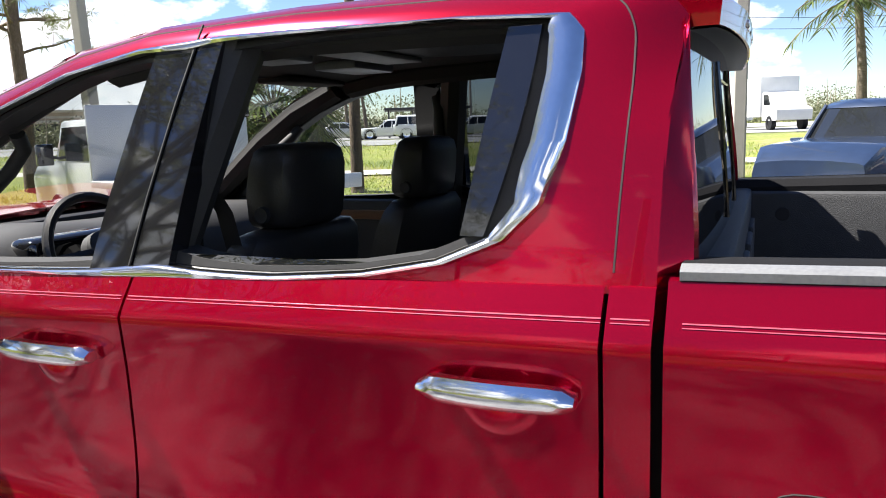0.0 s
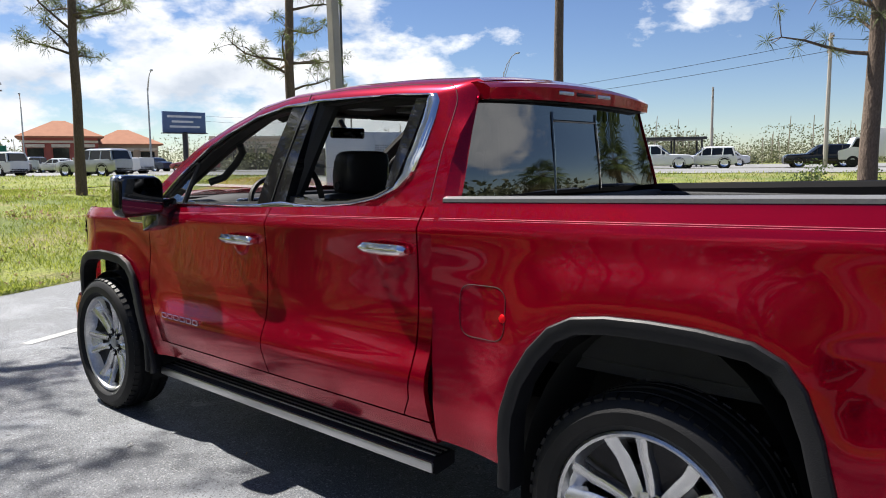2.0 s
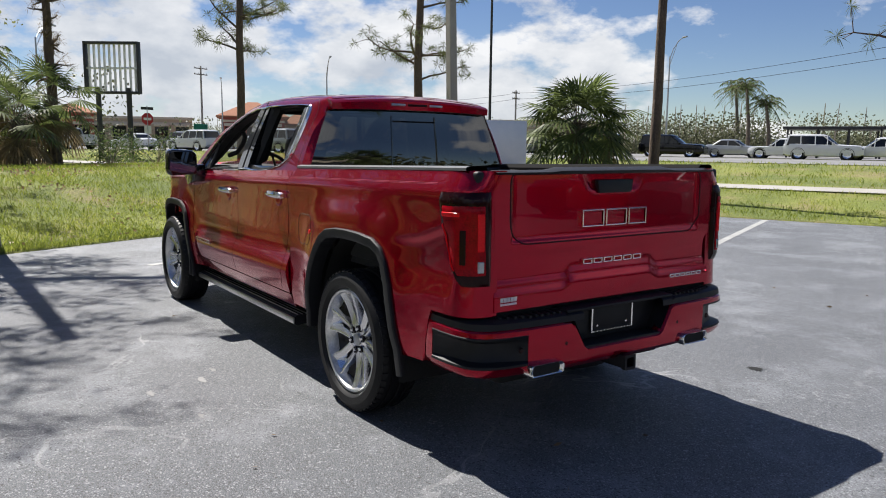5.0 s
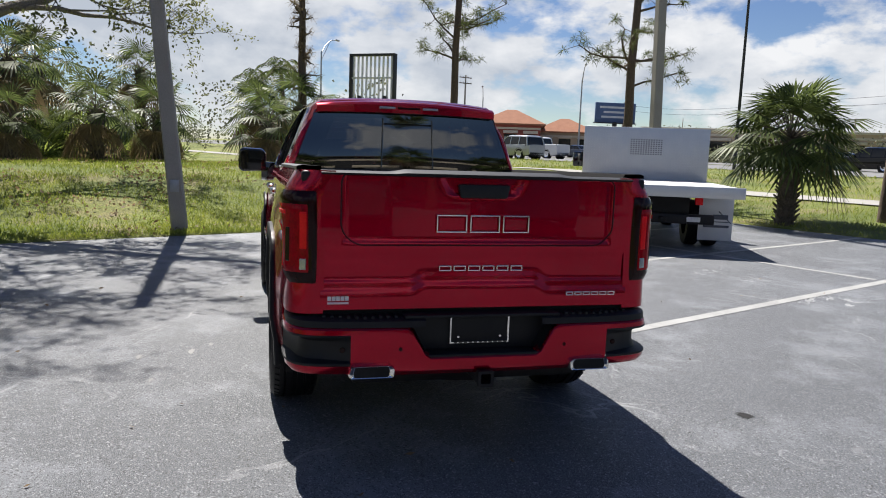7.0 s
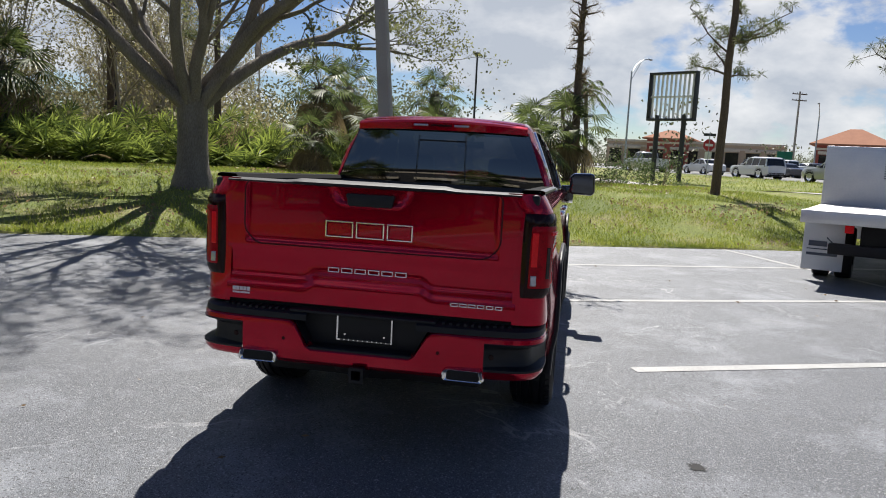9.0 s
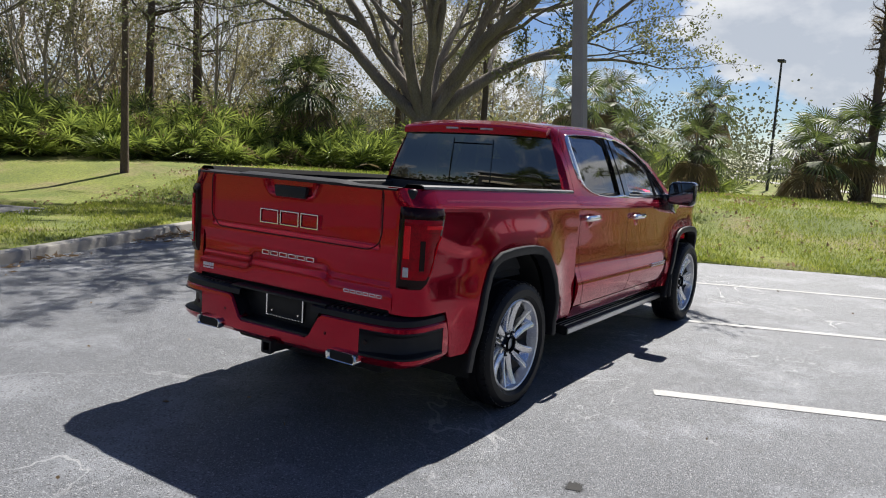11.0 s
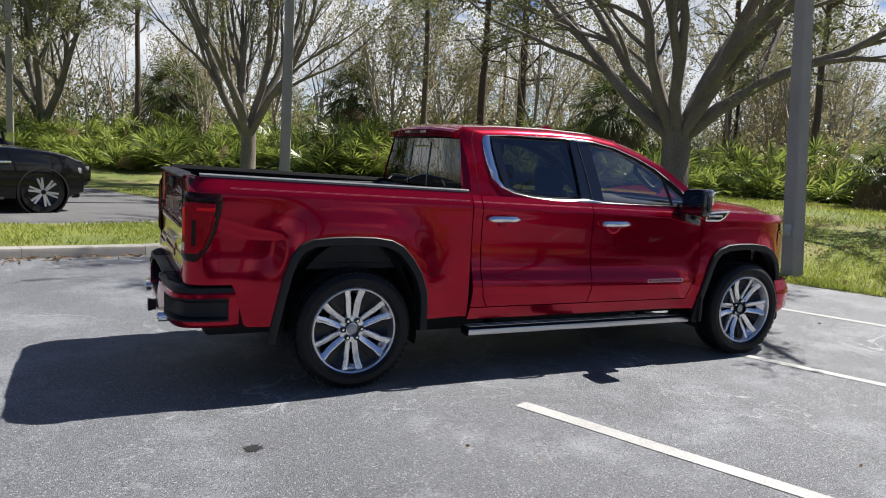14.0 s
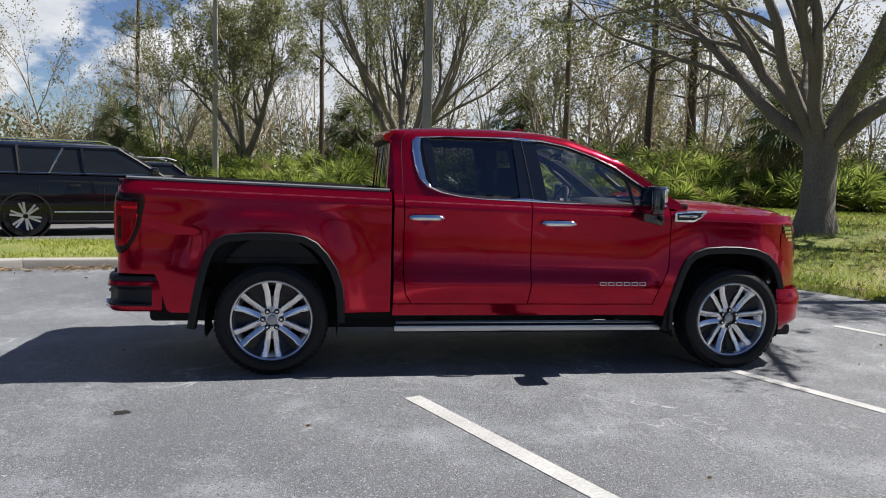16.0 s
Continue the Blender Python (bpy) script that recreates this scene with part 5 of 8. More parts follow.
# ---- tail lamps ----
CORNER = [(-0.90, 0.0), (-0.93, 0.0), (-0.965, -0.002), (-1.0, -0.006), (-1.03, -0.014), (-1.055, -0.026), (-1.075, -0.043), (-1.09, -0.064), (-1.10, -0.09), (-1.106, -0.12), (-1.11, -0.146)]
clen = [0.0]
for p, q in zip(CORNER, CORNER[1:]):
    clen.append(clen[-1] + math.dist(p, q))


def corner_at(d, z, lift, s):
    """A point on the bed's rear corner: d metres along it from the side, lifted off the skin."""
    d = min(max(d, 0), clen[-1])
    for i in range(len(clen) - 1):
        if d <= clen[i + 1] + 1e-9:
            t = (d - clen[i]) / (clen[i + 1] - clen[i])
            x = CORNER[i][0] + (CORNER[i + 1][0] - CORNER[i][0]) * t
            dy = CORNER[i][1] + (CORNER[i + 1][1] - CORNER[i][1]) * t
            tx, ty = CORNER[i + 1][0] - CORNER[i][0], CORNER[i + 1][1] - CORNER[i][1]
            break
    n_ = math.hypot(tx, ty)
    nx, ny = ty / n_, -tx / n_
    x -= 0.012 * smooth01((1.1 - z) / 0.5) * smooth01((-x - 0.95) / 0.15)
    return (x + nx * lift, s * (side_y(x, z, BED_Y) + dy + ny * lift), raked(x, z))


def lens(name, d0_of, d1_of, z0, z1, lift, material, parent, s, label="", nz=14, nd=12):
    rows = []
    for i in range(nz + 1):
        z = z0 + (z1 - z0) * i / nz
        a, b = d0_of(z), d1_of(z)
        e = min(i, nz - i)
        rows.append([corner_at(a + (b - a) * j / nd, z, lift * (0.25 if e == 0 else 1) * (0.3 if j in (0, nd) else 1), s) for j in range(nd + 1)])
    bm = loft(rows)
    r = bmesh.ops.extrude_edge_only(bm, edges=[e for e in bm.edges if e.is_boundary])
    for v in [g for g in r["geom"] if isinstance(g, bmesh.types.BMVert)]:
        v.co.x += 0.012
        v.co.y -= s * 0.012
    bmesh.ops.recalc_face_normals(bm, faces=bm.faces)
    return part(name, bm, material, parent, label, smooth=35)


front_of = lambda z: curve_at([(0.86, 0.150), (0.89, 0.118), (0.95, 0.077), (1.05, 0.036), (1.15, 0.014), (1.25, -0.004), (1.275, -0.006), (1.292, 0.006)], z)
full = clen[-1]
for s in (1, -1):
    tl = lens("tail_lamp", front_of, lambda z: full - 0.008, 0.862, 1.290, 0.020, LENS_DARK, truck, s, "red and smoked tail lamp")
    lens("lens_upper", lambda z: front_of(z) + 0.022, lambda z: full - 0.030, 0.888, 1.250, 0.0245, LENS_RED, tl, s, "red lens", 12)
    lens("light_bar", lambda z: front_of(z) + 0.03, lambda z: 0.155, 1.165, 1.212, 0.0285, LENS_BRIGHT, tl, s, "bright red light bar", 3)
    lens("light_bar", lambda z: full - 0.090, lambda z: full - 0.040, 0.995, 1.215, 0.0285, LENS_BRIGHT, tl, s, "bright red light bar", 8, 4)
    lens("reverse_lens", lambda z: full - 0.088, lambda z: full - 0.042, 0.905, 0.990, 0.0285, LENS_CLEAR, tl, s, "clear reversing lens", 4, 4)
    lens("light_edge", lambda z: front_of(z) + 0.020, lambda z: front_of(z) + 0.034, 0.91, 1.16, 0.0285, LENS_BRIGHT, tl, s, "thin bright red edge line", 10, 2)
    lens("lamp_slot", lambda z: max(0.132, front_of(z) + 0.05), lambda z: full - 0.108, 0.935, 1.140, 0.0275, LENS_DARK, tl, s, "black slot between the red columns", 8, 3)
    lens("lamp_slot", lambda z: front_of(z) + 0.036, lambda z: 0.15, 1.155, 1.166, 0.0275, LENS_DARK, tl, s, "black slot between the red columns", 2, 6)

# ---- rear bumper ----
BUMP = [(-0.785, 0.955), (-0.85, 0.962), (-0.95, 0.962), (-1.03, 0.957), (-1.09, 0.942), (-1.135, 0.915), (-1.165, 0.88), (-1.185, 0.83), (-1.20, 0.76), (-1.21, 0.66), (-1.216, 0.55), (-1.22, 0.46), (-1.222, 0.39), (-1.223, 0.36), (-1.224, 0.33), (-1.225, 0.30), (-1.226, 0.27), (-1.226, 0.2), (-1.227, 0.1), (-1.227, 0.0)]


def bump_top(y):
    return 0.705 - 0.145 * smooth01((0.385 - abs(y)) / 0.11)


def bump_low(x, y):
    return 0.485 - 0.01 * smooth01((0.7 - abs(y)) / 0.3)


path_l = BUMP + [(x, -y) for x, y in BUMP[-2::-1]]
rows = []
for i, (x, y) in enumerate(path_l):
    a, b = path_l[max(0, i - 1)], path_l[min(len(path_l) - 1, i + 1)]
    d = Vector((b[0] - a[0], b[1] - a[1])).normalized()
    nrm = Vector((-d.y, d.x))
    out = -nrm if nrm.dot(Vector((x + 0.3, y))) < 0 else nrm
    z0, z1 = bump_low(x, y), bump_top(y) if x < -1.0 else 0.705
    rows.append([(x + out.x * o, y + out.y * o, z) for o, z in ((-0.09, z0 - 0.012), (-0.02, z0 - 0.008), (0.0, z0 + 0.015), (0.003, min(0.525, z1 - 0.02)), (0.003, min(0.665, z1 - 0.014)), (0.0, z1 - 0.012), (-0.012, z1), (-0.06, z1 + 0.006))])
bm = loft(rows)
# openings for the corner steps
hole = [f for f in bm.faces if f.calc_center_median().x < -0.86 and abs(f.calc_center_median().y) > 0.70 and 0.53 < f.calc_center_median().z < 0.66]
bmesh.ops.delete(bm, geom=hole, context="FACES")
bmesh.ops.recalc_face_normals(bm, faces=bm.faces)
bumper = part("rear_bumper", bm, RED, truck, "red rear bumper with black step pads", smooth=35)
# ribbed top pad
for s in (1, -1):
    rows = []
    for (x, y) in BUMP:
        if abs(y) < 0.30:
            break
        f = Vector((x + 0.9, y - 0.6)).normalized() if x < -1.03 else Vector((0, 1))
        if y < 0.80:
            f = Vector((-1, 0))
        k = 0.06 + 0.06 * smooth01((-x - 0.95) / 0.2)
        rows.append([(x - f.x * o, s * (y - f.y * o), zz) for o, zz in ((0.006, 0.704), (0.010, 0.734), (0.03, 0.745), (k, 0.751), (k + 0.03, 0.748))])
    bm = loft(rows)
    bmesh.ops.recalc_face_normals(bm, faces=bm.faces)
    pad = part("bumper_step_pad", bm, BLACK_TRIM, bumper, "black ribbed plastic step pad", smooth=30)
    for i in range(10):
        y = s * (0.44 + 0.038 * i)
        part("step_rib", boxed((-1.19 + 0.010 * max(0, i - 5), y - 0.008, 0.742), (-1.12, y + 0.008, 0.757), 0.003), BLACK_TRIM, pad)
    # hollow corner step
    rows = []
    for (x, y), k in zip(BUMP[1:10], range(9)):
        f = Vector((x + 0.9, y - 0.6)).normalized() if x < -1.03 else Vector((0, 1))
        dp = 0.060 * smooth01(min(k, 8 - k) / 1.6)
        rows.append([(x + f.x * o, s * (y + f.y * o), zz) for o, zz in ((0.001, 0.518), (0.0065, 0.524), (0.005, 0.533), (-dp * 0.75, 0.545), (-dp, 0.575), (-dp, 0.630), (-dp * 0.5, 0.652), (0.003, 0.660), (0.0055, 0.667), (0.001, 0.672))])
    bm = loft(rows)
    bmesh.ops.recalc_face_normals(bm, faces=bm.faces)
    part("corner_step", bm, BLACK_TRIM, bumper, "black moulded corner step", smooth=40)
    # exhaust outlet
    o = rounded([(0.458, 0.468), (0.660, 0.468), (0.670, 0.484), (0.656, 0.526), (0.472, 0.526), (0.452, 0.510)], 0.012, 3)
    o = [(s * a, b) for a, b in o]
    c = Vector((s * 0.563, 0.496))
    rows = [[(xx, *(c + (Vector(p) - c) * k)) for p in o] for xx, k in ((-1.0, 0.9), (-1.17, 1.0), (-1.240, 1.04), (-1.247, 1.0), (-1.244, 0.88), (-1.236, 0.80), (-1.10, 0.78))]
    bm = loft(rows, True)
    bmesh.ops.recalc_face_normals(bm, faces=bm.faces)
    ex = part("exhaust_tip", bm, CHROME, truck, "chrome trapezoid exhaust tip", smooth=40)
    part("exhaust_throat", prism([tuple(c + (Vector(p) - c) * 0.86) for p in o], -1.237, -1.12, "x"), UNDER, ex)
    # parking sensors
    for y in (0.42, 0.70):
        part("park_sensor", lathe([(0, -0.006), (0.011, -0.005), (0.014, 0.0)], 14, "x"), LENS_DARK, bumper).location = (-1.219 if y < 0.5 else -1.207, s * y, 0.60)

# plate recess, plate and hitch
part("plate_recess", prism([(0.40, 0.742), (0.29, 0.555), (-0.29, 0.555), (-0.40, 0.742)], -1.115, -1.06, "x"), BLACK_TRIM, bumper, "black plate recess")
part("recess_ledge", prism([(0.31, 0.566), (0.31, 0.545), (-0.31, 0.545), (-0.31, 0.566)], -1.222, -1.06, "x", 0.006), BLACK_TRIM, bumper)
for s in (1, -1):
    rows = [[(x, s * 0.405, 0.742), (x, s * 0.36, 0.70), (x, s * 0.285, 0.56)] for x in (-1.215, -1.10)]
    part("recess_cheek", loft(rows), BLACK_TRIM, bumper)
part("recess_top", boxed((-1.20, -0.40, 0.742), (-1.06, 0.40, 0.758), 0.005), BLACK_TRIM, bumper)
plate = part("licence_plate", boxed((-1.126, -0.152, 0.600), (-1.118, 0.152, 0.750), 0.003), BLACK_TRIM, bumper, "dark plate blank in a chrome frame")
blocks("plate_frame", plate, [(-0.157, 0.157, 0.594, 0.755)], CHROME, "x", -1.127, 0.006, 0.010, "chrome plate frame")
blocks("plate_print", plate, [(-0.075 + 0.026 * i, -0.075 + 0.026 * i + 0.018, 0.7465, 0.7535) for i in range(6)] + [(-0.145 + 0.026 * i, -0.145 + 0.026 * i + 0.019, 0.596, 0.603) for i in range(11)], BLACK_GLOSS, "x", -1.133, 0.0012)
for y in (-0.11, 0.11):
    part("plate_screw", lathe([(0, -0.003), (0.006, -0.002), (0.007, 0.0)], 10, "x"), CHROME, plate).location = (-1.127, y, 0.628)
bm = bmesh.new()
tube([(-0.9, -0.5, 0.47), (-0.9, 0.5, 0.47)], 0.05, 8, bm)
hitch = part("tow_hitch", bm, UNDER, truck, "black receiver hitch")
hb = rounded([(-0.035, 0.412), (0.035, 0.412), (0.035, 0.482), (-0.035, 0.482)], 0.008, 2)
cc = Vector((0, 0.447))
rows = [[(x, *(cc + (Vector(p) - cc) * k)) for p in hb] for x, k in ((-0.9, 1.0), (-1.24, 1.0), (-1.243, 1.15), (-1.268, 1.15), (-1.268, 0.72), (-1.1, 0.72))]
part("receiver", loft(rows, True), BLACK_TRIM, hitch, "square receiver tube", smooth=30)
part("spare_tyre", lathe([(0.0, 0.34), (0.20, 0.34), (0.24, 0.30), (0.39, 0.30), (0.41, 0.36), (0.41, 0.44), (0.38, 0.50), (0.0, 0.50)], 32, "z"), RUBBER, truck).location = (-0.62, 0, 0.06)

# ---- wheels ----
RIM = 0.305


def build_wheel(m, s):
    """One wheel at the pose m; s: the side it faces."""
    w = part("wheel", lathe([(0.0, 0.02), (0.05, 0.02), (0.052, -0.08)], 24), ALLOY_DARK, truck, "polished multi-spoke alloy wheel")
    w.matrix_basis = m
    side = [(RIM - 0.005, 0.095), (RIM + 0.008, 0.118), (0.33, 0.134), (0.37, 0.135), (0.395, 0.122), (0.410, 0.105)]
    prof = side + [(0.416, 0.088), (0.417, 0.062), (0.409, 0.060), (0.409, 0.052), (0.417, 0.050), (0.418, 0.014), (0.409, 0.012), (0.409, 0.004)]
    prof = prof + [(r, -h) for r, h in reversed(prof)]
    tyre = part("tyre", lathe([(r, h * s) for r, h in prof], 72), RUBBER, w, "black road tyre", smooth=28)
    # shoulder blocks
    bm = bmesh.new()
    for i in range(54):
        a = 2 * math.pi * i / 54
        for sd in (1, -1):
            mm = Matrix.Rotation(a, 4, "Y") @ Matrix.Translation((0.411, sd * 0.100, 0)) @ Matrix.Rotation(sd * 0.35, 4, "Z")
            bmesh.ops.create_cube(bm, size=1, matrix=mm @ Matrix.Diagonal((0.012, 0.030, 0.030, 1)))
    tagged(part("shoulder_tread", bm, RUBBER, tyre, smooth=0), kind="stuff")
    part("rim_barrel", lathe([(RIM + 0.002, 0.112 * s), (RIM - 0.006, 0.118 * s), (RIM - 0.016, 0.112 * s), (RIM - 0.022, 0.085 * s), (RIM - 0.030, 0.06 * s), (RIM - 0.034, -0.11 * s)], 64), RIM_SATIN, w, "bright rim", smooth=30)
    part("rim_back", lathe([(0.0, -0.03 * s), (0.16, -0.03 * s), (0.17, -0.07 * s), (RIM - 0.03, -0.08 * s)], 48), UNDER, w)
    part("brake_disc", lathe([(0.07, -0.012 * s), (0.165, -0.012 * s), (0.165, -0.03 * s)], 40), GALV, w)
    # spokes: six pairs, each pair split by a narrow slot and splayed towards the rim
    for k in range(12):
        sd = -1 if k % 2 == 0 else 1
        mid = radians(60 * (k // 2))
        c, sn = math.cos(mid), math.sin(mid)
        rows = []
        for i in range(13):
            t = i / 12
            r = 0.050 + (RIM - 0.010 - 0.050) * t
            off = curve_at([(0.0, 0.014), (0.2, 0.0255), (0.5, 0.0340), (0.68, 0.038), (0.82, 0.049), (1.0, 0.056)], t)
            hw = curve_at([(0.0, 0.013), (0.2, 0.0195), (0.5, 0.0215), (0.68, 0.0215), (0.82, 0.0225), (1.0, 0.0235)], t)
            h = 0.058 + 0.044 * t**1.5 - 0.010 * math.sin(math.pi * t)
            row = []
            for o, dh in ((-hw - 0.003, -0.045), (-hw, -0.016), (-hw * 0.15, -0.004), (hw * 0.55, 0.0), (hw * 0.9, -0.002), (hw, -0.007), (hw + 0.004, -0.045)):
                q = sd * (off + o)
                row.append((r * c - q * sn, (h + dh) * s, r * sn + q * c))
            rows.append(row)
        bm = loft(rows, True, True)
        bmesh.ops.recalc_face_normals(bm, faces=bm.faces)
        part("spoke", bm, ALLOY, w, smooth=22)
    for k in range(6):
        a0, rr = radians(60 * k + 30), []
        c, sn = math.cos(a0), math.sin(a0)
        for i in range(6):
            t = i / 5
            r = 0.080 + (RIM - 0.03 - 0.080) * t
            hw = 0.026 + 0.040 * t
            h = 0.012 + 0.030 * t**1.5
            rr.append([(r * c - o * hw * sn, (h + e) * s, r * sn + o * hw * c) for o, e in ((-1, 0.016), (-0.7, 0.004), (0, 0), (0.7, 0.004), (1, 0.016))])
        part("spoke_pocket", loft(rr), ALLOY_DARK, w, "dark pocket between the spokes", smooth=40)
        # sloping bridge that closes the slot of a pair at the rim
        a1 = radians(60 * k)
        c1, s1 = math.cos(a1), math.sin(a1)
        rr = []
        for r, h, hw in ((RIM - 0.060, 0.025, 0.030), (RIM - 0.036, 0.062, 0.032), (RIM - 0.022, 0.084, 0.034), (RIM - 0.010, 0.092, 0.036)):
            rr.append([(r * c1 - o * hw * s1, h * s, r * s1 + o * hw * c1) for o in (-1, -0.4, 0.4, 1)])
        part("spoke_bridge", loft(rr), ALLOY, w, "polished bridge between paired spokes", smooth=40)
        part("lug_recess", lathe([(0.0, 0.0565 * s), (0.018, 0.0575 * s), (0.021, 0.062 * s), (0.022, 0.03 * s)], 16), ALLOY_DARK, w).location = (0.068 * c, 0, 0.068 * sn)
        part("lug_nut", lathe([(0.0, 0.074 * s), (0.009, 0.072 * s), (0.0125, 0.058 * s), (0.0125, 0.0)], 10), CHROME, w).location = (0.068 * c, 0, 0.068 * sn)
    part("hub_face", lathe([(0.035, 0.052 * s), (0.075, 0.050 * s), (0.094, 0.046 * s), (0.098, 0.02 * s)], 36), ALLOY, w, smooth=30)
    part("centre_cap", lathe([(0.0, 0.066 * s), (0.030, 0.065 * s), (0.037, 0.060 * s), (0.038, 0.045 * s)], 32), SILVER_PAINT, w, "silver centre cap")
    return w


def build_wheels():
    for x, s, turn in ((0.0, 1, -15), (0.0, -1, 30), (3.705, 1, 8), (3.705, -1, 0)):
        build_wheel(pose(x, s * (0.870 if x < 1 else 0.882), 0.414, 0, turn, 0), s)


build_wheels()

# ---- cabin ----
def seat(x, y):
    st = part("seat", boxed((x - 0.05, y - 0.26, 0.80), (x + 0.50, y + 0.26, 1.0), 0.06, 3), LEATHER, truck, "black leather front seat")
    rows = []
    for z, xo, w, d in ((0.90, 0.0, 0.25, 0.15), (1.05, -0.03, 0.27, 0.16), (1.20, -0.06, 0.27, 0.16), (1.30, -0.085, 0.262, 0.15), (1.355, -0.10, 0.245, 0.13), (1.385, -0.105, 0.215, 0.10), (1.392, -0.105, 0.17, 0.07)):
        rows.append([(x + xo + px * d / 2, y + py * w, z) for px, py in ((-1, -0.8), (-1, 0.8), (-0.6, 1), (0.6, 1), (1, 0.75), (0.75, 0.5), (0.75, -0.5), (1, -0.75), (0.6, -1), (-0.6, -1))])
    bm = loft(rows, True, True)
    part("backrest", bm, LEATHER, st, smooth=50)
    rows = []
    for z, xo, w, d in ((1.388, -0.10, 0.11, 0.10), (1.400, -0.10, 0.136, 0.135), (1.415, -0.10, 0.142, 0.15), (1.48, -0.105, 0.150, 0.155), (1.55, -0.115, 0.148, 0.145), (1.585, -0.12, 0.140, 0.125), (1.600, -0.12, 0.120, 0.09), (1.604, -0.12, 0.08, 0.04)):
        rows.append([(x + xo + px * d / 2, y + py * w, z) for px, py in ((-1, -0.75), (-1, 0.75), (-0.7, 0.97), (0, 1), (0.7, 0.97), (1, 0.75), (1, -0.75), (0.7, -0.97), (0, -1), (-0.7, -0.97))])
    hr = part("headrest", loft(rows, True, True), LEATHER, st, smooth=50)
    part("headrest_button", lathe([(0, 0.012), (0.014, 0.010), (0.019, 0.012), (0.022, 0.0)], 18), CABIN, hr).location = (x - 0.10, y + 0.146, 1.43)
    for py in (-0.062, 0.062):
        part("headrest_post", tube([(x - 0.10, y + py, 1.36), (x - 0.10, y + py, 1.42)], 0.007, 6), CHROME, hr)
    part("piping", tube([(x - 0.172 + 0.010 * abs(t) ** 3, y + 0.117 - 0.012 * abs(t) ** 3, 1.405 + 0.19 * (t + 1) / 2) for t in (-1, -0.6, 0, 0.6, 1)], 0.0028, 5), STITCH, hr)
    part("seat_piping", tube([(x - 0.03 - 0.08 * i / 6, y + 0.225 - 0.03 * (i / 6) ** 3, 1.05 + 0.33 * i / 6) for i in range(7)], 0.0025, 5), STITCH, st)


seat(2.0, 0.40)
seat(2.0, -0.40)
rear_seat = part("rear_bench", boxed((0.98, -0.72, 0.82), (1.45, 0.72, 1.0), 0.06, 3), LEATHER, truck, "black leather rear bench")
part("bench_back", boxed((0.96, -0.70, 0.95), (1.12, 0.70, 1.36), 0.05, 3), LEATHER, rear_seat)
part("cabin_floor", boxed((0.95, -0.80, 0.60), (3.2, 0.80, 0.68)), CABIN, truck)
for s in (1, -1):
    part("door_lining", boxed((1.0, s * 0.80 - 0.05, 0.65), (3.05, s * 0.80 + 0.05, 1.335), 0.02), CABIN, truck)
    part("wood_trim", boxed((2.1, s * 0.745 - 0.008, 1.25), (2.95, s * 0.745 + 0.008, 1.29), 0.004), WOOD_TRIM, truck)
part("centre_console", boxed((1.95, -0.13, 0.7), (2.75, 0.13, 1.06), 0.04, 3), CABIN, truck)
rows = []
for x, z in ((2.72, 0.95), (2.70, 1.12), (2.72, 1.25), (2.78, 1.315), (2.90, 1.335), (3.20, 1.325)):
    rows.append([(x + 0.05 * (1 - (k / 6) ** 2), 0.76 * k / 6, z + (0.03 * math.exp(-((0.76 * k / 6 - 0.40) / 0.22) ** 2) if 1.2 < z else 0)) for k in range(-6, 7)])
dash = part("dashboard", loft(rows), CABIN, truck, "dark dashboard", smooth=40)
part("dash_screen", boxed((2.715, -0.15, 1.16), (2.735, 0.15, 1.32), 0.01), BLACK_GLOSS, dash)
part("instrument_hood", boxed((2.70, 0.24, 1.20), (2.82, 0.58, 1.345), 0.03, 3), BLACK_GLOSS, dash)
for y in (-0.62, 0.16, 0.66):
    part("dash_vent", boxed((2.70, y - 0.05, 1.20), (2.72, y + 0.05, 1.27), 0.008), BRUSHED, dash)
wheel_m = Matrix.Translation((2.62, 0.40, 1.285)) @ Matrix.Rotation(radians(-68), 4, "Y")
bm = bmesh.new()
tube([tuple(wheel_m @ Vector((0.185 * math.cos(a), 0.185 * math.sin(a), 0))) for a in [2 * math.pi * i / 36 for i in range(37)]], 0.016, 8, bm, False)
for a in (math.pi / 2, -math.pi / 2, math.pi):
    tube([tuple(wheel_m @ Vector((0.04 * math.cos(a), 0.04 * math.sin(a), 0.01))), tuple(wheel_m @ Vector((0.18 * math.cos(a), 0.18 * math.sin(a), 0)))], 0.018, 6, bm)
sw = part("steering_wheel", bm, LEATHER, truck, "black leather steering wheel", smooth=40)
bm = lathe([(0, 0.035), (0.05, 0.03), (0.068, 0.01), (0.068, -0.02)], 24, "z")
bmesh.ops.transform(bm, matrix=wheel_m, verts=bm.verts)
part("horn_pad", bm, CABIN, sw)
part("steering_column", tube([tuple(wheel_m @ Vector((0, 0, 0))), (2.78, 0.40, 1.13)], 0.045, 10), CABIN, sw)
for s in (1, -1):
    part("grab_handle", tube([(1.99, s * 0.76, 1.40), (1.985, s * 0.70, 1.43), (1.96, s * 0.675, 1.52), (1.945, s * 0.66, 1.62), (1.935, s * 0.645, 1.70), (1.95, s * 0.66, 1.75)], 0.024, 8), CABIN, truck, smooth=50)
    part("front_grab_handle", tube([(2.86, s * 0.70, 1.44), (2.80, s * 0.64, 1.47), (2.70, s * 0.62, 1.55), (2.62, s * 0.63, 1.61), (2.60, s * 0.66, 1.65)], 0.021, 8), CABIN, truck, smooth=50)
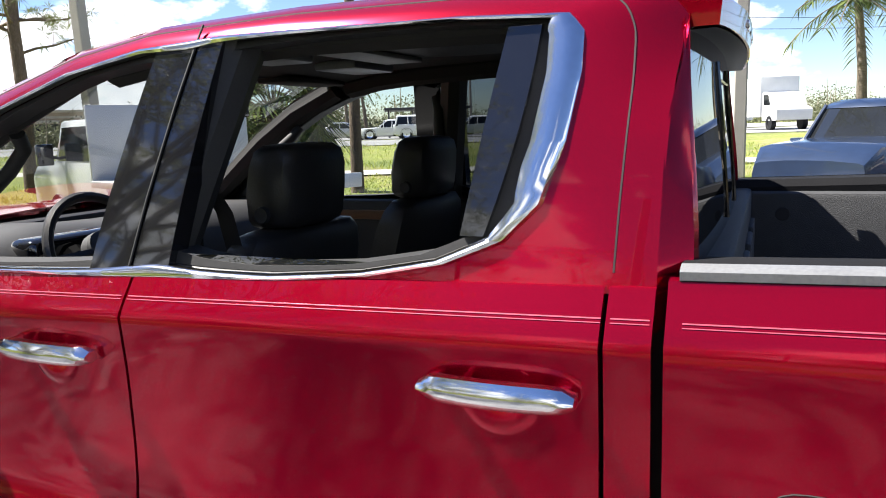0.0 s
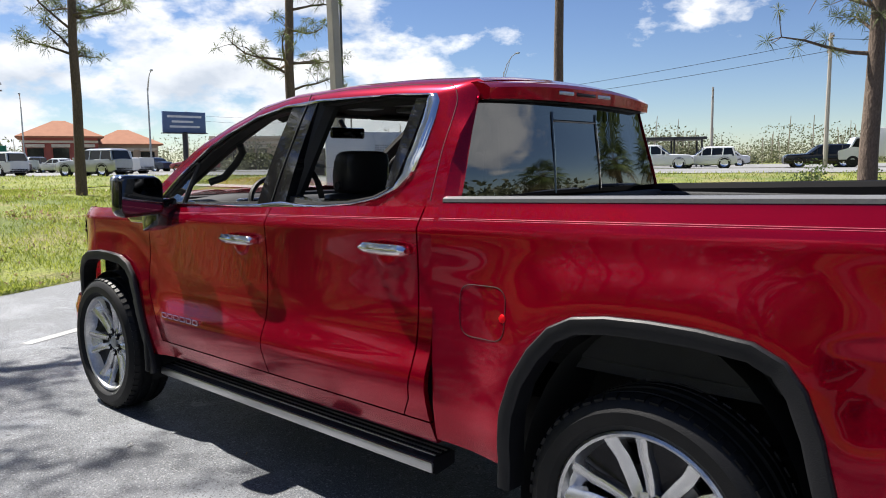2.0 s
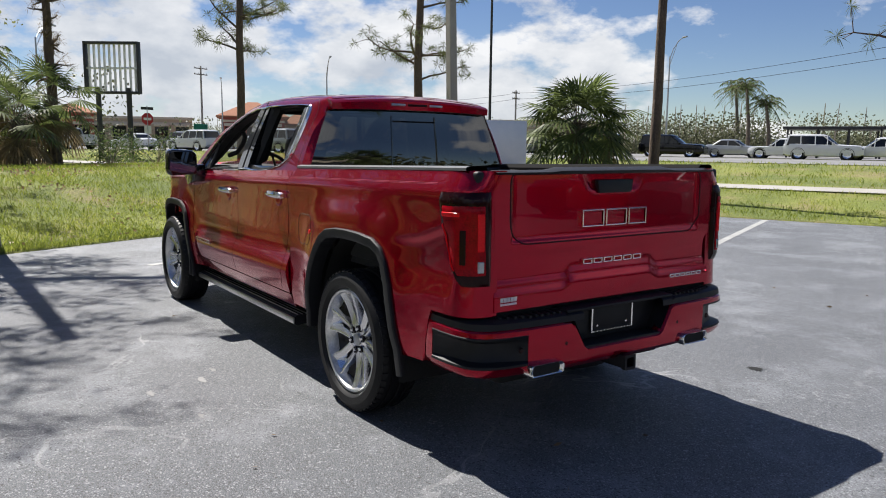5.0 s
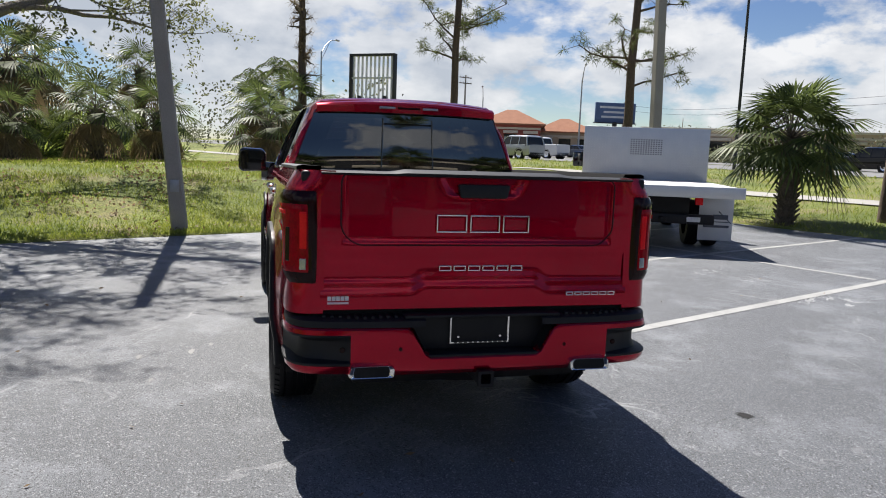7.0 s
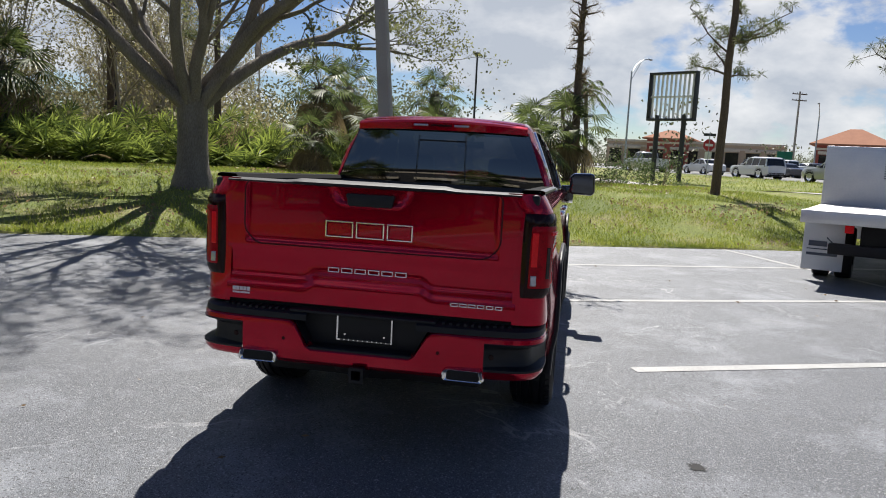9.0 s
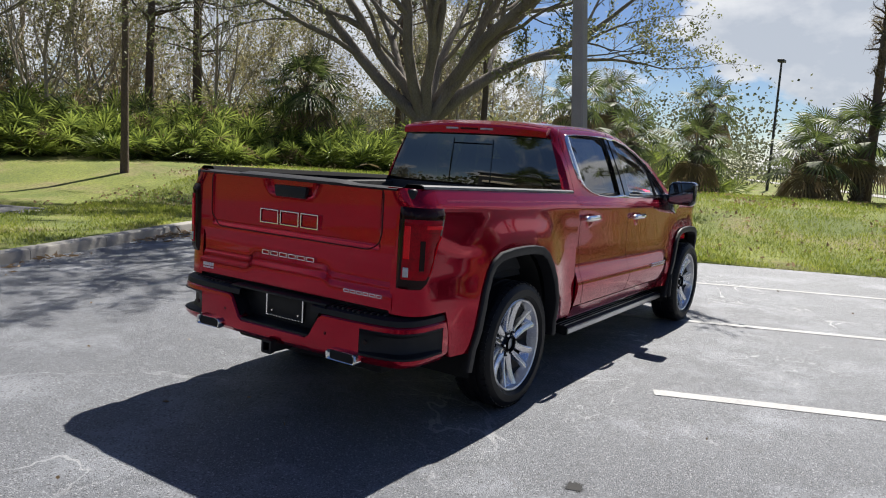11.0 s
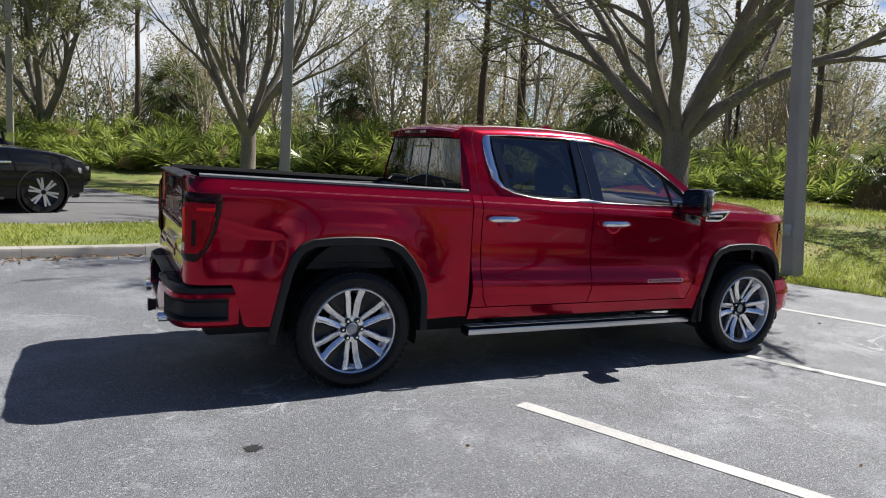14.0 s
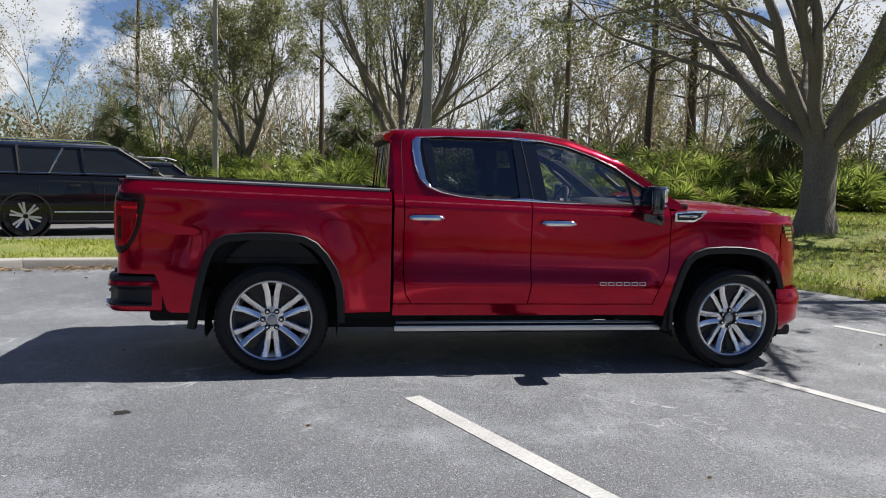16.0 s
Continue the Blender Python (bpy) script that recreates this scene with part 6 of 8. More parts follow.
part("inner_mirror", boxed((2.44, -0.13, 1.69), (2.47, 0.13, 1.755), 0.012), BLACK_GLOSS, truck)
part("inner_mirror_stem", tube([(2.47, 0, 1.74), (2.52, 0, 1.80)], 0.014, 6), CABIN, truck)
for s in (1, -1):
    part("sun_visor", boxed((2.28, s * 0.34 - 0.19, 1.805), (2.42, s * 0.34 + 0.19, 1.825), 0.008), HEADLINER, truck)
part("seat_belt", loft([[(1.99, 0.745, 1.62), (1.94, 0.745, 1.62)], [(1.95, 0.66, 1.45), (1.90, 0.66, 1.45)], [(1.96, 0.55, 1.10), (1.91, 0.55, 1.10)]]), CABIN, truck)

# ---- trees and plants ----
class Heap:
    """Collects vertices and faces of many small pieces for one mesh."""

    def __init__(self):
        self.v, self.f = [], []

    def tube(self, pts, rads, n=5):
        base, side = len(self.v), None
        for i, p in enumerate(pts):
            d = (pts[min(i + 1, len(pts) - 1)] - pts[max(i - 1, 0)]).normalized()
            if side is None:
                side = d.orthogonal().normalized()
            side = (side - d * side.dot(d)).normalized()
            up = d.cross(side)
            for k in range(n):
                a = 2 * math.pi * k / n
                self.v.append(tuple(p + (side * math.cos(a) + up * math.sin(a)) * rads[i]))
        for i in range(len(pts) - 1):
            for k in range(n):
                a, b = base + i * n + k, base + i * n + (k + 1) % n
                self.f.append((a, b, b + n, a + n))

    def blade(self, p, d, length, width, bend=0.0, rng=random):
        """A pointed leaf from p along d."""
        s = d.cross(Vector((rng.uniform(-1, 1), rng.uniform(-1, 1), rng.uniform(-1, 1))))
        s = s.normalized() * width / 2 if s.length > 1e-6 else Vector((width / 2, 0, 0))
        mid, end = p + d * length * 0.5, p + d * length + Vector((0, 0, -bend * length))
        b = len(self.v)
        self.v += [tuple(p), tuple(mid + s), tuple(end), tuple(mid - s)]
        self.f.append((b, b + 1, b + 2, b + 3))

    def fan(self, p, axis, size, count, spread, width, droop, rng):
        """A fan of pointed leaflets round an axis."""
        side = axis.cross(Vector((0, 0, 1)))
        side = side.normalized() if side.length > 1e-3 else Vector((1, 0, 0))
        up = side.cross(axis).normalized()
        for i in range(count):
            a = (i / (count - 1) - 0.5) * spread
            d = (axis * math.cos(a) + side * math.sin(a) + up * (0.12 * math.cos(2 * a) - 0.05)).normalized()
            ln = size * (1 - 0.22 * abs(a) / (spread / 2)) * rng.uniform(0.9, 1.08)
            w = up * width * 0.10 + d.cross(up) * width * 0.5
            b = len(self.v)
            m = p + d * ln * 0.55 - Vector((0, 0, droop * ln * 0.12))
            e = p + d * ln - Vector((0, 0, droop * ln * 0.45))
            self.v += [tuple(p), tuple(m + w), tuple(e), tuple(m - w)]
            self.f.append((b, b + 1, b + 2, b + 3))

    def put(self, name, material, parent=None, label="", smooth=False):
        return put_mesh(name, self.v, self.f, material, parent, label, smooth)


def rand_dir(rng, up=0.0):
    while True:
        d = Vector((rng.uniform(-1, 1), rng.uniform(-1, 1), rng.uniform(-1, 1) + up))
        if 0.05 < d.length:
            return d.normalized()


def branch(h, lv, p, d, length, rad, level, rng, o):
    """Grows one limb and its side limbs; lv collects the leaves."""
    n = 5 if level < 2 else 4
    pts, rads, q = [p.copy()], [rad], p.copy()
    dd = d.copy()
    for i in range(n):
        dd = (dd + rand_dir(rng) * o["wander"] + Vector((0, 0, o["lift"] * (1 if level < 3 else 0.3)))).normalized()
        q = q + dd * (length / n)
        pts.append(q.copy())
        rads.append(rad * (1 - (i + 1) / n * o["taper"]))
    h.tube(pts, rads, 8 if level == 0 else 6 if level == 1 else 4 if level < 4 else 3)
    if level >= o["depth"]:
        for i in range(o["leaves"]):
            t = rng.uniform(0.25, 1.0)
            k = min(int(t * n), n - 1)
            c = pts[k].lerp(pts[k + 1], t * n - k) + rand_dir(rng) * rng.uniform(0, o["puff"])
            lv.blade(c, rand_dir(rng, 0.1), rng.uniform(0.7, 1.3) * o["leaf"], o["leaf"] * 0.55, 0.1, rng)
        return
    kids = o["kids"][min(level, len(o["kids"]) - 1)]
    for i in range(kids):
        t = o["first"] + (1 - o["first"]) * (i + rng.uniform(0.2, 0.9)) / kids
        k = min(int(t * n), n - 1)
        c = pts[k].lerp(pts[k + 1], t * n - k)
        axis = (pts[k + 1] - pts[k]).normalized()
        side = (rand_dir(rng) - axis * rand_dir(rng).dot(axis)).normalized()
        nd = (axis * math.cos(o["angle"]) + side * math.sin(o["angle"])).normalized()
        branch(h, lv, c, nd, length * rng.uniform(0.52, 0.78) * (1.15 - 0.4 * t), max(rads[k] * 0.55, 0.006), level + 1, rng, o)
    branch(h, lv, pts[-1], dd, length * 0.6, rads[-1], level + 1, rng, o)


def oak(x, y, limbs, trunk_r, fork, seed, label, extra=(), o=None):
    """A spreading oak: stout forked trunk, long crooked limbs, thin olive leaves."""
    rng = random.Random(seed)
    opt = dict(wander=0.17, lift=0.035, taper=0.55, depth=4, leaves=14, puff=0.22, leaf=0.095, kids=[4, 3, 3, 3], first=0.3, angle=0.62)
    opt.update(o or {})
    z0 = terrain(x, y)
    t = thing("oak_tree", label, "tree", pose(x, y, z0))
    h, lv = Heap(), Heap()
    pts = [Vector((0, 0, -0.3)), Vector((0, 0, 0.05)), Vector((0.02, 0.01, 0.5)), Vector((0.05, 0.03, fork * 0.6)), Vector((0.03, 0.05, fork))]
    h.tube(pts, [trunk_r * 1.6, trunk_r * 1.35, trunk_r * 1.02, trunk_r * 0.95, trunk_r * 0.98], 14)
    for az, el, ln, r in limbs:
        d = Vector((math.cos(radians(az)) * math.cos(radians(el)), math.sin(radians(az)) * math.cos(radians(el)), math.sin(radians(el))))
        st = Vector((d.x * trunk_r * 0.4, d.y * trunk_r * 0.4, fork - 0.25))
        branch(h, lv, st, d, ln, r, 0, rng, opt)
    for path, r in extra:
        pts = [Vector(p) for p in path]
        rads = [r * (1 - 0.8 * i / (len(pts) - 1)) for i in range(len(pts))]
        h.tube(pts, rads, 8)
        for a, b, rr in zip(pts[1:], pts[2:], rads[1:]):
            for j in range(2):
                d = ((b - a).normalized() + rand_dir(rng) * 0.7 + Vector((0, 0, 0.35))).normalized()
                branch(h, lv, a.lerp(b, rng.random()), d, rng.uniform(0.5, 1.0), rr * 0.40, 3, rng, opt)
    h.put("trunk", BARK, t, "grey furrowed trunk and limbs", True)
    lv.put("crown", OAK_LEAF, t, "sparse olive leaves")
    return t


oak(10.5, 7.45, [(144, 30, 5.2, 0.165), (324, 33, 4.8, 0.175), (180, 50, 4.6, 0.16), (120, 60, 4.6, 0.15), (235, 62, 4.6, 0.15), (20, 56, 4.4, 0.15), (300, 60, 4.6, 0.15), (270, 44, 4.4, 0.15), (75, 46, 4.4, 0.14), (205, 74, 4.6, 0.14)], 0.34, 2.0, 5, "large spreading oak with bare grey limbs and thin foliage", o=dict(wander=0.23, taper=0.62),
    extra=[([(0.1, -0.2, 2.2), (-0.1, -1.6, 3.6), (-0.5, -3.2, 4.5), (-1.3, -5.4, 4.9), (-1.7, -7.0, 5.5), (-2.0, -8.2, 5.8)], 0.15)])
oak(3.4, 21.0, [(180, 62, 3.9, 0.16), (240, 66, 4.2, 0.17), (300, 60, 4.0, 0.16), (20, 58, 4.0, 0.16), (90, 60, 3.8, 0.15), (130, 68, 4.0, 0.15), (330, 70, 4.4, 0.15)], 0.27, 1.9, 8, "vase-shaped oak with many bare ascending limbs", o=dict(angle=0.42, lift=0.07, leaves=9))
oak(-3.4, 31.0, [(180, 60, 4.2, 0.18), (250, 62, 4.4, 0.18), (320, 58, 4.2, 0.18), (60, 58, 4.0, 0.16), (110, 64, 4.0, 0.16)], 0.33, 2.0, 12, "leafy oak before the palmetto thicket", o=dict(leaves=15, puff=0.4, leaf=0.13))


def pine(x, y, h, r, clumps, seed, label, lean=(0, 0), tuft=0.30, material=None, needles=40, bare=0):
    """A tall pine: plain trunk, few crooked boughs with needle tufts. clumps: (height, reach, number)."""
    rng = random.Random(seed)
    t = thing("pine_tree", label, "tree", pose(x, y, terrain(x, y)))
    hp, lv = Heap(), Heap()
    pts, rads = [], []
    for i in range(10):
        s = i / 9
        pts.append(Vector((lean[0] * h * s + rng.uniform(-0.05, 0.05) * s * 2, lean[1] * h * s + rng.uniform(-0.05, 0.05) * s * 2, -0.3 + (h + 0.3) * s)))
        rads.append(r * (1.12 if i == 0 else 1 - 0.62 * s))
    hp.tube(pts, rads, 10)
    for z, reach, num in clumps:
        for j in range(num):
            s = min(max(z / h, 0), 1) * 9
            k = min(int(s), 8)
            c = pts[k].lerp(pts[k + 1], s - k) + Vector((0, 0, rng.uniform(-0.5, 0.5)))
            az = rng.uniform(0, 2 * math.pi)
            d = Vector((math.cos(az), math.sin(az), rng.uniform(-0.15, 0.5))).normalized()
            ln = reach * rng.uniform(0.5, 1.1)
            bp, q, dd = [c], c.copy(), d.copy()
            for i in range(4):
                dd = (dd + rand_dir(rng) * 0.28 + Vector((0, 0, 0.05))).normalized()
                q = q + dd * ln / 4
                bp.append(q.copy())
            hp.tube(bp, [r * 0.26 * (1 - 0.8 * i / 4) + 0.006 for i in range(5)], 4)
            for i in range(2, 5):
                for m in range(3):
                    e = bp[i] + rand_dir(rng, 0.3) * rng.uniform(0.1, 0.45) * reach / 1.6
                    hp.tube([bp[i], e], [0.012, 0.006], 3)
                    if rng.random() < bare:
                        continue
                    for b in range(needles):
                        lv.blade(e, rand_dir(rng, 0.25), tuft * rng.uniform(0.55, 1.0), 0.013, 0.2, rng)
    hp.put("trunk", PINE_BARK, t, "scaly brown trunk and boughs", True)
    if lv.v:
        lv.put("crown", material or PINE_LEAF, t, "tufts of green needles")
    return t


pine(19.3, -5.25, 12.5, 0.14, [(3.8, 1.4, 3), (4.5, 1.8, 5), (5.2, 1.3, 3), (10, 1.8, 8), (11.8, 1.4, 6)], 3, "slim pine with ragged needle tufts on the verge", (0.008, -0.012))
pine(16.9, -10.3, 12, 0.17, [(3.6, 1.7, 3), (4.5, 2.1, 4), (5.4, 1.9, 3), (9.5, 2.0, 6), (11.4, 1.4, 5)], 4, "crooked pine with drooping tufted boughs", (0.0, -0.015), needles=44)
pine(9.74, -13.4, 13, 0.155, [(8.6, 1.5, 5), (11, 1.8, 7), (12.5, 1.3, 6)], 6, "bare-stemmed pine leaning at the lot's edge", (0.015, -0.035))
pine(2.44, -12.9, 9, 0.19, [(4.0, 1.8, 5), (5.2, 2.0, 5), (6.6, 2.0, 6), (8.2, 1.6, 6)], 7, "forked pine with sparse needle tufts", (0.0, 0.01), bare=0.3, needles=36)
pine(25.6, -0.8, 9.5, 0.20, [(3.6, 0.7, 10), (4.6, 0.7, 12), (5.6, 0.7, 12), (6.6, 0.8, 12), (7.8, 0.8, 10), (8.8, 0.7, 8)], 9, "dead storm-stripped pine hung with brown tufts", (0.0, 0.01), 0.3, DEAD_LEAF, 8, 0.5)
pine(7.64, 15.4, 11, 0.11, [(5.5, 0.9, 4), (7.5, 1.2, 6), (9.5, 1.4, 8)], 10, "slender young tree with a thin bare stem", (0.0, 0.0), bare=0.4)
pine(15.5, 22.6, 14, 0.22, [(4.8, 2.0, 5), (6.6, 2.4, 8), (8.8, 2.4, 10), (11, 2.2, 10), (13, 1.6, 8)], 11, "tall dark pine standing in the woods", (-0.01, 0.0), bare=0.2)
pine(14.2, 24.0, 13, 0.2, [(5.5, 2.0, 6), (8, 2.2, 9), (10.5, 2.2, 10), (12.4, 1.5, 8)], 13, "tall dark pine standing in the woods", (0.01, 0.0), bare=0.2)
pine(0.25, 28.8, 12, 0.14, [(6, 1.4, 5), (8.5, 1.6, 8), (11, 1.4, 8)], 14, "slim pine before the thicket", (0.0, 0.0), bare=0.3)
pine(-9.5, 36, 14, 0.16, [(6, 1.6, 6), (8.5, 1.8, 9), (11, 1.8, 9), (13, 1.2, 8)], 16, "tall pine against the sky", (0.0, 0.0), bare=0.1)
pine(21.5, 12.5, 11, 0.15, [(5, 1.6, 6), (7, 1.8, 8), (9, 1.6, 8)], 17, "slim grey tree with thin tufts", (0.01, 0.02), bare=0.5)
pine(23.0, 18.0, 13, 0.18, [(5, 1.6, 6), (7, 2.2, 8), (9.5, 2.2, 8), (12, 1.6, 8)], 18, "tall pine in the woods", (0.0, 0.01), bare=0.3)


def sabal(x, y, trunk_h, size, count, seed, label, dead=5, scale=1.0):
    """A cabbage palm: stout trunk with old leaf bases and a round head of fan leaves."""
    rng = random.Random(seed)
    t = thing("palm_tree", label, "palm", pose(x, y, terrain(x, y)))
    hp, lv, dv = Heap(), Heap(), Heap()
    pts = [Vector((0.04 * math.sin(i), 0.03 * math.cos(i * 1.7), -0.2 + (trunk_h + 0.2) * i / 7)) for i in range(8)]
    hp.tube(pts, [0.19 * scale * (1.15 if i == 0 else 1.0) for i in range(8)], 12)
    for i in range(int(40 * trunk_h)):
        a, z = i * 2.4, trunk_h * (i / (40 * trunk_h))
        d = Vector((math.cos(a), math.sin(a), 0.9)).normalized()
        hp.tube([Vector((math.cos(a) * 0.17 * scale, math.sin(a) * 0.17 * scale, z)), Vector((math.cos(a) * 0.17 * scale, math.sin(a) * 0.17 * scale, z)) + d * 0.16], [0.035, 0.02], 4)
    top = pts[-1]
    for i in range(count + dead):
        a = i * 2.39996
        s = i / count
        el = math.radians(78 - 105 * min(s, 1.15))
        d = Vector((math.cos(a) * math.cos(el), math.sin(a) * math.cos(el), math.sin(el)))
        old = i >= count
        ln = size * rng.uniform(0.5, 0.72)
        q = [top, top + d * ln * 0.5 + Vector((0, 0, 0.05)), top + d * ln - Vector((0, 0, 0.10 * ln))]
        hp.tube(q, [0.018, 0.014, 0.010], 3)
        ax = (q[2] - q[1]).normalized() - Vector((0, 0, 0.15 if not old else 0.6))
        (dv if old else lv).fan(q[2] - d * 0.08, ax.normalized(), size * rng.uniform(0.5, 0.66), 21, 3.7, 0.038 * size, 0.75 if not old else 1.3, rng)
    hp.put("trunk", PALM_BARK, t, "rough palm trunk with leaf boots", True)
    lv.put("crown", PALM_LEAF, t, "green fan fronds")
    if dv.v:
        dv.put("dead_fronds", DEAD_LEAF, t, "hanging tan fronds")
    return t


sabal(10.3, -11.1, 2.0, 1.72, 46, 21, "short stout cabbage palm on the verge", 1, 1.1)
for i, (px, py, th, sz) in enumerate([(24.6, -0.6, 2.2, 1.9), (22.8, 0.6, 1.4, 1.9), (26.4, 0.9, 2.4, 1.8), (19.5, 5.6, 1.5, 1.6), (20.6, 8.2, 3.0, 1.7), (17.9, 7.4, 1.1, 1.4), (22.2, 4.2, 1.6, 1.7), (24.8, 8.5, 3.6, 1.8), (28.0, 5.5, 3.8, 1.7)]):
    sabal(px, py, th, sz * 0.9, 16, 30 + i, "wild cabbage palm with shaggy drooping fronds", 7)
for i, (px, py, th, sz) in enumerate([(2.0, 31.5, 3.2, 2.0), (9.5, 28.0, 3.4, 1.9), (16.5, 17.5, 3.0, 1.9), (-10, 34, 3.0, 2.0)]):
    sabal(px, py, th, sz, 26, 50 + i, "tall cabbage palm rising from the thicket", 5)


def coco(x, y, h, size, seed, label):
    """A far feather palm."""
    rng = random.Random(seed)
    t = thing("palm_tree", label, "palm", pose(x, y, terrain(x, y)))
    hp, lv = Heap(), Heap()
    top = Vector((0.4, 0.3, h))
    hp.tube([Vector((0, 0, -0.3)), Vector((0.1, 0.05, h * 0.5)), top], [0.24, 0.18, 0.15], 8)
    for i in range(16):
        a, el = i * 2.4, radians(70 - 95 * i / 16)
        d = Vector((math.cos(a) * math.cos(el), math.sin(a) * math.cos(el), math.sin(el)))
        prev = top
        for k in range(1, 7):
            p = top + d * size * k / 6 - Vector((0, 0, 0.55 * size * (k / 6) ** 2.2))
            hp.tube([prev, p], [0.03, 0.02], 3)
            for s_ in (1, -1):
                for m in range(3):
                    c = prev.lerp(p, m / 3)
                    sd = (p - prev).cross(Vector((0, 0, 1))).normalized() * s_
                    lv.blade(c, (sd + (p - prev).normalized() * 0.5 - Vector((0, 0, 0.45))).normalized(), size * 0.30, 0.07, 0.2, rng)
            prev = p
    hp.put("trunk", PALM_BARK, t, "", True)
    lv.put("crown", PALM_LEAF, t, "windblown feather fronds")


coco(40.2, -64.4, 6.8, 2.2, 61, "tall windblown palm across the road")
coco(38.6, -65.4, 5.2, 2.1, 62, "windblown palm across the road")
coco(47.9, -74.0, 7.5, 2.6, 63, "distant windblown palm across the road")
coco(-2.7, -32.8, 5.4, 2.6, 64, "feather palm beyond the verge")
coco(60, 0.5, 6.0, 2.4, 65, "distant palm by the road")
coco(58, -1.4, 6.8, 2.4, 66, "distant palm by the road")


for i, (px, py, th) in enumerate([(-19, 8, 4.2), (-20, 1.5, 3.4), (-18.5, -9, 3.8), (-21, -4.5, 4.6), (-7.5, -24.5, 3.2), (-11.5, -26.0, 3.8), (-15.5, -22.0, 3.4)]):
    sabal(px, py, th, 1.9, 30, 70 + i, "cabbage palm at the lot's edge", 5)


# palmetto thicket along the woods' edge
def along(path, t):
    seg = [math.dist(a, b) for a, b in zip(path, path[1:])]
    d = t * sum(seg)
    for (a, b), s_ in zip(zip(path, path[1:]), seg):
        if d <= s_:
            v = (Vector(b) - Vector(a)) / s_
            return Vector(a) + v * d, Vector((-v.y, v.x))
        d -= s_
    return Vector(path[-1]), Vector((0, 1))


EDGE = [(27, 4.5), (21, 9), (17, 13.5), (11.5, 17.5), (7, 20.5), (4, 24.5), (-4, 28), (-18, 29), (-34, 24)]
rng = random.Random(77)
pal, dry, stems = Heap(), Heap(), Heap()
for i in range(1500):
    t = rng.random()
    p, nrm = along(EDGE, t)
    if nrm.dot(p) < 0:
        nrm = -nrm
    dep = rng.random() ** 1.4 * 6.5
    c = p + nrm * dep + Vector((rng.uniform(-0.7, 0.7), rng.uniform(-0.7, 0.7)))
    z = terrain(c.x, c.y)
    hgt = (0.65 + 1.20 * min(dep, 3.0) / 3.0) * rng.uniform(0.75, 1.35) * (0.8 + 0.4 * noise.noise((c.x * 0.4, c.y * 0.4, 3)))
    for k in range(5):
        a, el = rng.uniform(0, 2 * math.pi), rng.uniform(0.35, 1.25)
        d = Vector((math.cos(a) * math.cos(el), math.sin(a) * math.cos(el), math.sin(el)))
        o_ = Vector((c.x, c.y, z - 0.05))
        e = o_ + d * hgt * rng.uniform(0.7, 1.25)
        stems.tube([o_, e], [0.012, 0.008], 3)
        ax = (d + Vector((rng.uniform(-0.4, 0.4), rng.uniform(-0.4, 0.4), rng.uniform(-0.5, 0.3)))).normalized()
        (dry if rng.random() < 0.07 else pal).fan(e, ax, rng.uniform(0.60, 1.0), 13, 3.3, 0.06, 0.35, rng)
tagged(pal.put("palmetto_thicket", PALMETTO), "dense green saw palmetto thicket along the woods", "palmetto", kind="stuff")
tagged(dry.put("dead_palmetto_fronds", DEAD_LEAF), "scattered tan dead palmetto fronds", "palmetto", kind="stuff")
tagged(stems.put("palmetto_stems", PALM_LEAF), "thin green palmetto stems", "palmetto", kind="stuff")

# the woods behind: many thin, mostly bare trees
wood, wleaf = Heap(), Heap()
for i in range(150):
    t = rng.random()
    p, nrm = along(EDGE, t)
    if nrm.dot(p) < 0:
        nrm = -nrm
    c = p + nrm * (3.5 + rng.random() ** 1.2 * 24)
    o_ = dict(wander=0.2, lift=0.05, taper=0.6, depth=2, leaves=rng.choice([6, 12, 26, 55]), puff=0.45, leaf=0.115, kids=[6, 5], first=0.25, angle=0.6)
    hgt = rng.uniform(3.0, 6.5)
    branch(wood, wleaf, Vector((c.x, c.y, terrain(c.x, c.y) - 0.2)), (Vector((0, 0, 1)) + rand_dir(rng) * 0.12).normalized(), hgt, rng.uniform(0.05, 0.11), 0, rng, o_)
for i in range(26):
    p, nrm = along(EDGE, rng.uniform(0.08, 0.5))
    if nrm.dot(p) < 0:
        nrm = -nrm
    c = p + nrm * (3.0 + rng.random() * 16)
    o_ = dict(wander=0.2, lift=0.05, taper=0.6, depth=2, leaves=rng.choice([12, 28, 50]), puff=0.45, leaf=0.115, kids=[6, 5], first=0.25, angle=0.6)
    branch(wood, wleaf, Vector((c.x, c.y, terrain(c.x, c.y) - 0.2)), (Vector((0, 0, 1)) + rand_dir(rng) * 0.12).normalized(), rng.uniform(3.5, 6.5), rng.uniform(0.05, 0.11), 0, rng, o_)
tagged(wood.put("woodland", TWIG), "tangle of thin grey bare trees behind the palmettos", "woods", kind="stuff")
tagged(wleaf.put("woodland_foliage", WOOD_LEAF), "dull olive foliage scattered through the woods", "woods", kind="stuff")
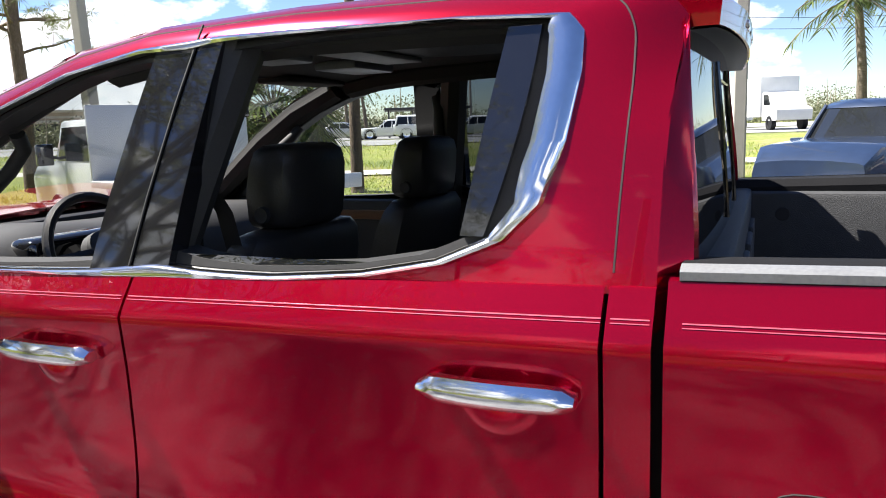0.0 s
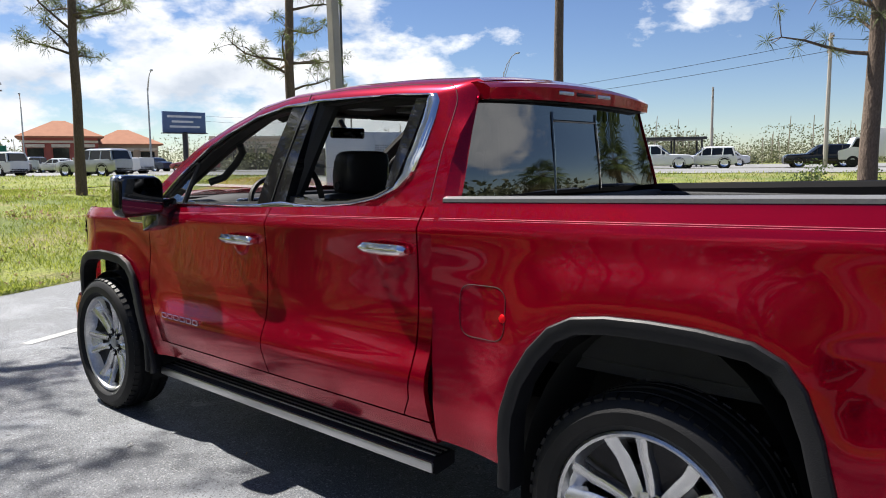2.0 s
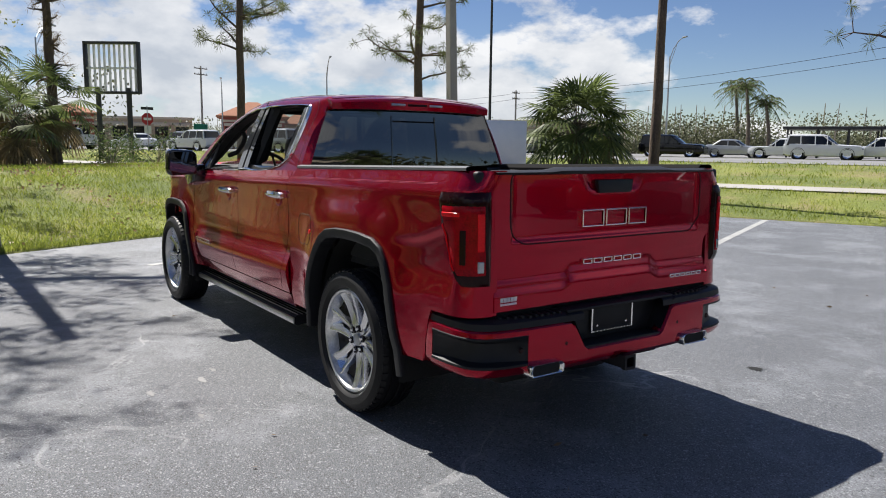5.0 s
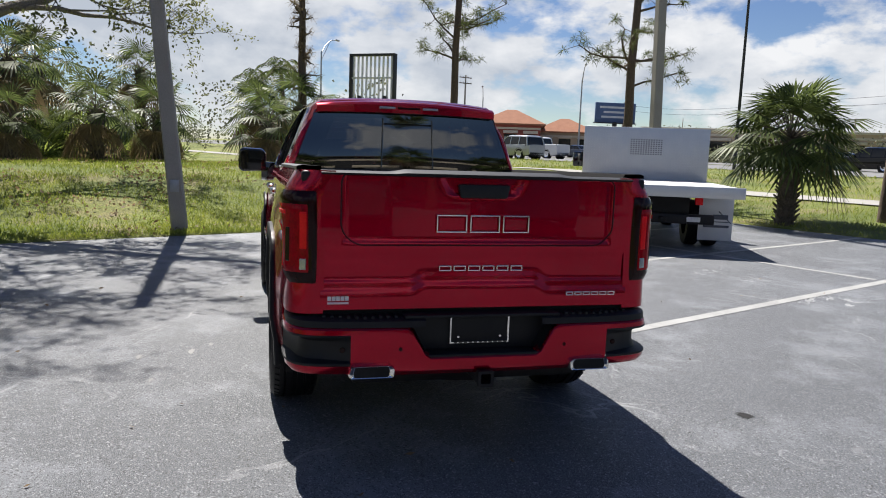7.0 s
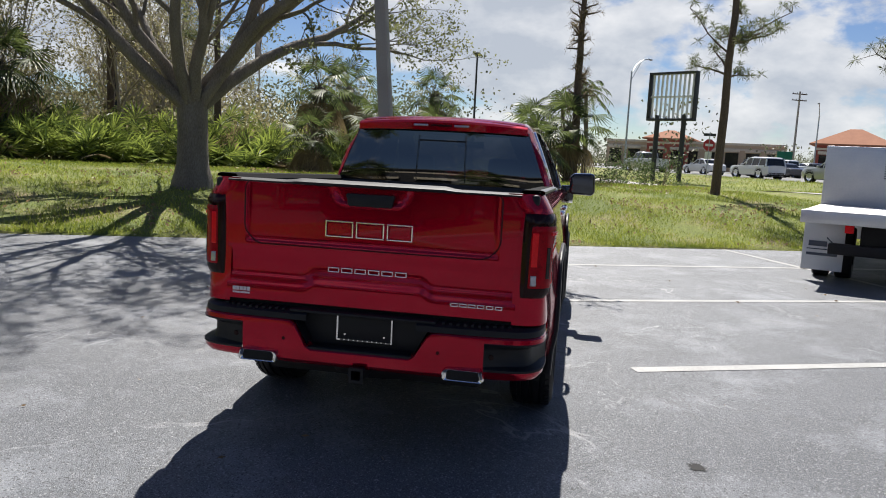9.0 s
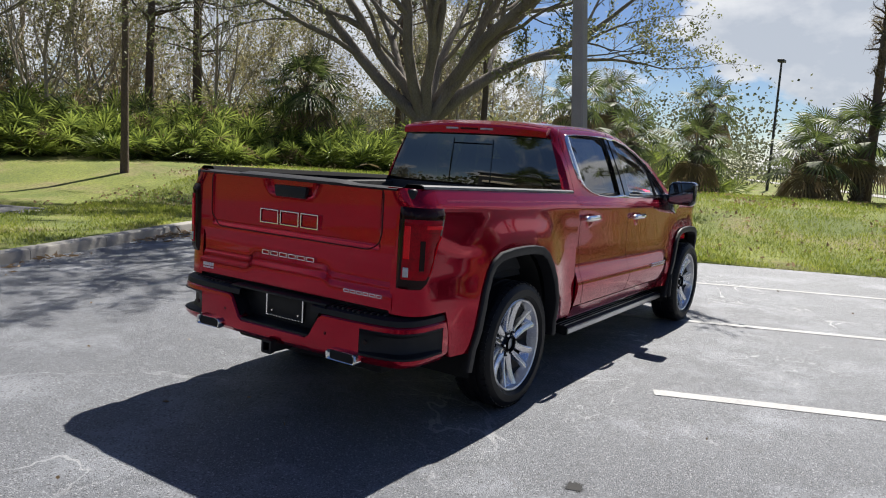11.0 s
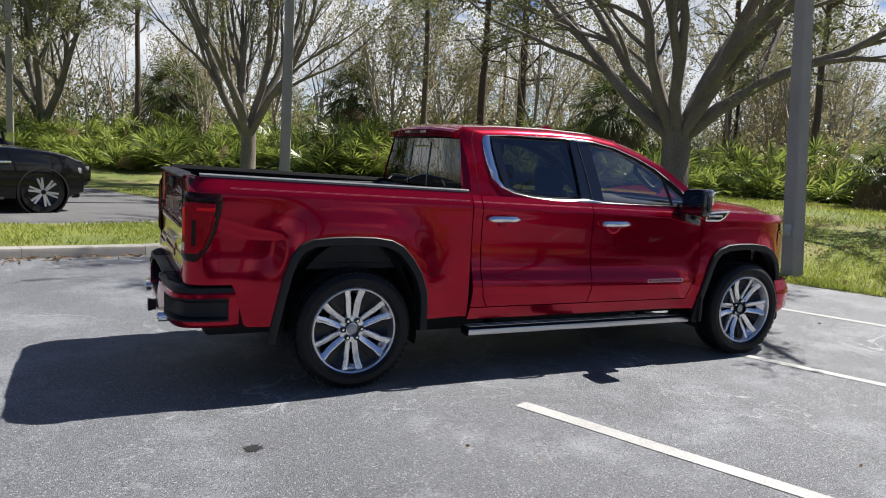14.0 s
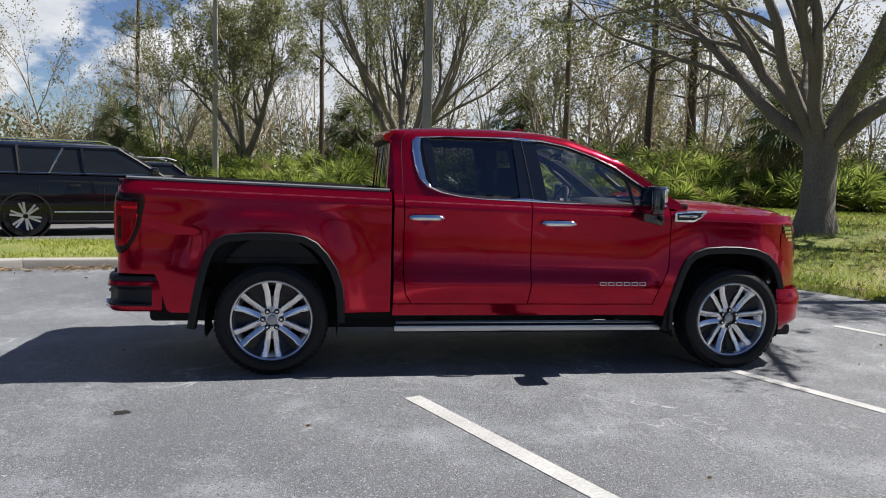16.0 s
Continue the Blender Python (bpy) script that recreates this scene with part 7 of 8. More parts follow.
# undergrowth that closes the view low down
und = Heap()
for i in range(11000):
    p, nrm = along(EDGE, rng.uniform(0.03, 0.34))
    if nrm.dot(p) < 0:
        nrm = -nrm
    c = p + nrm * (2.0 + rng.random() * 10)
    z = terrain(c.x, c.y) + rng.random() ** 1.2 * 3.3 * (0.7 + 0.7 * noise.noise((c.x * 0.3, c.y * 0.3, 4)))
    und.blade(Vector((c.x, c.y, z)), rand_dir(rng, 0.1), rng.uniform(0.12, 0.30), 0.10, 0.1, rng)
for i in range(34000):
    t = rng.random()
    p, nrm = along(EDGE, t)
    if nrm.dot(p) < 0:
        nrm = -nrm
    c = p + nrm * (5 + rng.random() * 24)
    z = terrain(c.x, c.y) + rng.random() ** 1.5 * 4.2 * (0.7 + 0.6 * noise.noise((c.x * 0.25, c.y * 0.25, 9)))
    und.blade(Vector((c.x, c.y, z)), rand_dir(rng, 0.2), rng.uniform(0.16, 0.36), 0.13, 0.1, rng)
tagged(und.put("undergrowth", WOOD_LEAF), "dense olive undergrowth inside the woods", "undergrowth", kind="stuff")


def bush(x, y, r, h, n, seed, label, material=BUSH_LEAF, size=0.10):
    g = random.Random(seed)
    t = thing("bush", label, "bush", pose(x, y, terrain(x, y)))
    hp, lv = Heap(), Heap()
    for i in range(max(8, n // 90)):
        d = rand_dir(g, 0.9)
        e = Vector((d.x * r * 0.8, d.y * r * 0.8, abs(d.z) * h * 0.8))
        hp.tube([Vector((0, 0, -0.05)), e * 0.5 + Vector((0, 0, 0.1)), e], [0.02, 0.014, 0.006], 4)
        for k in range(n // max(8, n // 90)):
            lv.blade(e * g.uniform(0.4, 1.1) + rand_dir(g) * 0.3 * r, rand_dir(g, 0.4), size * g.uniform(0.6, 1.3), size * 0.45, 0.15, g)
    hp.put("stems", TWIG, t)
    lv.put("foliage", material, t)


for i, (bx, by, br, bh, nn) in enumerate([(26.9, -2.8, 1.3, 1.7, 900), (26.4, -4.4, 1.2, 1.5, 900), (28.4, -3.9, 1.1, 1.5, 700), (3.0, -17.5, 0.9, 1.1, 900), (4.9, -18.2, 0.8, 1.1, 800), (23.5, -2.2, 0.8, 0.8, 500)]):
    bush(bx, by, br, bh, nn, 90 + i, "loose leafy bush on the verge")

# far tree line round the horizon
far, ftr = Heap(), Heap()
for i in range(430):
    v = rng.uniform(100, 170)
    u = rng.uniform(-260, 260)
    x, y = xy_of(u, v)
    hh = rng.uniform(2.5, 6.5)
    for k in range(430):
        far.blade(Vector((x + rng.gauss(0, 2.6), y + rng.gauss(0, 2.6), 0.3 + hh * rng.random() ** 1.2)), rand_dir(rng, 0.3), rng.uniform(0.16, 0.42), 0.25, 0.1, rng)
    ftr.tube([Vector((x, y, 0)), Vector((x + rng.uniform(-0.5, 0.5), y, hh + 1.5))], [0.16, 0.05], 4)
for i in range(70):
    u, v = rng.uniform(60, 220), rng.uniform(-60, 60)
    x, y = xy_of(u, v)
    hh = rng.uniform(3, 8)
    for k in range(380):
        far.blade(Vector((x + rng.gauss(0, 1.5), y + rng.gauss(0, 1.5), 0.3 + hh * rng.random() ** 1.5)), rand_dir(rng, 0.3), rng.uniform(0.2, 0.5), 0.3, 0.1, rng)
for i in range(120):
    x, y = -60 - rng.random() * 60, rng.uniform(-120, 120)
    hh = rng.uniform(4, 10)
    for k in range(40):
        far.blade(Vector((x + rng.gauss(0, 2.4), y + rng.gauss(0, 2.4), 0.6 + hh * rng.random() ** 0.8)), rand_dir(rng, 0.3), rng.uniform(1.2, 2.4), 1.2, 0.1, rng)
for i in range(150):
    x, y = rng.uniform(-45, 75), rng.uniform(46, 62)
    hh = rng.uniform(3.5, 6.0)
    for k in range(340):
        far.blade(Vector((x + rng.gauss(0, 2.6), y + rng.gauss(0, 2.6), 0.3 + hh * rng.random() ** 1.15)), rand_dir(rng, 0.3), rng.uniform(0.16, 0.42), 0.25, 0.1, rng)
    for k in range(3):
        ftr.tube([Vector((x + rng.gauss(0, 2), y, 0)), Vector((x + rng.gauss(0, 2.5), y, hh + 1.0))], [0.09, 0.03], 4)
for i in range(60):
    x, y = rng.uniform(50, 80), rng.uniform(10, 60)
    hh = rng.uniform(5, 8.5)
    for k in range(380):
        far.blade(Vector((x + rng.gauss(0, 2.6), y + rng.gauss(0, 2.6), 0.3 + hh * rng.random() ** 1.15)), rand_dir(rng, 0.3), rng.uniform(0.16, 0.42), 0.25, 0.1, rng)
for i in range(75):
    f = rng.random()
    x, y = 76 - 42 * f + rng.uniform(-6, 6), -44 - 46 * f + rng.uniform(-6, 6)
    hh = rng.choice([2.2, 3.0, 3.4, 4.2, 5.6])
    for k in range(520):
        q = Vector((rng.gauss(0, 0.45), rng.gauss(0, 0.45), 0))
        far.blade(Vector((x + q.x * hh * 0.8, y + q.y * hh * 0.8, 0.2 + hh * rng.random() ** 0.9 * (1 - 0.3 * min(q.length, 1.6)))), rand_dir(rng, 0.3), rng.uniform(0.2, 0.45), 0.22, 0.1, rng)
    ftr.tube([Vector((x, y, 0)), Vector((x + rng.uniform(-0.5, 0.5), y, hh + 0.8))], [0.12, 0.03], 4)
tagged(far.put("far_treeline", FAR_LEAF), "low dull green tree line in the distance", "trees", kind="stuff")
tagged(ftr.put("far_trunks", TWIG), "thin distant tree trunks", "trees", kind="stuff")

# grass blades and dry litter on the lawns
gr, lit = Heap(), Heap()


def sow(heap, count, u0, u1, v0, v1, lo, hi, w, power=1.0):
    for i in range(count):
        u = u0 + (u1 - u0) * rng.random() ** power
        x, y = xy_of(u, rng.uniform(v0, v1))
        if noise.noise((x * 0.7, y * 0.7, 5)) < rng.uniform(-0.5, 0.25):
            continue
        d = (Vector((0, 0, 1)) + rand_dir(rng) * 0.55).normalized()
        heap.blade(Vector((x, y, terrain(x, y) - 0.005)), d, rng.uniform(lo, hi), w, 0.15, rng)


sow(gr, 120000, LOT_U + 0.02, LOT_U + 16, -9, 15, 0.05, 0.14, 0.016, 1.6)
sow(gr, 40000, -14, LOT_U, -8.6, -5.7, 0.04, 0.10, 0.014)
sow(gr, 9000, -10, LOT_U + 2, -18, -14.4, 0.05, 0.13, 0.02)
sow(gr, 14000, -12, 12, 13.65, 18.5, 0.06, 0.16, 0.02)
sow(gr, 14000, -10, 45, 20.5, 33, 0.10, 0.26, 0.03)
tagged(gr.put("grass", GRASS_BLADE), "short yellow-green grass blades", "grass", kind="stuff")
for i in range(13000):
    u = LOT_U + 0.1 + 14 * rng.random() ** 1.3
    x, y = xy_of(u, rng.uniform(-10, 14))
    if noise.noise((x * 0.45, y * 0.45, 8)) < rng.uniform(-0.1, 0.5):
        continue
    lit.blade(Vector((x, y, terrain(x, y) + rng.uniform(0.02, 0.07))), rand_dir(rng, -0.2), rng.uniform(0.05, 0.13), 0.05, 0, rng)
for i in range(1500):
    u, dv = rng.uniform(-10, LOT_U - 0.4), abs(rng.gauss(0, 0.16))
    x, y = xy_of(u, LOT_V0 + 0.03 + dv)
    if noise.noise((u * 0.6, 0, 2)) < rng.uniform(-0.3, 0.4):
        continue
    lit.blade(Vector((x, y, 0.012)), Vector((rng.uniform(-1, 1), rng.uniform(-1, 1), 0.1)).normalized(), rng.uniform(0.05, 0.24), 0.03, 0, rng)
tagged(lit.put("leaf_litter", LITTER), "dry brown leaves strewn over grass and gutter", "leaf litter", kind="stuff")

# ---- other vehicles ----
CAR_SHAPES = {
    # belt height along the length, cabin: rear foot, rear top, front top, front foot (as shares of the length from the rear)
    "suv": dict(belt=[(0, 0.60), (0.04, 0.63), (0.6, 0.60), (0.72, 0.585), (0.97, 0.55), (1, 0.46)], cab=(0.015, 0.05, 0.52, 0.70), posts=(0.22, 0.40, 0.55)),
    "long_suv": dict(belt=[(0, 0.62), (0.03, 0.66), (0.6, 0.655), (0.745, 0.665), (0.86, 0.635), (0.94, 0.595), (0.98, 0.55), (1, 0.46)], cab=(0.015, 0.05, 0.585, 0.745), posts=(0.22, 0.43), sill=0.655, axles=(-0.262, 0.347)),
    "sedan": dict(belt=[(0, 0.60), (0.05, 0.68), (0.2, 0.68), (0.68, 0.64), (0.95, 0.55), (1, 0.44)], cab=(0.10, 0.26, 0.52, 0.70), posts=(0.40,)),
    "pickup": dict(belt=[(0, 0.66), (0.4, 0.66), (0.72, 0.66), (0.97, 0.62), (1, 0.50)], cab=(0.36, 0.38, 0.63, 0.74), posts=(0.52,)),
    "van": dict(belt=[(0, 0.50), (0.5, 0.50), (0.8, 0.48), (0.97, 0.38), (1, 0.30)], cab=(0.005, 0.02, 0.74, 0.90), posts=(0.55, 0.72)),
}


def car(name, label, category, x, y, heading, length, width, height, shape, paint, fine=False, group="", glass_sides=True):
    """A parked road vehicle: lofted body, glazed cabin, painted roof, wheels."""
    sh = CAR_SHAPES[shape]
    z0 = max(terrain(x, y), -0.03) + (0.03 if terrain(x, y) < 0 else 0.0)
    t = thing(name, label, category, pose(x, y, z0, 0, 0, heading), group)
    w = width / 2
    rows = []
    n = 30 if fine else 18
    for i in range(n + 1):
        s = i / n
        xx = (s - 0.5) * length
        b = curve_at(sh["belt"], s) * height
        end = min(s, 1 - s)
        k = 1 - 0.16 * (1 - smooth01(end / 0.10))
        low = 0.24 + 0.12 * (1 - smooth01(end / 0.07))
        half = [(0.82 * w * k, low), (0.96 * w * k, low + 0.06), (w * k, low + 0.30), (0.985 * w * k, b - 0.16), (0.95 * w * k, b - 0.03), (0.86 * w * k, b), (0.4 * w * k, b + 0.03), (0, b + 0.035)]
        rows.append([(xx, yy, zz) for yy, zz in half] + [(xx, -yy, zz) for yy, zz in reversed(half[:-1])])
    bm = loft(rows, True, True)
    bmesh.ops.recalc_face_normals(bm, faces=bm.faces)
    body = part("body", bm, paint, t, smooth=40)
    r0, r1, f1, f0 = [(c - 0.5) * length for c in sh["cab"]]
    zb, zt = sh.get("sill", 0.56) * height, height - 0.05

    def ring(s, inset=0.0):
        xa, xb = r0 + (r1 - r0) * s + inset, f0 + (f1 - f0) * s - inset
        ww = w * (0.93 - 0.17 * s) - inset
        z = zb + (zt - zb) * s
        c = 0.12
        return [(xa, -ww + c, z), (xa + c, -ww, z), (xb - 2 * c, -ww, z), (xb, -ww + 3 * c, z), (xb, ww - 3 * c, z), (xb - 2 * c, ww, z), (xa + c, ww, z), (xa, ww - c, z)]

    bm = loft([ring(s) for s in (0, 0.3, 0.6, 0.88)], True, True)
    bmesh.ops.recalc_face_normals(bm, faces=bm.faces)
    part("cabin_glass", bm, CAR_GLASS if glass_sides else paint, t, smooth=25)
    rr = [ring(0.86, -0.012), ring(0.93, -0.010), ring(0.985, 0.04), ring(1.0, 0.14)]
    bm = loft([[(a, b, c + (0.03 if i == 3 else 0)) for a, b, c in r] for i, r in enumerate(rr)], True, True)
    bmesh.ops.recalc_face_normals(bm, faces=bm.faces)
    part("roof", bm, paint, t, smooth=40)
    for s_ in (1, -1):
        for p in (sh["posts"] if glass_sides else ()):
            xx = (p - 0.5) * length
            part("pillar", tube([(xx + 0.02, s_ * (w * 0.93 + 0.004), zb), (xx - 0.02, s_ * (w * 0.785 + 0.006), zt - 0.05)], 0.035, 6), BLACK_GLOSS if fine else paint, t)
        part("front_pillar", tube([(f0 - 0.16, s_ * w * 0.925, zb), (f1 - 0.16, s_ * w * 0.785, zt - 0.06)], 0.025 if fine else 0.035, 6), BLACK_TRIM if fine else paint, t)
        part("rear_pillar", tube([(r0 + 0.08, s_ * w * 0.92, zb), (r1 + 0.08, s_ * w * 0.785, zt - 0.06)], 0.06, 6), paint, t)
        part("side_mirror", boxed((f0 - 0.45, s_ * (w + 0.06) - 0.10, zb + 0.04), (f0 - 0.30, s_ * (w + 0.06) + 0.10, zb + 0.20), 0.03), paint if not fine else BLACK_GLOSS, t)
        part("headlight", boxed((length / 2 - 0.32, s_ * w * 0.72 - 0.14, 0.40 * height), (length / 2 - 0.05, s_ * w * 0.72 + 0.12, 0.47 * height), 0.03), LENS_CLEAR, t)
        part("tail_lamp", boxed((-length / 2 + 0.005, s_ * w * 0.74 - 0.08, 0.42 * height), (-length / 2 + 0.16, s_ * w * 0.74 + 0.08, 0.56 * height), 0.03), LENS_RED, t)
        for xw in [k * length for k in sh.get("axles", (-0.305, 0.300))]:
            r = 0.425 if fine else 0.385 if shape in ("suv", "pickup") else 0.33
            rim = r * (0.71 if fine else 0.68)
            wy = s_ * (w - 0.12)
            part("wheel_well", lathe([(0, s_ * (w - 0.25)), (r * 1.17, s_ * (w - 0.25)), (r * 1.17, s_ * (w + 0.008)), (r * 1.10, s_ * (w + 0.010))], 28), UNDER, t).location = (xw, 0, r)
            tyre = part("tyre", lathe([(rim, wy - 0.11), (r * 0.97, wy - 0.115), (r, wy - 0.09), (r, wy + 0.09), (r * 0.97, wy + 0.118), (rim, wy + 0.118)], 28), RUBBER, t)
            tyre.location = (xw, 0, r)
            part("rim", lathe([(0, wy + s_ * 0.10), (rim * 0.25, wy + s_ * 0.10), (rim * 0.3, wy + s_ * 0.075), (rim * 0.85, wy + s_ * 0.09), (rim, wy + s_ * 0.116)], 28), ALLOY if not fine else ALLOY_DARK, tyre)
            if fine:
                for k in range(12):
                    a = radians(30 * k + (7 if k % 2 else -7))
                    part("spoke", tube([(0.05 * math.cos(a), wy + s_ * 0.105, 0.05 * math.sin(a)), (rim * 0.97 * math.cos(a), wy + s_ * 0.115, rim * 0.97 * math.sin(a))], 0.030, 4), SILVER_PAINT, tyre)
        if fine:
            part("sill_strip", boxed((-0.17 * length, s_ * w - 0.012, 0.50), (0.20 * length, s_ * w + 0.012, 0.53), 0.004), CHROME, t)
            part("running_board", boxed((-0.19 * length, s_ * (w - 0.06) - 0.08, 0.27), (0.22 * length, s_ * (w - 0.06) + 0.08, 0.33), 0.02), BLACK_TRIM, t)
            part("window_trim", tube([(r0 + 0.25, s_ * (w * 0.93 + 0.012), zb + 0.03), (f0 - 0.35, s_ * (w * 0.93 + 0.012), zb + 0.03)], 0.0075, 5), CHROME, t)
            part("quarter_trim", tube([(r0 + 1.72, s_ * (w * 0.93 + 0.012), zb + 0.03), (r1 + 1.80, s_ * (w * 0.785 + 0.012), zt - 0.08)], 0.022, 5), CHROME, t)
            part("roof_rail", tube([(r1 + 0.3, s_ * w * 0.70, zt + 0.05), (r1 + 0.6, s_ * w * 0.70, zt + 0.10), (f1 - 0.5, s_ * w * 0.70, zt + 0.10), (f1 - 0.3, s_ * w * 0.70, zt + 0.04)], 0.016, 6), CHROME, t)
            for xh in (-0.10 * length, 0.09 * length):
                part("handle", boxed((xh - 0.11, s_ * (w + 0.0) - 0.02, 0.53 * height), (xh + 0.11, s_ * (w + 0.0) + 0.035, 0.555 * height), 0.012), BLACK_GLOSS, t)
            part("fender_vent", boxed((0.19 * length, s_ * (w * 0.99) - 0.02, 0.50 * height), (0.245 * length, s_ * (w * 0.99) + 0.02, 0.525 * height), 0.008), CHROME, t)
            for xg in (-0.215, 0.0, 0.185):
                part("door_gap", tube([(xg * length, s_ * (w * 1.0005), 0.42), (xg * length, s_ * (w * 0.995), 0.52 * height), (xg * length - 0.02, s_ * (w * 0.95), 0.575 * height)], 0.004, 4), UNDER, t)
    part("bumper", boxed((length / 2 - 0.22, -w * 0.72, 0.28), (length / 2 - 0.02, w * 0.72, 0.36 * height), 0.05), BLACK_TRIM, t)
    part("bumper", boxed((-length / 2 + 0.0, -w * 0.78, 0.28), (-length / 2 + 0.2, w * 0.78, 0.33 * height), 0.05), BLACK_TRIM, t)
    if shape == "pickup":
        part("cargo_bed", boxed((-length / 2 + 0.10, -w * 0.78, 0.60 * height), (r0 - 0.08, w * 0.78, 0.67 * height)), UNDER, t)
    return t


ROAD_YAW = math.degrees(math.atan2(UD.y, UD.x))
car("suv", "black full-size SUV with chrome trim on the driveway", "suv", -4.71, 11.40, ROAD_YAW, 5.72, 2.06, 1.98, "long_suv", BLACK_PAINT, True).location.z = 0.06
racked = car("suv", "black SUV with a silver roof rack behind another one", "suv", -4.07, 16.22, ROAD_YAW, 4.7, 1.9, 1.70, "suv", BLACK_PAINT, False)
racked.location.z = 0.06
for y in (-0.60, 0.60):
    part("roof_rail", tube([(-1.7, y, 1.70), (-1.6, y, 1.775), (-0.2, y, 1.785), (0.05, y, 1.72)], 0.018, 6), SILVER_PAINT, racked, "silver roof rail")
for x in (-1.45, -0.85, -0.25):
    part("rack_bar", tube([(x, -0.62, 1.79), (x, 0.0, 1.81), (x, 0.62, 1.79)], 0.022, 6), SILVER_PAINT, racked, "silver roof rack bar")
# vehicles standing behind the camera, seen in the red truck's rear glass
car("pickup_truck", "black pickup parked across the lot", "pickup truck", -15.0, 3.0, 10, 5.7, 2.0, 1.9, "pickup", BLACK_PAINT, False)
car("suv", "dark grey SUV parked across the lot", "suv", -15.5, -1.2, 10, 4.9, 1.95, 1.8, "suv", GREY_PAINT, False)
car("pickup_truck", "navy pickup parked across the lot", "pickup truck", -15.8, -5.6, 10, 5.7, 2.0, 1.9, "pickup", BLUE_PAINT, False)
car("pickup_truck", "dark navy pickup with a white window sticker", "pickup truck", -1.1, -12.6, 62, 5.7, 2.0, 1.9, "pickup", BLUE_PAINT, False)

CARS = [
    ("suv", "white SUV waiting on the road", 56.9, -14.7, 0, 4.7, 1.7, "suv", WHITE_PAINT),
    ("pickup_truck", "white pickup in the far lot", 78.5, -22.5, 10, 5.6, 1.85, "pickup", WHITE_PAINT),
    ("sedan", "white sedan in the far lot", 77.2, -26.4, 0, 4.6, 1.45, "sedan", WHITE_PAINT),
    ("pickup_truck", "silver pickup in the far lot", 76.2, -29.6, 180, 5.4, 1.8, "pickup", SILVER_PAINT),
    ("suv", "dark grey SUV in the far lot", 80.5, -24.6, 90, 4.6, 1.65, "suv", GREY_PAINT),
    ("suv", "black SUV passing on the road", 34.0, -45.0, 180, 5.0, 1.75, "suv", BLACK_PAINT),
    ("sedan", "pale silver sedan across the road", 31.1, -48.9, 180, 4.6, 1.45, "sedan", SILVER_PAINT),
    ("suv", "white hatchback across the road", 28.0, -49.8, 0, 4.3, 1.55, "suv", WHITE_PAINT),
    ("suv", "white three-row SUV across the road", 23.9, -48.4, 180, 5.0, 1.78, "suv", WHITE_PAINT),
    ("suv", "white hatchback parked beyond another car", 21.2, -50.4, 0, 4.3, 1.6, "suv", WHITE_PAINT),
    ("sedan", "white sedan far across the road", 26.0, -66.1, 0, 4.6, 1.45, "sedan", WHITE_PAINT),
    ("pickup_truck", "white pickup on the main road", 55.9, -22.9, 0, 5.6, 1.85, "pickup", WHITE_PAINT),
    ("sedan", "dark red sedan on the main road", 64.0, -34.0, 0, 4.6, 1.45, "sedan", DARKRED_PAINT),
    ("suv", "dark red SUV in the far lot", 69.7, -37.5, 0, 4.6, 1.65, "suv", DARKRED_PAINT),
    ("sedan", "navy sedan in the far lot", 71.0, -33.0, 0, 4.6, 1.45, "sedan", BLUE_PAINT),
    ("suv", "black SUV across the road", 14.6, -54.5, 0, 4.7, 1.65, "suv", BLACK_PAINT),
    ("sedan", "black sedan across the road", 46.0, -44.5, 0, 4.6, 1.45, "sedan", BLACK_PAINT),
    ("suv", "black SUV on the main road", 38.0, -40.0, 0, 4.8, 1.75, "suv", BLACK_PAINT),
    ("sedan", "grey sedan across the road", 50.0, -46.0, 0, 4.6, 1.45, "sedan", GREY_PAINT),
    ("sedan", "white sedan by the plaza", 66.5, -12.2, 0, 4.6, 1.45, "sedan", WHITE_PAINT),
    ("suv", "dark green SUV by the plaza", 69.5, -17.0, 0, 4.7, 1.7, "suv", GREY_PAINT),
    ("pickup_truck", "tan pickup by the plaza", 66.0, -7.0, 0, 5.5, 1.8, "pickup", SILVER_PAINT),
    ("suv", "silver SUV on the main road", 47.6, -17.6, 0, 4.8, 1.75, "suv", SILVER_PAINT),
    ("sedan", "dark sedan in the far lot", 73.0, -20.5, 0, 4.6, 1.45, "sedan", GREY_PAINT),
    ("sedan", "white sedan in the far lot", 84.0, -29.0, 0, 4.6, 1.45, "sedan", WHITE_PAINT),
]
for nm, lb, cx, cy, yaw, ln, ht, shp, pnt in CARS:
    car(nm, lb, "pickup truck" if shp == "pickup" else shp, cx, cy, ROAD_YAW + yaw, ln, 1.85, ht, shp, pnt, False, "cars along the road")


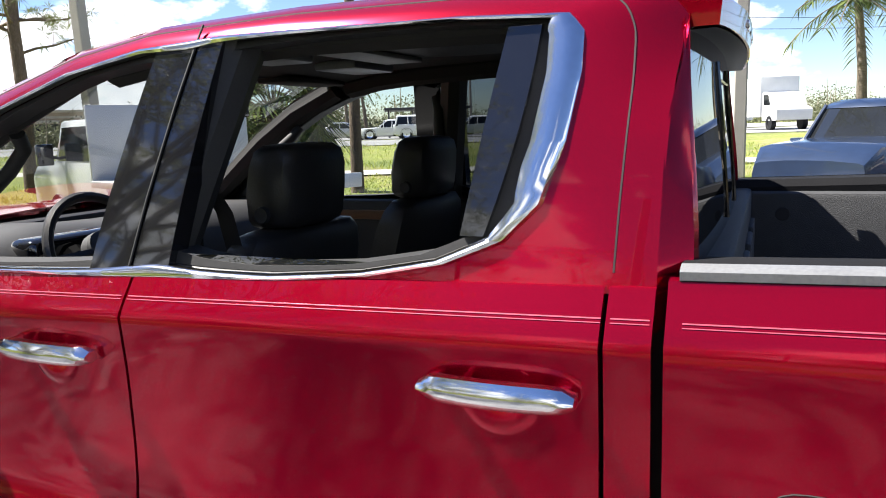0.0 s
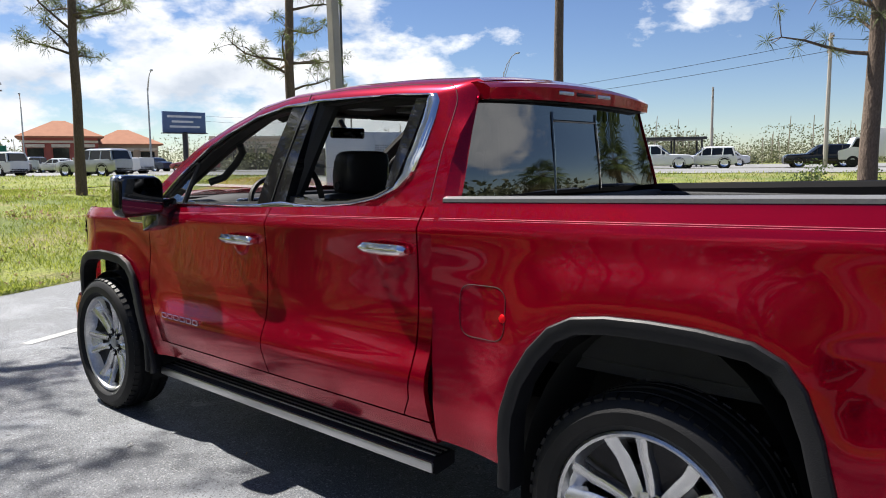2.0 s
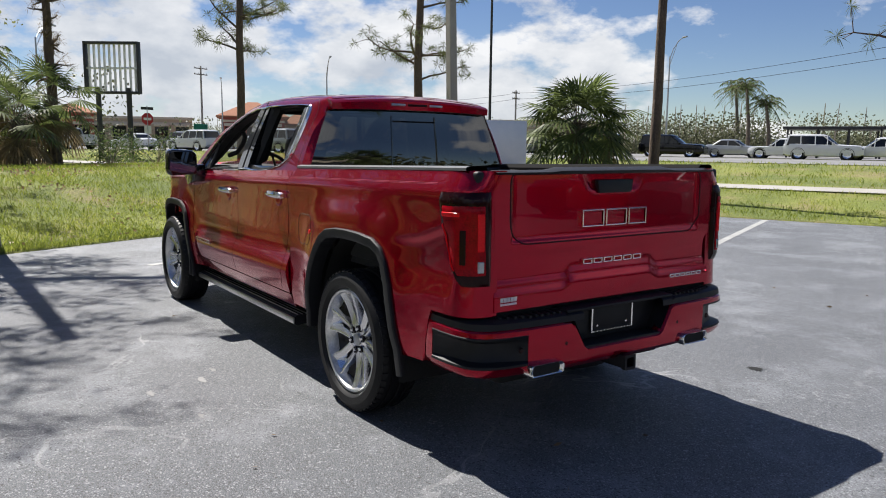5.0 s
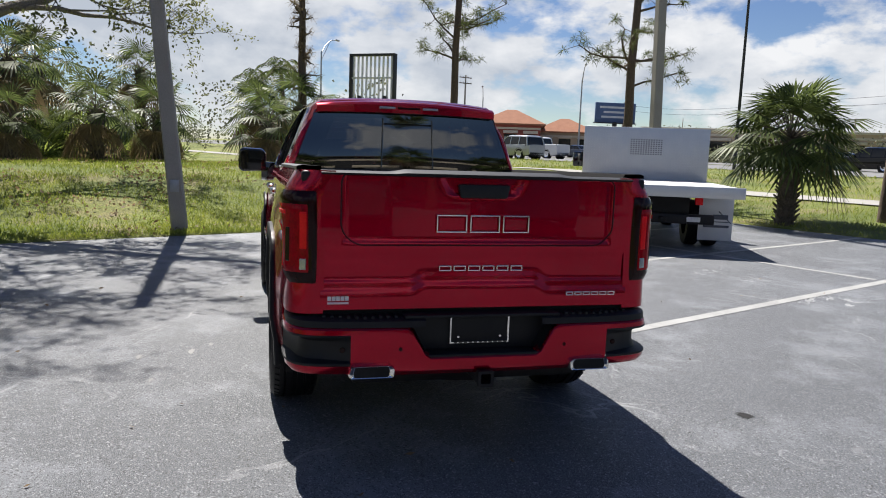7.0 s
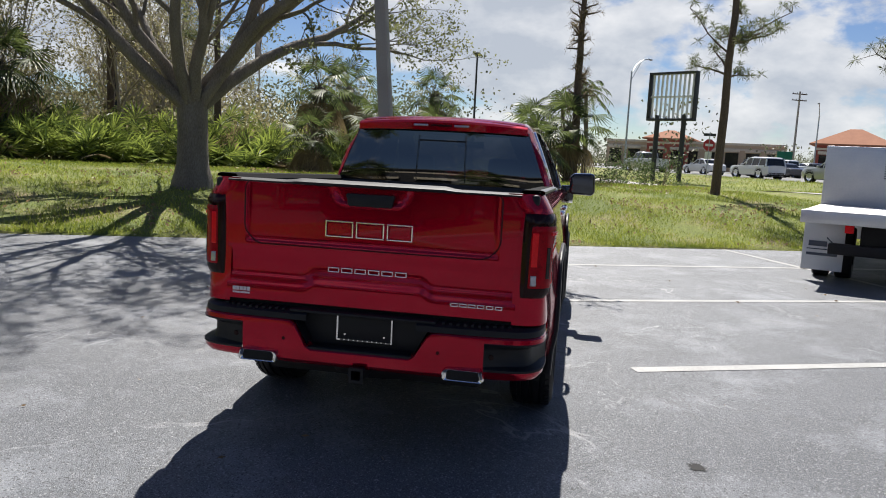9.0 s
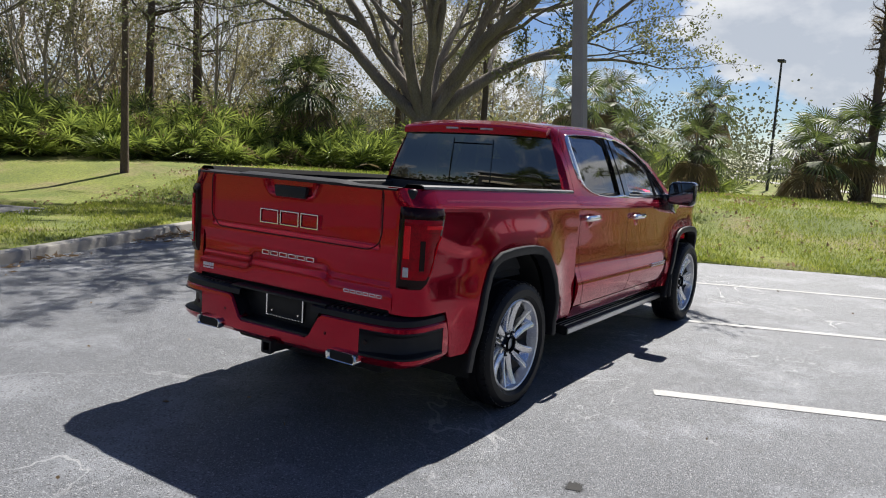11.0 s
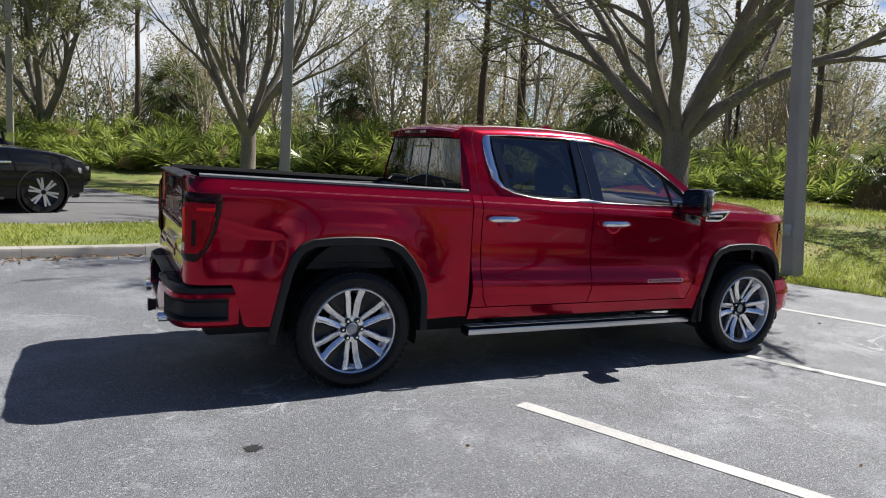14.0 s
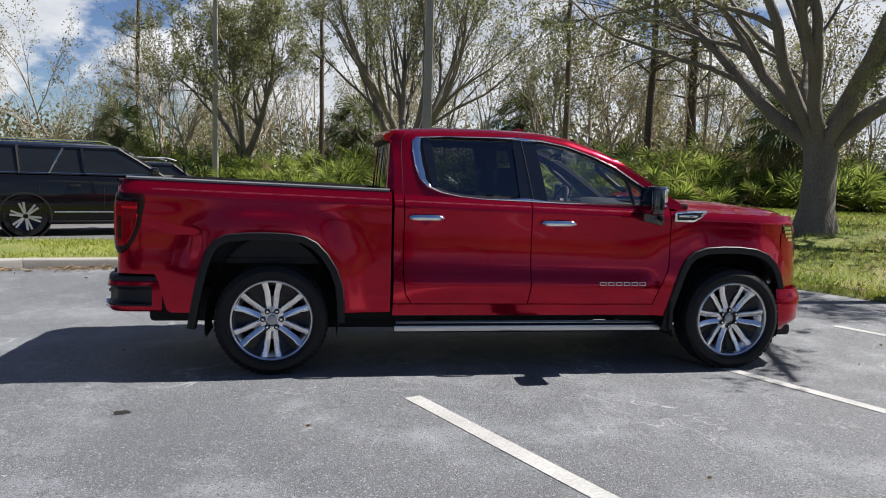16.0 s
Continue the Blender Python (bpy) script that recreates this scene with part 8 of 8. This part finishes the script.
def box_van(x, y, heading, length, height, label):
    """A white box truck: cargo body and cab."""
    t = thing("box_truck", label, "truck", pose(x, y, terrain(x, y), 0, 0, ROAD_YAW + heading), "cars along the road")
    part("cargo_box", boxed((-length / 2, -1.1, 0.75), (length / 2 - 1.9, 1.1, height), 0.04), WHITE_PAINT, t)
    cab = part("cab", prism(rounded([(length / 2 - 1.85, 0.55), (length / 2, 0.55), (length / 2, 1.15), (length / 2 - 0.7, 1.35), (length / 2 - 1.05, 2.1), (length / 2 - 1.85, 2.1)], 0.08), -0.98, 0.98, "y"), WHITE_PAINT, t)
    part("cab_window", prism([(length / 2 - 1.65, 1.4), (length / 2 - 0.82, 1.4), (length / 2 - 1.10, 1.98), (length / 2 - 1.65, 1.98)], -0.995, 0.995, "y"), CAR_GLASS, cab)
    for xw in (-length * 0.25, length / 2 - 0.9):
        for s_ in (1, -1):
            part("tyre", lathe([(0, s_ * 0.75), (0.40, s_ * 0.75), (0.40, s_ * 1.0), (0.24, s_ * 1.01), (0.22, s_ * 0.97), (0, s_ * 0.97)], 20), RUBBER, t).location = (xw, 0, 0.40)


box_van(10.6, -56.1, 0, 6.5, 2.7, "white box truck across the road")
box_van(5.0, -56.5, 180, 6.0, 2.6, "white box truck beside another one")
box_van(0.8, -46.0, 90, 6.5, 3.0, "brown and white motorhome by the road")


# ---- flatbed work truck ----
FB = pose(6.43, -5.52, 0, 0, 0, math.degrees(math.atan2(-0.366, 0.931)))
flat = thing("flatbed_truck", "white flatbed truck with bright tread-plate deck and headboard", "truck", FB)
deck = part("deck", boxed((-0.28, -1.22, 0.98), (2.50, 1.22, 1.07), 0.012), TREAD_ALU, flat, "bright diamond tread-plate deck")
part("deck_tail", boxed((-0.34, -1.22, 0.90), (-0.28, 1.22, 1.085), 0.012), TREAD_ALU, deck)


def tread(x0, nx, y0, ny, z0, axis, parent, step=0.052):
    """Raised diamonds of tread plate, joined: far too many to count."""
    h = Heap()
    for i in range(nx):
        for j in range(ny):
            a, b = x0 + i * step, y0 + j * step
            s_ = 1 if (i + j) % 2 else -1
            l_, w_, e = 0.019, 0.007, 0.0035
            if axis == "x":
                c = Vector((z0, a, b))
                d1, d2, n_ = Vector((0, 1, s_)).normalized(), Vector((0, -s_, 1)).normalized(), Vector((-1, 0, 0))
            else:
                c = Vector((a, b, z0))
                d1, d2, n_ = Vector((1, s_, 0)).normalized(), Vector((-s_, 1, 0)).normalized(), Vector((0, 0, 1))
            k = len(h.v)
            h.v += [tuple(c + d1 * l_), tuple(c + d2 * w_), tuple(c - d1 * l_), tuple(c - d2 * w_), tuple(c + n_ * e)]
            h.f += [(k, k + 1, k + 4), (k + 1, k + 2, k + 4), (k + 2, k + 3, k + 4), (k + 3, k, k + 4)]
    return tagged(h.put("tread_pattern", TREAD_ALU, parent), kind="stuff")


tread(-1.19, 46, 0.915, 4, -0.3405, "x", deck)
tread(-0.24, 52, -1.18, 46, 1.0705, "z", deck)
head = part("headboard", boxed((2.46, -1.21, 1.06), (2.50, 1.21, 2.09), 0.008), TREAD_ALU, flat, "bright tread-plate headboard")
tread(-1.18, 46, 1.10, 19, 2.4595, "x", head)
bm = bmesh.new()
for i in range(13):
    for j in range(8):
        box(bm, (2.452, -0.31 + 0.0485 * i, 1.56 + 0.040 * j), (2.457, -0.31 + 0.0485 * i + 0.030, 1.56 + 0.040 * j + 0.024))
tagged(part("vent_slots", bm, LENS_CLEAR, head, "punched vent window", smooth=0), kind="stuff")
for s_ in (1, -1):
    flap = part("mud_flap", boxed((0.28, s_ * 0.93 - 0.28, 0.16), (0.295, s_ * 0.93 + 0.28, 0.90), 0.004), WHITE_PAINT, flat, "white mud flap with blue print")
    for k, (a, b, c, d) in enumerate(((-0.20, 0.05, 0.52, 0.60), (-0.22, 0.22, 0.47, 0.485), (-0.22, 0.20, 0.38, 0.42))):
        part("print_bar", boxed((0.272, s_ * 0.93 + (a if s_ < 0 else -b), c), (0.279, s_ * 0.93 + (b if s_ < 0 else -a), d)), BLUE_PAINT, flap)
    part("print_slash", tube([(0.275, s_ * 0.93 - 0.04, 0.66), (0.275, s_ * 0.93 - 0.25 * 1, 0.46)], 0.010, 4), BLUE_PAINT, flap)
    part("tail_lamp", boxed((0.08, s_ * 0.60 - 0.06, 0.76), (0.16, s_ * 0.60 + 0.06, 0.89), 0.012), LENS_BRIGHT, flat, "square red tail lamp")
    for xw in (1.0, 4.65):
        for dy in ((0.66, 0.98) if xw < 2 else (0.88,)):
            yy = s_ * dy
            tyre = part("tyre", lathe([(0.22, yy - 0.11), (0.38, yy - 0.115), (0.40, yy - 0.09), (0.40, yy + 0.09), (0.38, yy + 0.115), (0.22, yy + 0.11)], 28), RUBBER, flat, "black truck tyre")
            tyre.location = (xw, 0, 0.40)
            part("rim", lathe([(0, yy + s_ * 0.03), (0.12, yy + s_ * 0.03), (0.14, yy), (0.22, yy + s_ * 0.09)], 24), GALV, tyre)
part("chassis", boxed((0.1, -0.45, 0.55), (5.2, 0.45, 0.95), 0.02), UNDER, flat)
part("rear_bumper", boxed((0.02, -0.85, 0.44), (0.16, 0.85, 0.60), 0.015), BLACK_TRIM, flat, "black step bumper")
part("tow_hook", boxed((-0.10, -0.05, 0.46), (0.05, 0.05, 0.56), 0.015), UNDER, flat)
part("plate_blank", boxed((0.008, -0.62, 0.48), (0.018, -0.40, 0.56)), WHITE_BAR, flat)
part("cab_body", prism(rounded([(2.60, 0.50), (5.75, 0.50), (5.80, 1.05), (5.55, 1.22), (4.60, 1.32), (4.15, 1.92), (2.85, 1.92), (2.62, 1.30)], 0.08, 4), -0.98, 0.98, "y", 0.04), WHITE_PAINT, flat, "white truck cab")
for s_ in (1, -1):
    part("side_window", prism([(2.95, 1.32), (4.42, 1.32), (4.10, 1.82), (2.98, 1.82)], s_ * 0.975, s_ * 0.988, "y"), CAR_GLASS, flat)
    part("tow_mirror", boxed((4.28, s_ * 1.2 - 0.12, 1.25), (4.40, s_ * 1.2 + 0.12, 1.58), 0.03), BLACK_GLOSS, flat, "black towing mirror")
    part("mirror_arm", tube([(4.35, s_ * 0.95, 1.35), (4.35, s_ * 1.12, 1.38)], 0.025, 6), BLACK_TRIM, flat)

# ---- signs, lamps and poles along the road ----
SIGN_DARK = mat("dark_sign_steel", (0.045, 0.045, 0.05), 0.6, 0.2, (0.03, 0.03, 0.033), 3, 40)
SIGN_PALE = mat("bare_sign_tube", (0.78, 0.78, 0.77), 0.5, 0, (0.5, 0.5, 0.52), 3, 30)
SIGN_BLUE = mat("blue_billboard_sheet", (0.10, 0.16, 0.30), 0.5, 0, (0.07, 0.11, 0.22), 1, 8)
SIGN_RED = mat("stop_red", (0.42, 0.02, 0.025), 0.5)
SIGN_GREEN = mat("sign_green", (0.01, 0.18, 0.09), 0.5)
STUCCO_RED = mat("brick_red_stucco", (0.36, 0.10, 0.075), 0.9, 0, (0.28, 0.075, 0.055), 0.6, 8)
STUCCO_TAN = mat("tan_stucco", (0.48, 0.37, 0.26), 0.9, 0, (0.40, 0.30, 0.21), 0.5, 8)
ROOF_TILE = mat("terracotta_tile", (0.36, 0.16, 0.09), 0.9, 0, (0.26, 0.11, 0.06), 1.2, 14)
CREAM = mat("cream_trim", (0.66, 0.58, 0.46), 0.85)


def place_between(a, b):
    """A pose midway between two plan points, its x along them."""
    (x0, y0), (x1, y1) = a, b
    x, y = (x0 + x1) / 2, (y0 + y1) / 2
    return pose(x, y, terrain(x, y), 0, 0, math.degrees(math.atan2(y1 - y0, x1 - x0))), math.dist(a, b)


m, wd = place_between((45.65, -5.17), (43.66, -7.84))
sg = thing("sign_frame", "tall empty sign frame on two black posts", "sign", m)
for sx in (-0.28, 0.28):
    part("post", tube([(sx * wd, 0, -0.3), (sx * wd, 0, 4.2)], 0.16, 10), SIGN_DARK, sg)
for lo, hi in (((-wd / 2, -0.2, 3.85), (wd / 2, 0.2, 4.0)), ((-wd / 2, -0.2, 6.75), (wd / 2, 0.2, 6.9)), ((-wd / 2, -0.2, 4.0), (-wd / 2 + 0.12, 0.2, 6.75)), ((wd / 2 - 0.12, -0.2, 4.0), (wd / 2, 0.2, 6.75))):
    part("frame_bar", boxed(lo, hi, 0.02), SIGN_DARK, sg)
for i in range(10):
    xx = -wd / 2 + 0.28 + (wd - 0.56) * i / 9
    part("lamp_tube", tube([(xx, 0, 4.0), (xx, 0, 6.75)], 0.075, 6), SIGN_PALE, sg)
part("cross_bar", boxed((-wd / 2 + 0.1, -0.06, 5.30), (wd / 2 - 0.1, 0.06, 5.42), 0.01), SIGN_PALE, sg)

m, wd = place_between((83.0, -40.9), (82.5, -46.2))
bb = thing("billboard", "blue billboard on a steel post with unreadable print", "billboard", m)
part("post", tube([(0, 0, -0.5), (0, 0, 4.6)], 0.3, 12), SIGN_DARK, bb)
part("panel", boxed((-wd / 2, -0.15, 4.5), (wd / 2, 0.15, 7.0), 0.03), SIGN_BLUE, bb, "blue printed panel")
for i, (a, b) in enumerate(((0.1, 0.9), (0.2, 0.7), (0.15, 0.85))):
    for s_ in (1, -1):
        part("print_bar", boxed((-wd / 2 + wd * a, s_ * 0.16 - 0.01, 6.3 - 0.6 * i), (-wd / 2 + wd * b, s_ * 0.16 + 0.01, 6.55 - 0.6 * i)), SIGN_PALE, bb)
part("catwalk", boxed((-wd / 2, -0.6, 4.4), (wd / 2, 0.6, 4.5)), SIGN_DARK, bb)

st = thing("stop_sign", "red octagonal stop sign with a street-name blade", "sign", pose(52.9, -10.3, terrain(52.9, -10.3), 0, 0, 190))
part("post", tube([(0, 0, -0.3), (0, 0, 3.3)], 0.035, 8), GALV, st)
part("sign_plate", prism([(0.45 * math.cos(radians(22.5 + 45 * k)), 2.35 + 0.45 * math.sin(radians(22.5 + 45 * k))) for k in range(8)], -0.012, 0.012, "x"), SIGN_RED, st, "red octagon plate")
part("print_bar", boxed((0.011, -0.28, 2.26), (0.018, 0.28, 2.44)), WHITE_BAR, st)
part("name_blade", boxed((-0.01, -0.45, 3.0), (0.01, 0.45, 3.2)), SIGN_DARK, st)
part("notice_plate", boxed((-0.01, -0.25, 1.3), (0.012, 0.25, 1.85)), WHITE_BAR, st)
gs = thing("road_sign", "green road sign on two posts", "sign", pose(83.5, -23.3, terrain(83.5, -23.3), 0, 0, 195))
part("panel", boxed((-0.03, -0.9, 1.8), (0.03, 0.9, 2.8), 0.02), SIGN_GREEN, gs)
for s_ in (0.6, -0.6):
    part("post", tube([(-0.06, s_, -0.3), (-0.06, s_, 2.6)], 0.04, 6), GALV, gs)


def street_lamp(x, y, h, arm, heading, label="galvanised street lamp with a curved arm"):
    t = thing("street_lamp", label, "street lamp", pose(x, y, terrain(x, y), 0, 0, heading))
    part("pole", tube([(0, 0, -0.3), (0, 0, h * 0.5), (0, 0, h * 0.86)], [0.11, 0.09, 0.07], 8), GALV, t)
    part("arm", tube([(0, 0, h * 0.84), (arm * 0.25, 0, h * 0.92), (arm * 0.65, 0, h * 0.98), (arm, 0, h)], 0.045, 6), GALV, t)
    part("brace", tube([(0, 0, h * 0.78), (arm * 0.5, 0, h * 0.945)], 0.03, 5), GALV, t)
    part("lamp_head", boxed((arm - 0.1, -0.12, h - 0.08), (arm + 0.6, 0.12, h + 0.06), 0.04), GALV, t)


street_lamp(74.1, -34.8, 10.0, 3.6, 160)
street_lamp(48.9, -62.6, 12.0, 2.4, 160)
street_lamp(68.4, -5.2, 10.8, 3.4, 330)
street_lamp(96.0, -30.0, 9.0, 2.6, 160)


def shoebox_lamp(x, y, h, label="slim dark parking lot lamp with a box head"):
    t = thing("lot_lamp", label, "street lamp", pose(x, y, terrain(x, y)))
    part("pole", tube([(0, 0, -0.3), (0, 0, h)], [0.09, 0.06], 8), SIGN_DARK, t)
    part("lamp_head", boxed((-0.35, -0.2, h - 0.08), (0.35, 0.2, h + 0.08), 0.03), SIGN_DARK, t)


shoebox_lamp(31.5, -24.8, 13.0, "tall slim grey steel flagpole-like lamp post")
shoebox_lamp(46.0, 6.3, 8.0)
shoebox_lamp(24.0, 18.5, 8.0)
shoebox_lamp(20.5, 33.0, 8.0)


def line_pole(x, y, h, label="wooden utility pole with crossarms"):
    t = thing("utility_pole", label, "pole", pose(x, y, terrain(x, y), 0, 0, ROAD_YAW + 90))
    part("shaft", tube([(0, 0, -0.4), (0, 0, h)], [0.17, 0.11], 8), POLE_CONC, t)
    for z in (h - 0.4, h - 1.2):
        part("crossarm", boxed((-1.1, -0.05, z), (1.1, 0.05, z + 0.12)), PINE_BARK, t)
        for xx in (-1.0, -0.4, 0.4, 1.0):
            part("insulator", tube([(xx, 0, z + 0.12), (xx, 0, z + 0.28)], 0.035, 6), GALV, t)


for x, y, h in ((14.0, -53.8, 9.2), (32.0, -78.0, 8.5), (78.0, -66.0, 8.5), (100.0, -28.5, 11.0), (-24.0, -70.0, 9.0), (108.0, -58.0, 9.0)):
    line_pole(x, y, h)
wires = thing("power_lines", "sagging black power lines along the road", "power line")
for dz in (0.0, -0.8):
    for a, b in (((-24.0, -70.0, 8.9), (14.0, -53.8, 9.1)), ((14.0, -53.8, 9.1), (78.0, -66.0, 8.4)), ((78.0, -66.0, 8.4), (108.0, -58.0, 8.9))):
        pa, pb = Vector(a), Vector(b)
        part("wire", tube([pa.lerp(pb, i / 12) + Vector((0, 0, dz + 0.6 - 4 * 0.9 * (i / 12) * (1 - i / 12))) for i in range(13)], 0.022, 4), UNDER, wires)


# ---- buildings across the road ----
def shop(a, b, depth, h, wall, roof_h, roof, label, bays=3, name="shop_building"):
    m, wd = place_between(a, b)
    t = thing(name, label, "building", m)
    wl_ = part("wall", boxed((-wd / 2, -depth, -0.5), (wd / 2, 0, h)), wall, t, smooth=0)
    if roof_h:
        o = 0.7
        base = [(-wd / 2 - o, o), (wd / 2 + o, o), (wd / 2 + o, -depth - o), (-wd / 2 - o, -depth - o)]
        ins = min(wd, depth) * 0.42
        top = [(-wd / 2 + ins, -ins), (wd / 2 - ins, -ins), (wd / 2 - ins, -depth + ins), (-wd / 2 + ins, -depth + ins)]
        bm = loft([[(x, y, h - 0.1) for x, y in base], [(x, y, h + 0.1) for x, y in base], [(x, y, h + roof_h) for x, y in top]], True, True)
        bmesh.ops.recalc_face_normals(bm, faces=bm.faces)
        part("roof", bm, roof, t, smooth=0)
    else:
        part("roof", boxed((-wd / 2 - 0.15, -depth - 0.15, h), (wd / 2 + 0.15, 0.15, h + 0.35), 0.03), roof, t)
    for s_, yy in ((1, 0.0), (-1, -depth)):
        for i in range(bays):
            xx = -wd / 2 + wd * (i + 0.5) / bays
            ww = wd / bays * 0.32
            wnd = part("window", boxed((xx - ww, yy - 0.12, 0.7), (xx + ww, yy + 0.05 * 1, min(h - 1.0, 2.9))), CAR_GLASS, t)
            part("awning", boxed((xx - ww * 1.15, yy - 0.35 if s_ < 0 else yy, min(h - 0.9, 3.0)), (xx + ww * 1.15, yy if s_ < 0 else yy + 0.35, min(h - 0.5, 3.4)), 0.02), CREAM, t)
    part("band", boxed((-wd / 2 - 0.04, -depth - 0.04, h - 0.75), (wd / 2 + 0.04, 0.04, h - 0.45)), CREAM, t)
    return t


shop((107.5, -34.0), (104.5, -42.0), 9, 4.3, STUCCO_RED, 2.2, ROOF_TILE, "brick-red plaza building with a hipped tile roof", 3)
shop((113.0, -45.0), (109.8, -53.0), 9, 3.6, STUCCO_TAN, 2.2, ROOF_TILE, "tan plaza building with a hipped tile roof", 3)
shop((128.0, -8.0), (121.5, -33.0), 12, 4.0, STUCCO_TAN, 0, CREAM, "long low tan shopping strip", 9)
shop((126.5, -14.0), (125.0, -20.0), 12.6, 4.6, STUCCO_RED, 1.4, ROOF_TILE, "shop front with a red tile gable", 2)
shop((108.0, -62.0), (90.0, -92.0), 14, 4.4, STUCCO_TAN, 0, CREAM, "low tan commercial building across the road", 8)
m, wd = place_between((32.0, -57.0), (25.5, -60.4))
cp = thing("carport", "flat dark-roofed open carport", "carport", m)
part("roof", boxed((-wd / 2, -3, 2.35), (wd / 2, 3, 2.55), 0.03), SIGN_DARK, cp)
for sx in (-0.45, -0.15, 0.15, 0.45):
    for sy in (-2.6, 2.6):
        part("post", tube([(sx * wd, sy, -0.2), (sx * wd, sy, 2.4)], 0.08, 6), SIGN_DARK, cp)

for i, (cx, cy, pt, lb) in enumerate(((-5.6, -12.0, BLACK_PAINT, "black"), (-8.8, -12.3, GREY_PAINT, "dark grey"), (-12.0, -12.1, DARKRED_PAINT, "dark red"))):
    car("suv", lb + " SUV parked in the next row of stalls", "suv", cx, cy, 95, 4.8, 1.95, 1.75, "suv", pt, False)
# unseen dark block, added so that the tailgate and rear glass mirror something dark
shop((-38.0, -14.0), (-38.0, 16.0), 12, 5.0, SIGN_DARK, 0, SIGN_DARK, "dark unseen building added across the lot to darken reflections", 7)

# ---- small things on the ground ----
rng = random.Random(5)


def stain(x, y, r, seed, label):
    g = random.Random(seed)
    pts = [(x + r * k * 1.25 * math.cos(a), y + r * k * math.sin(a)) for a, k in [(2 * math.pi * i / 60, 1.35 - 0.75 * g.random() ** 1.5 if i % 2 else g.uniform(0.55, 0.8)) for i in range(60)]]
    bm = bmesh.new()
    bm.faces.new([bm.verts.new((a, b, 0.0035)) for a, b in pts])
    return tagged(part("oil_stain", bm, UNDER, None, "", smooth=0), label, "stain", kind="structure")


stain(-0.85, -1.82, 0.052, 3, "small dark oil stain on the asphalt")
# pale scraps and twigs on the asphalt
sc = Heap()
for i in range(70):
    x, y = rng.uniform(-4.5, 7), rng.uniform(-6, 6)
    sc.blade(Vector((x, y, 0.010)), Vector((rng.uniform(-1, 1), rng.uniform(-1, 1), 0.05)).normalized(), rng.uniform(0.02, 0.07), 0.02, 0, rng)
tagged(sc.put("fallen_scraps", LITTER), "tiny dry scraps scattered on the asphalt", "leaf litter", kind="stuff")
SCUFF = mat("pale_scuffed_patch", (0.30, 0.30, 0.295), 0.9, 0, (0.22, 0.22, 0.22), 8, 60)
for i, (x, y, r) in enumerate(((1.0, 1.55, 0.030), (1.18, 1.42, 0.024), (0.35, 1.75, 0.02), (-1.6, 3.4, 0.03), (0.9, 1.9, 0.03))):
    g = random.Random(i)
    bm = bmesh.new()
    bm.faces.new([bm.verts.new((x + r * g.uniform(0.5, 1.6) * 1.7 * math.cos(a), y + r * g.uniform(0.4, 1.1) * math.sin(a), 0.0032)) for a in [2 * math.pi * k / 16 for k in range(16)]])
    tagged(part("scuff", bm, SCUFF, None, "", smooth=0), "pale scuffed chip in the asphalt", "scuff", kind="structure")
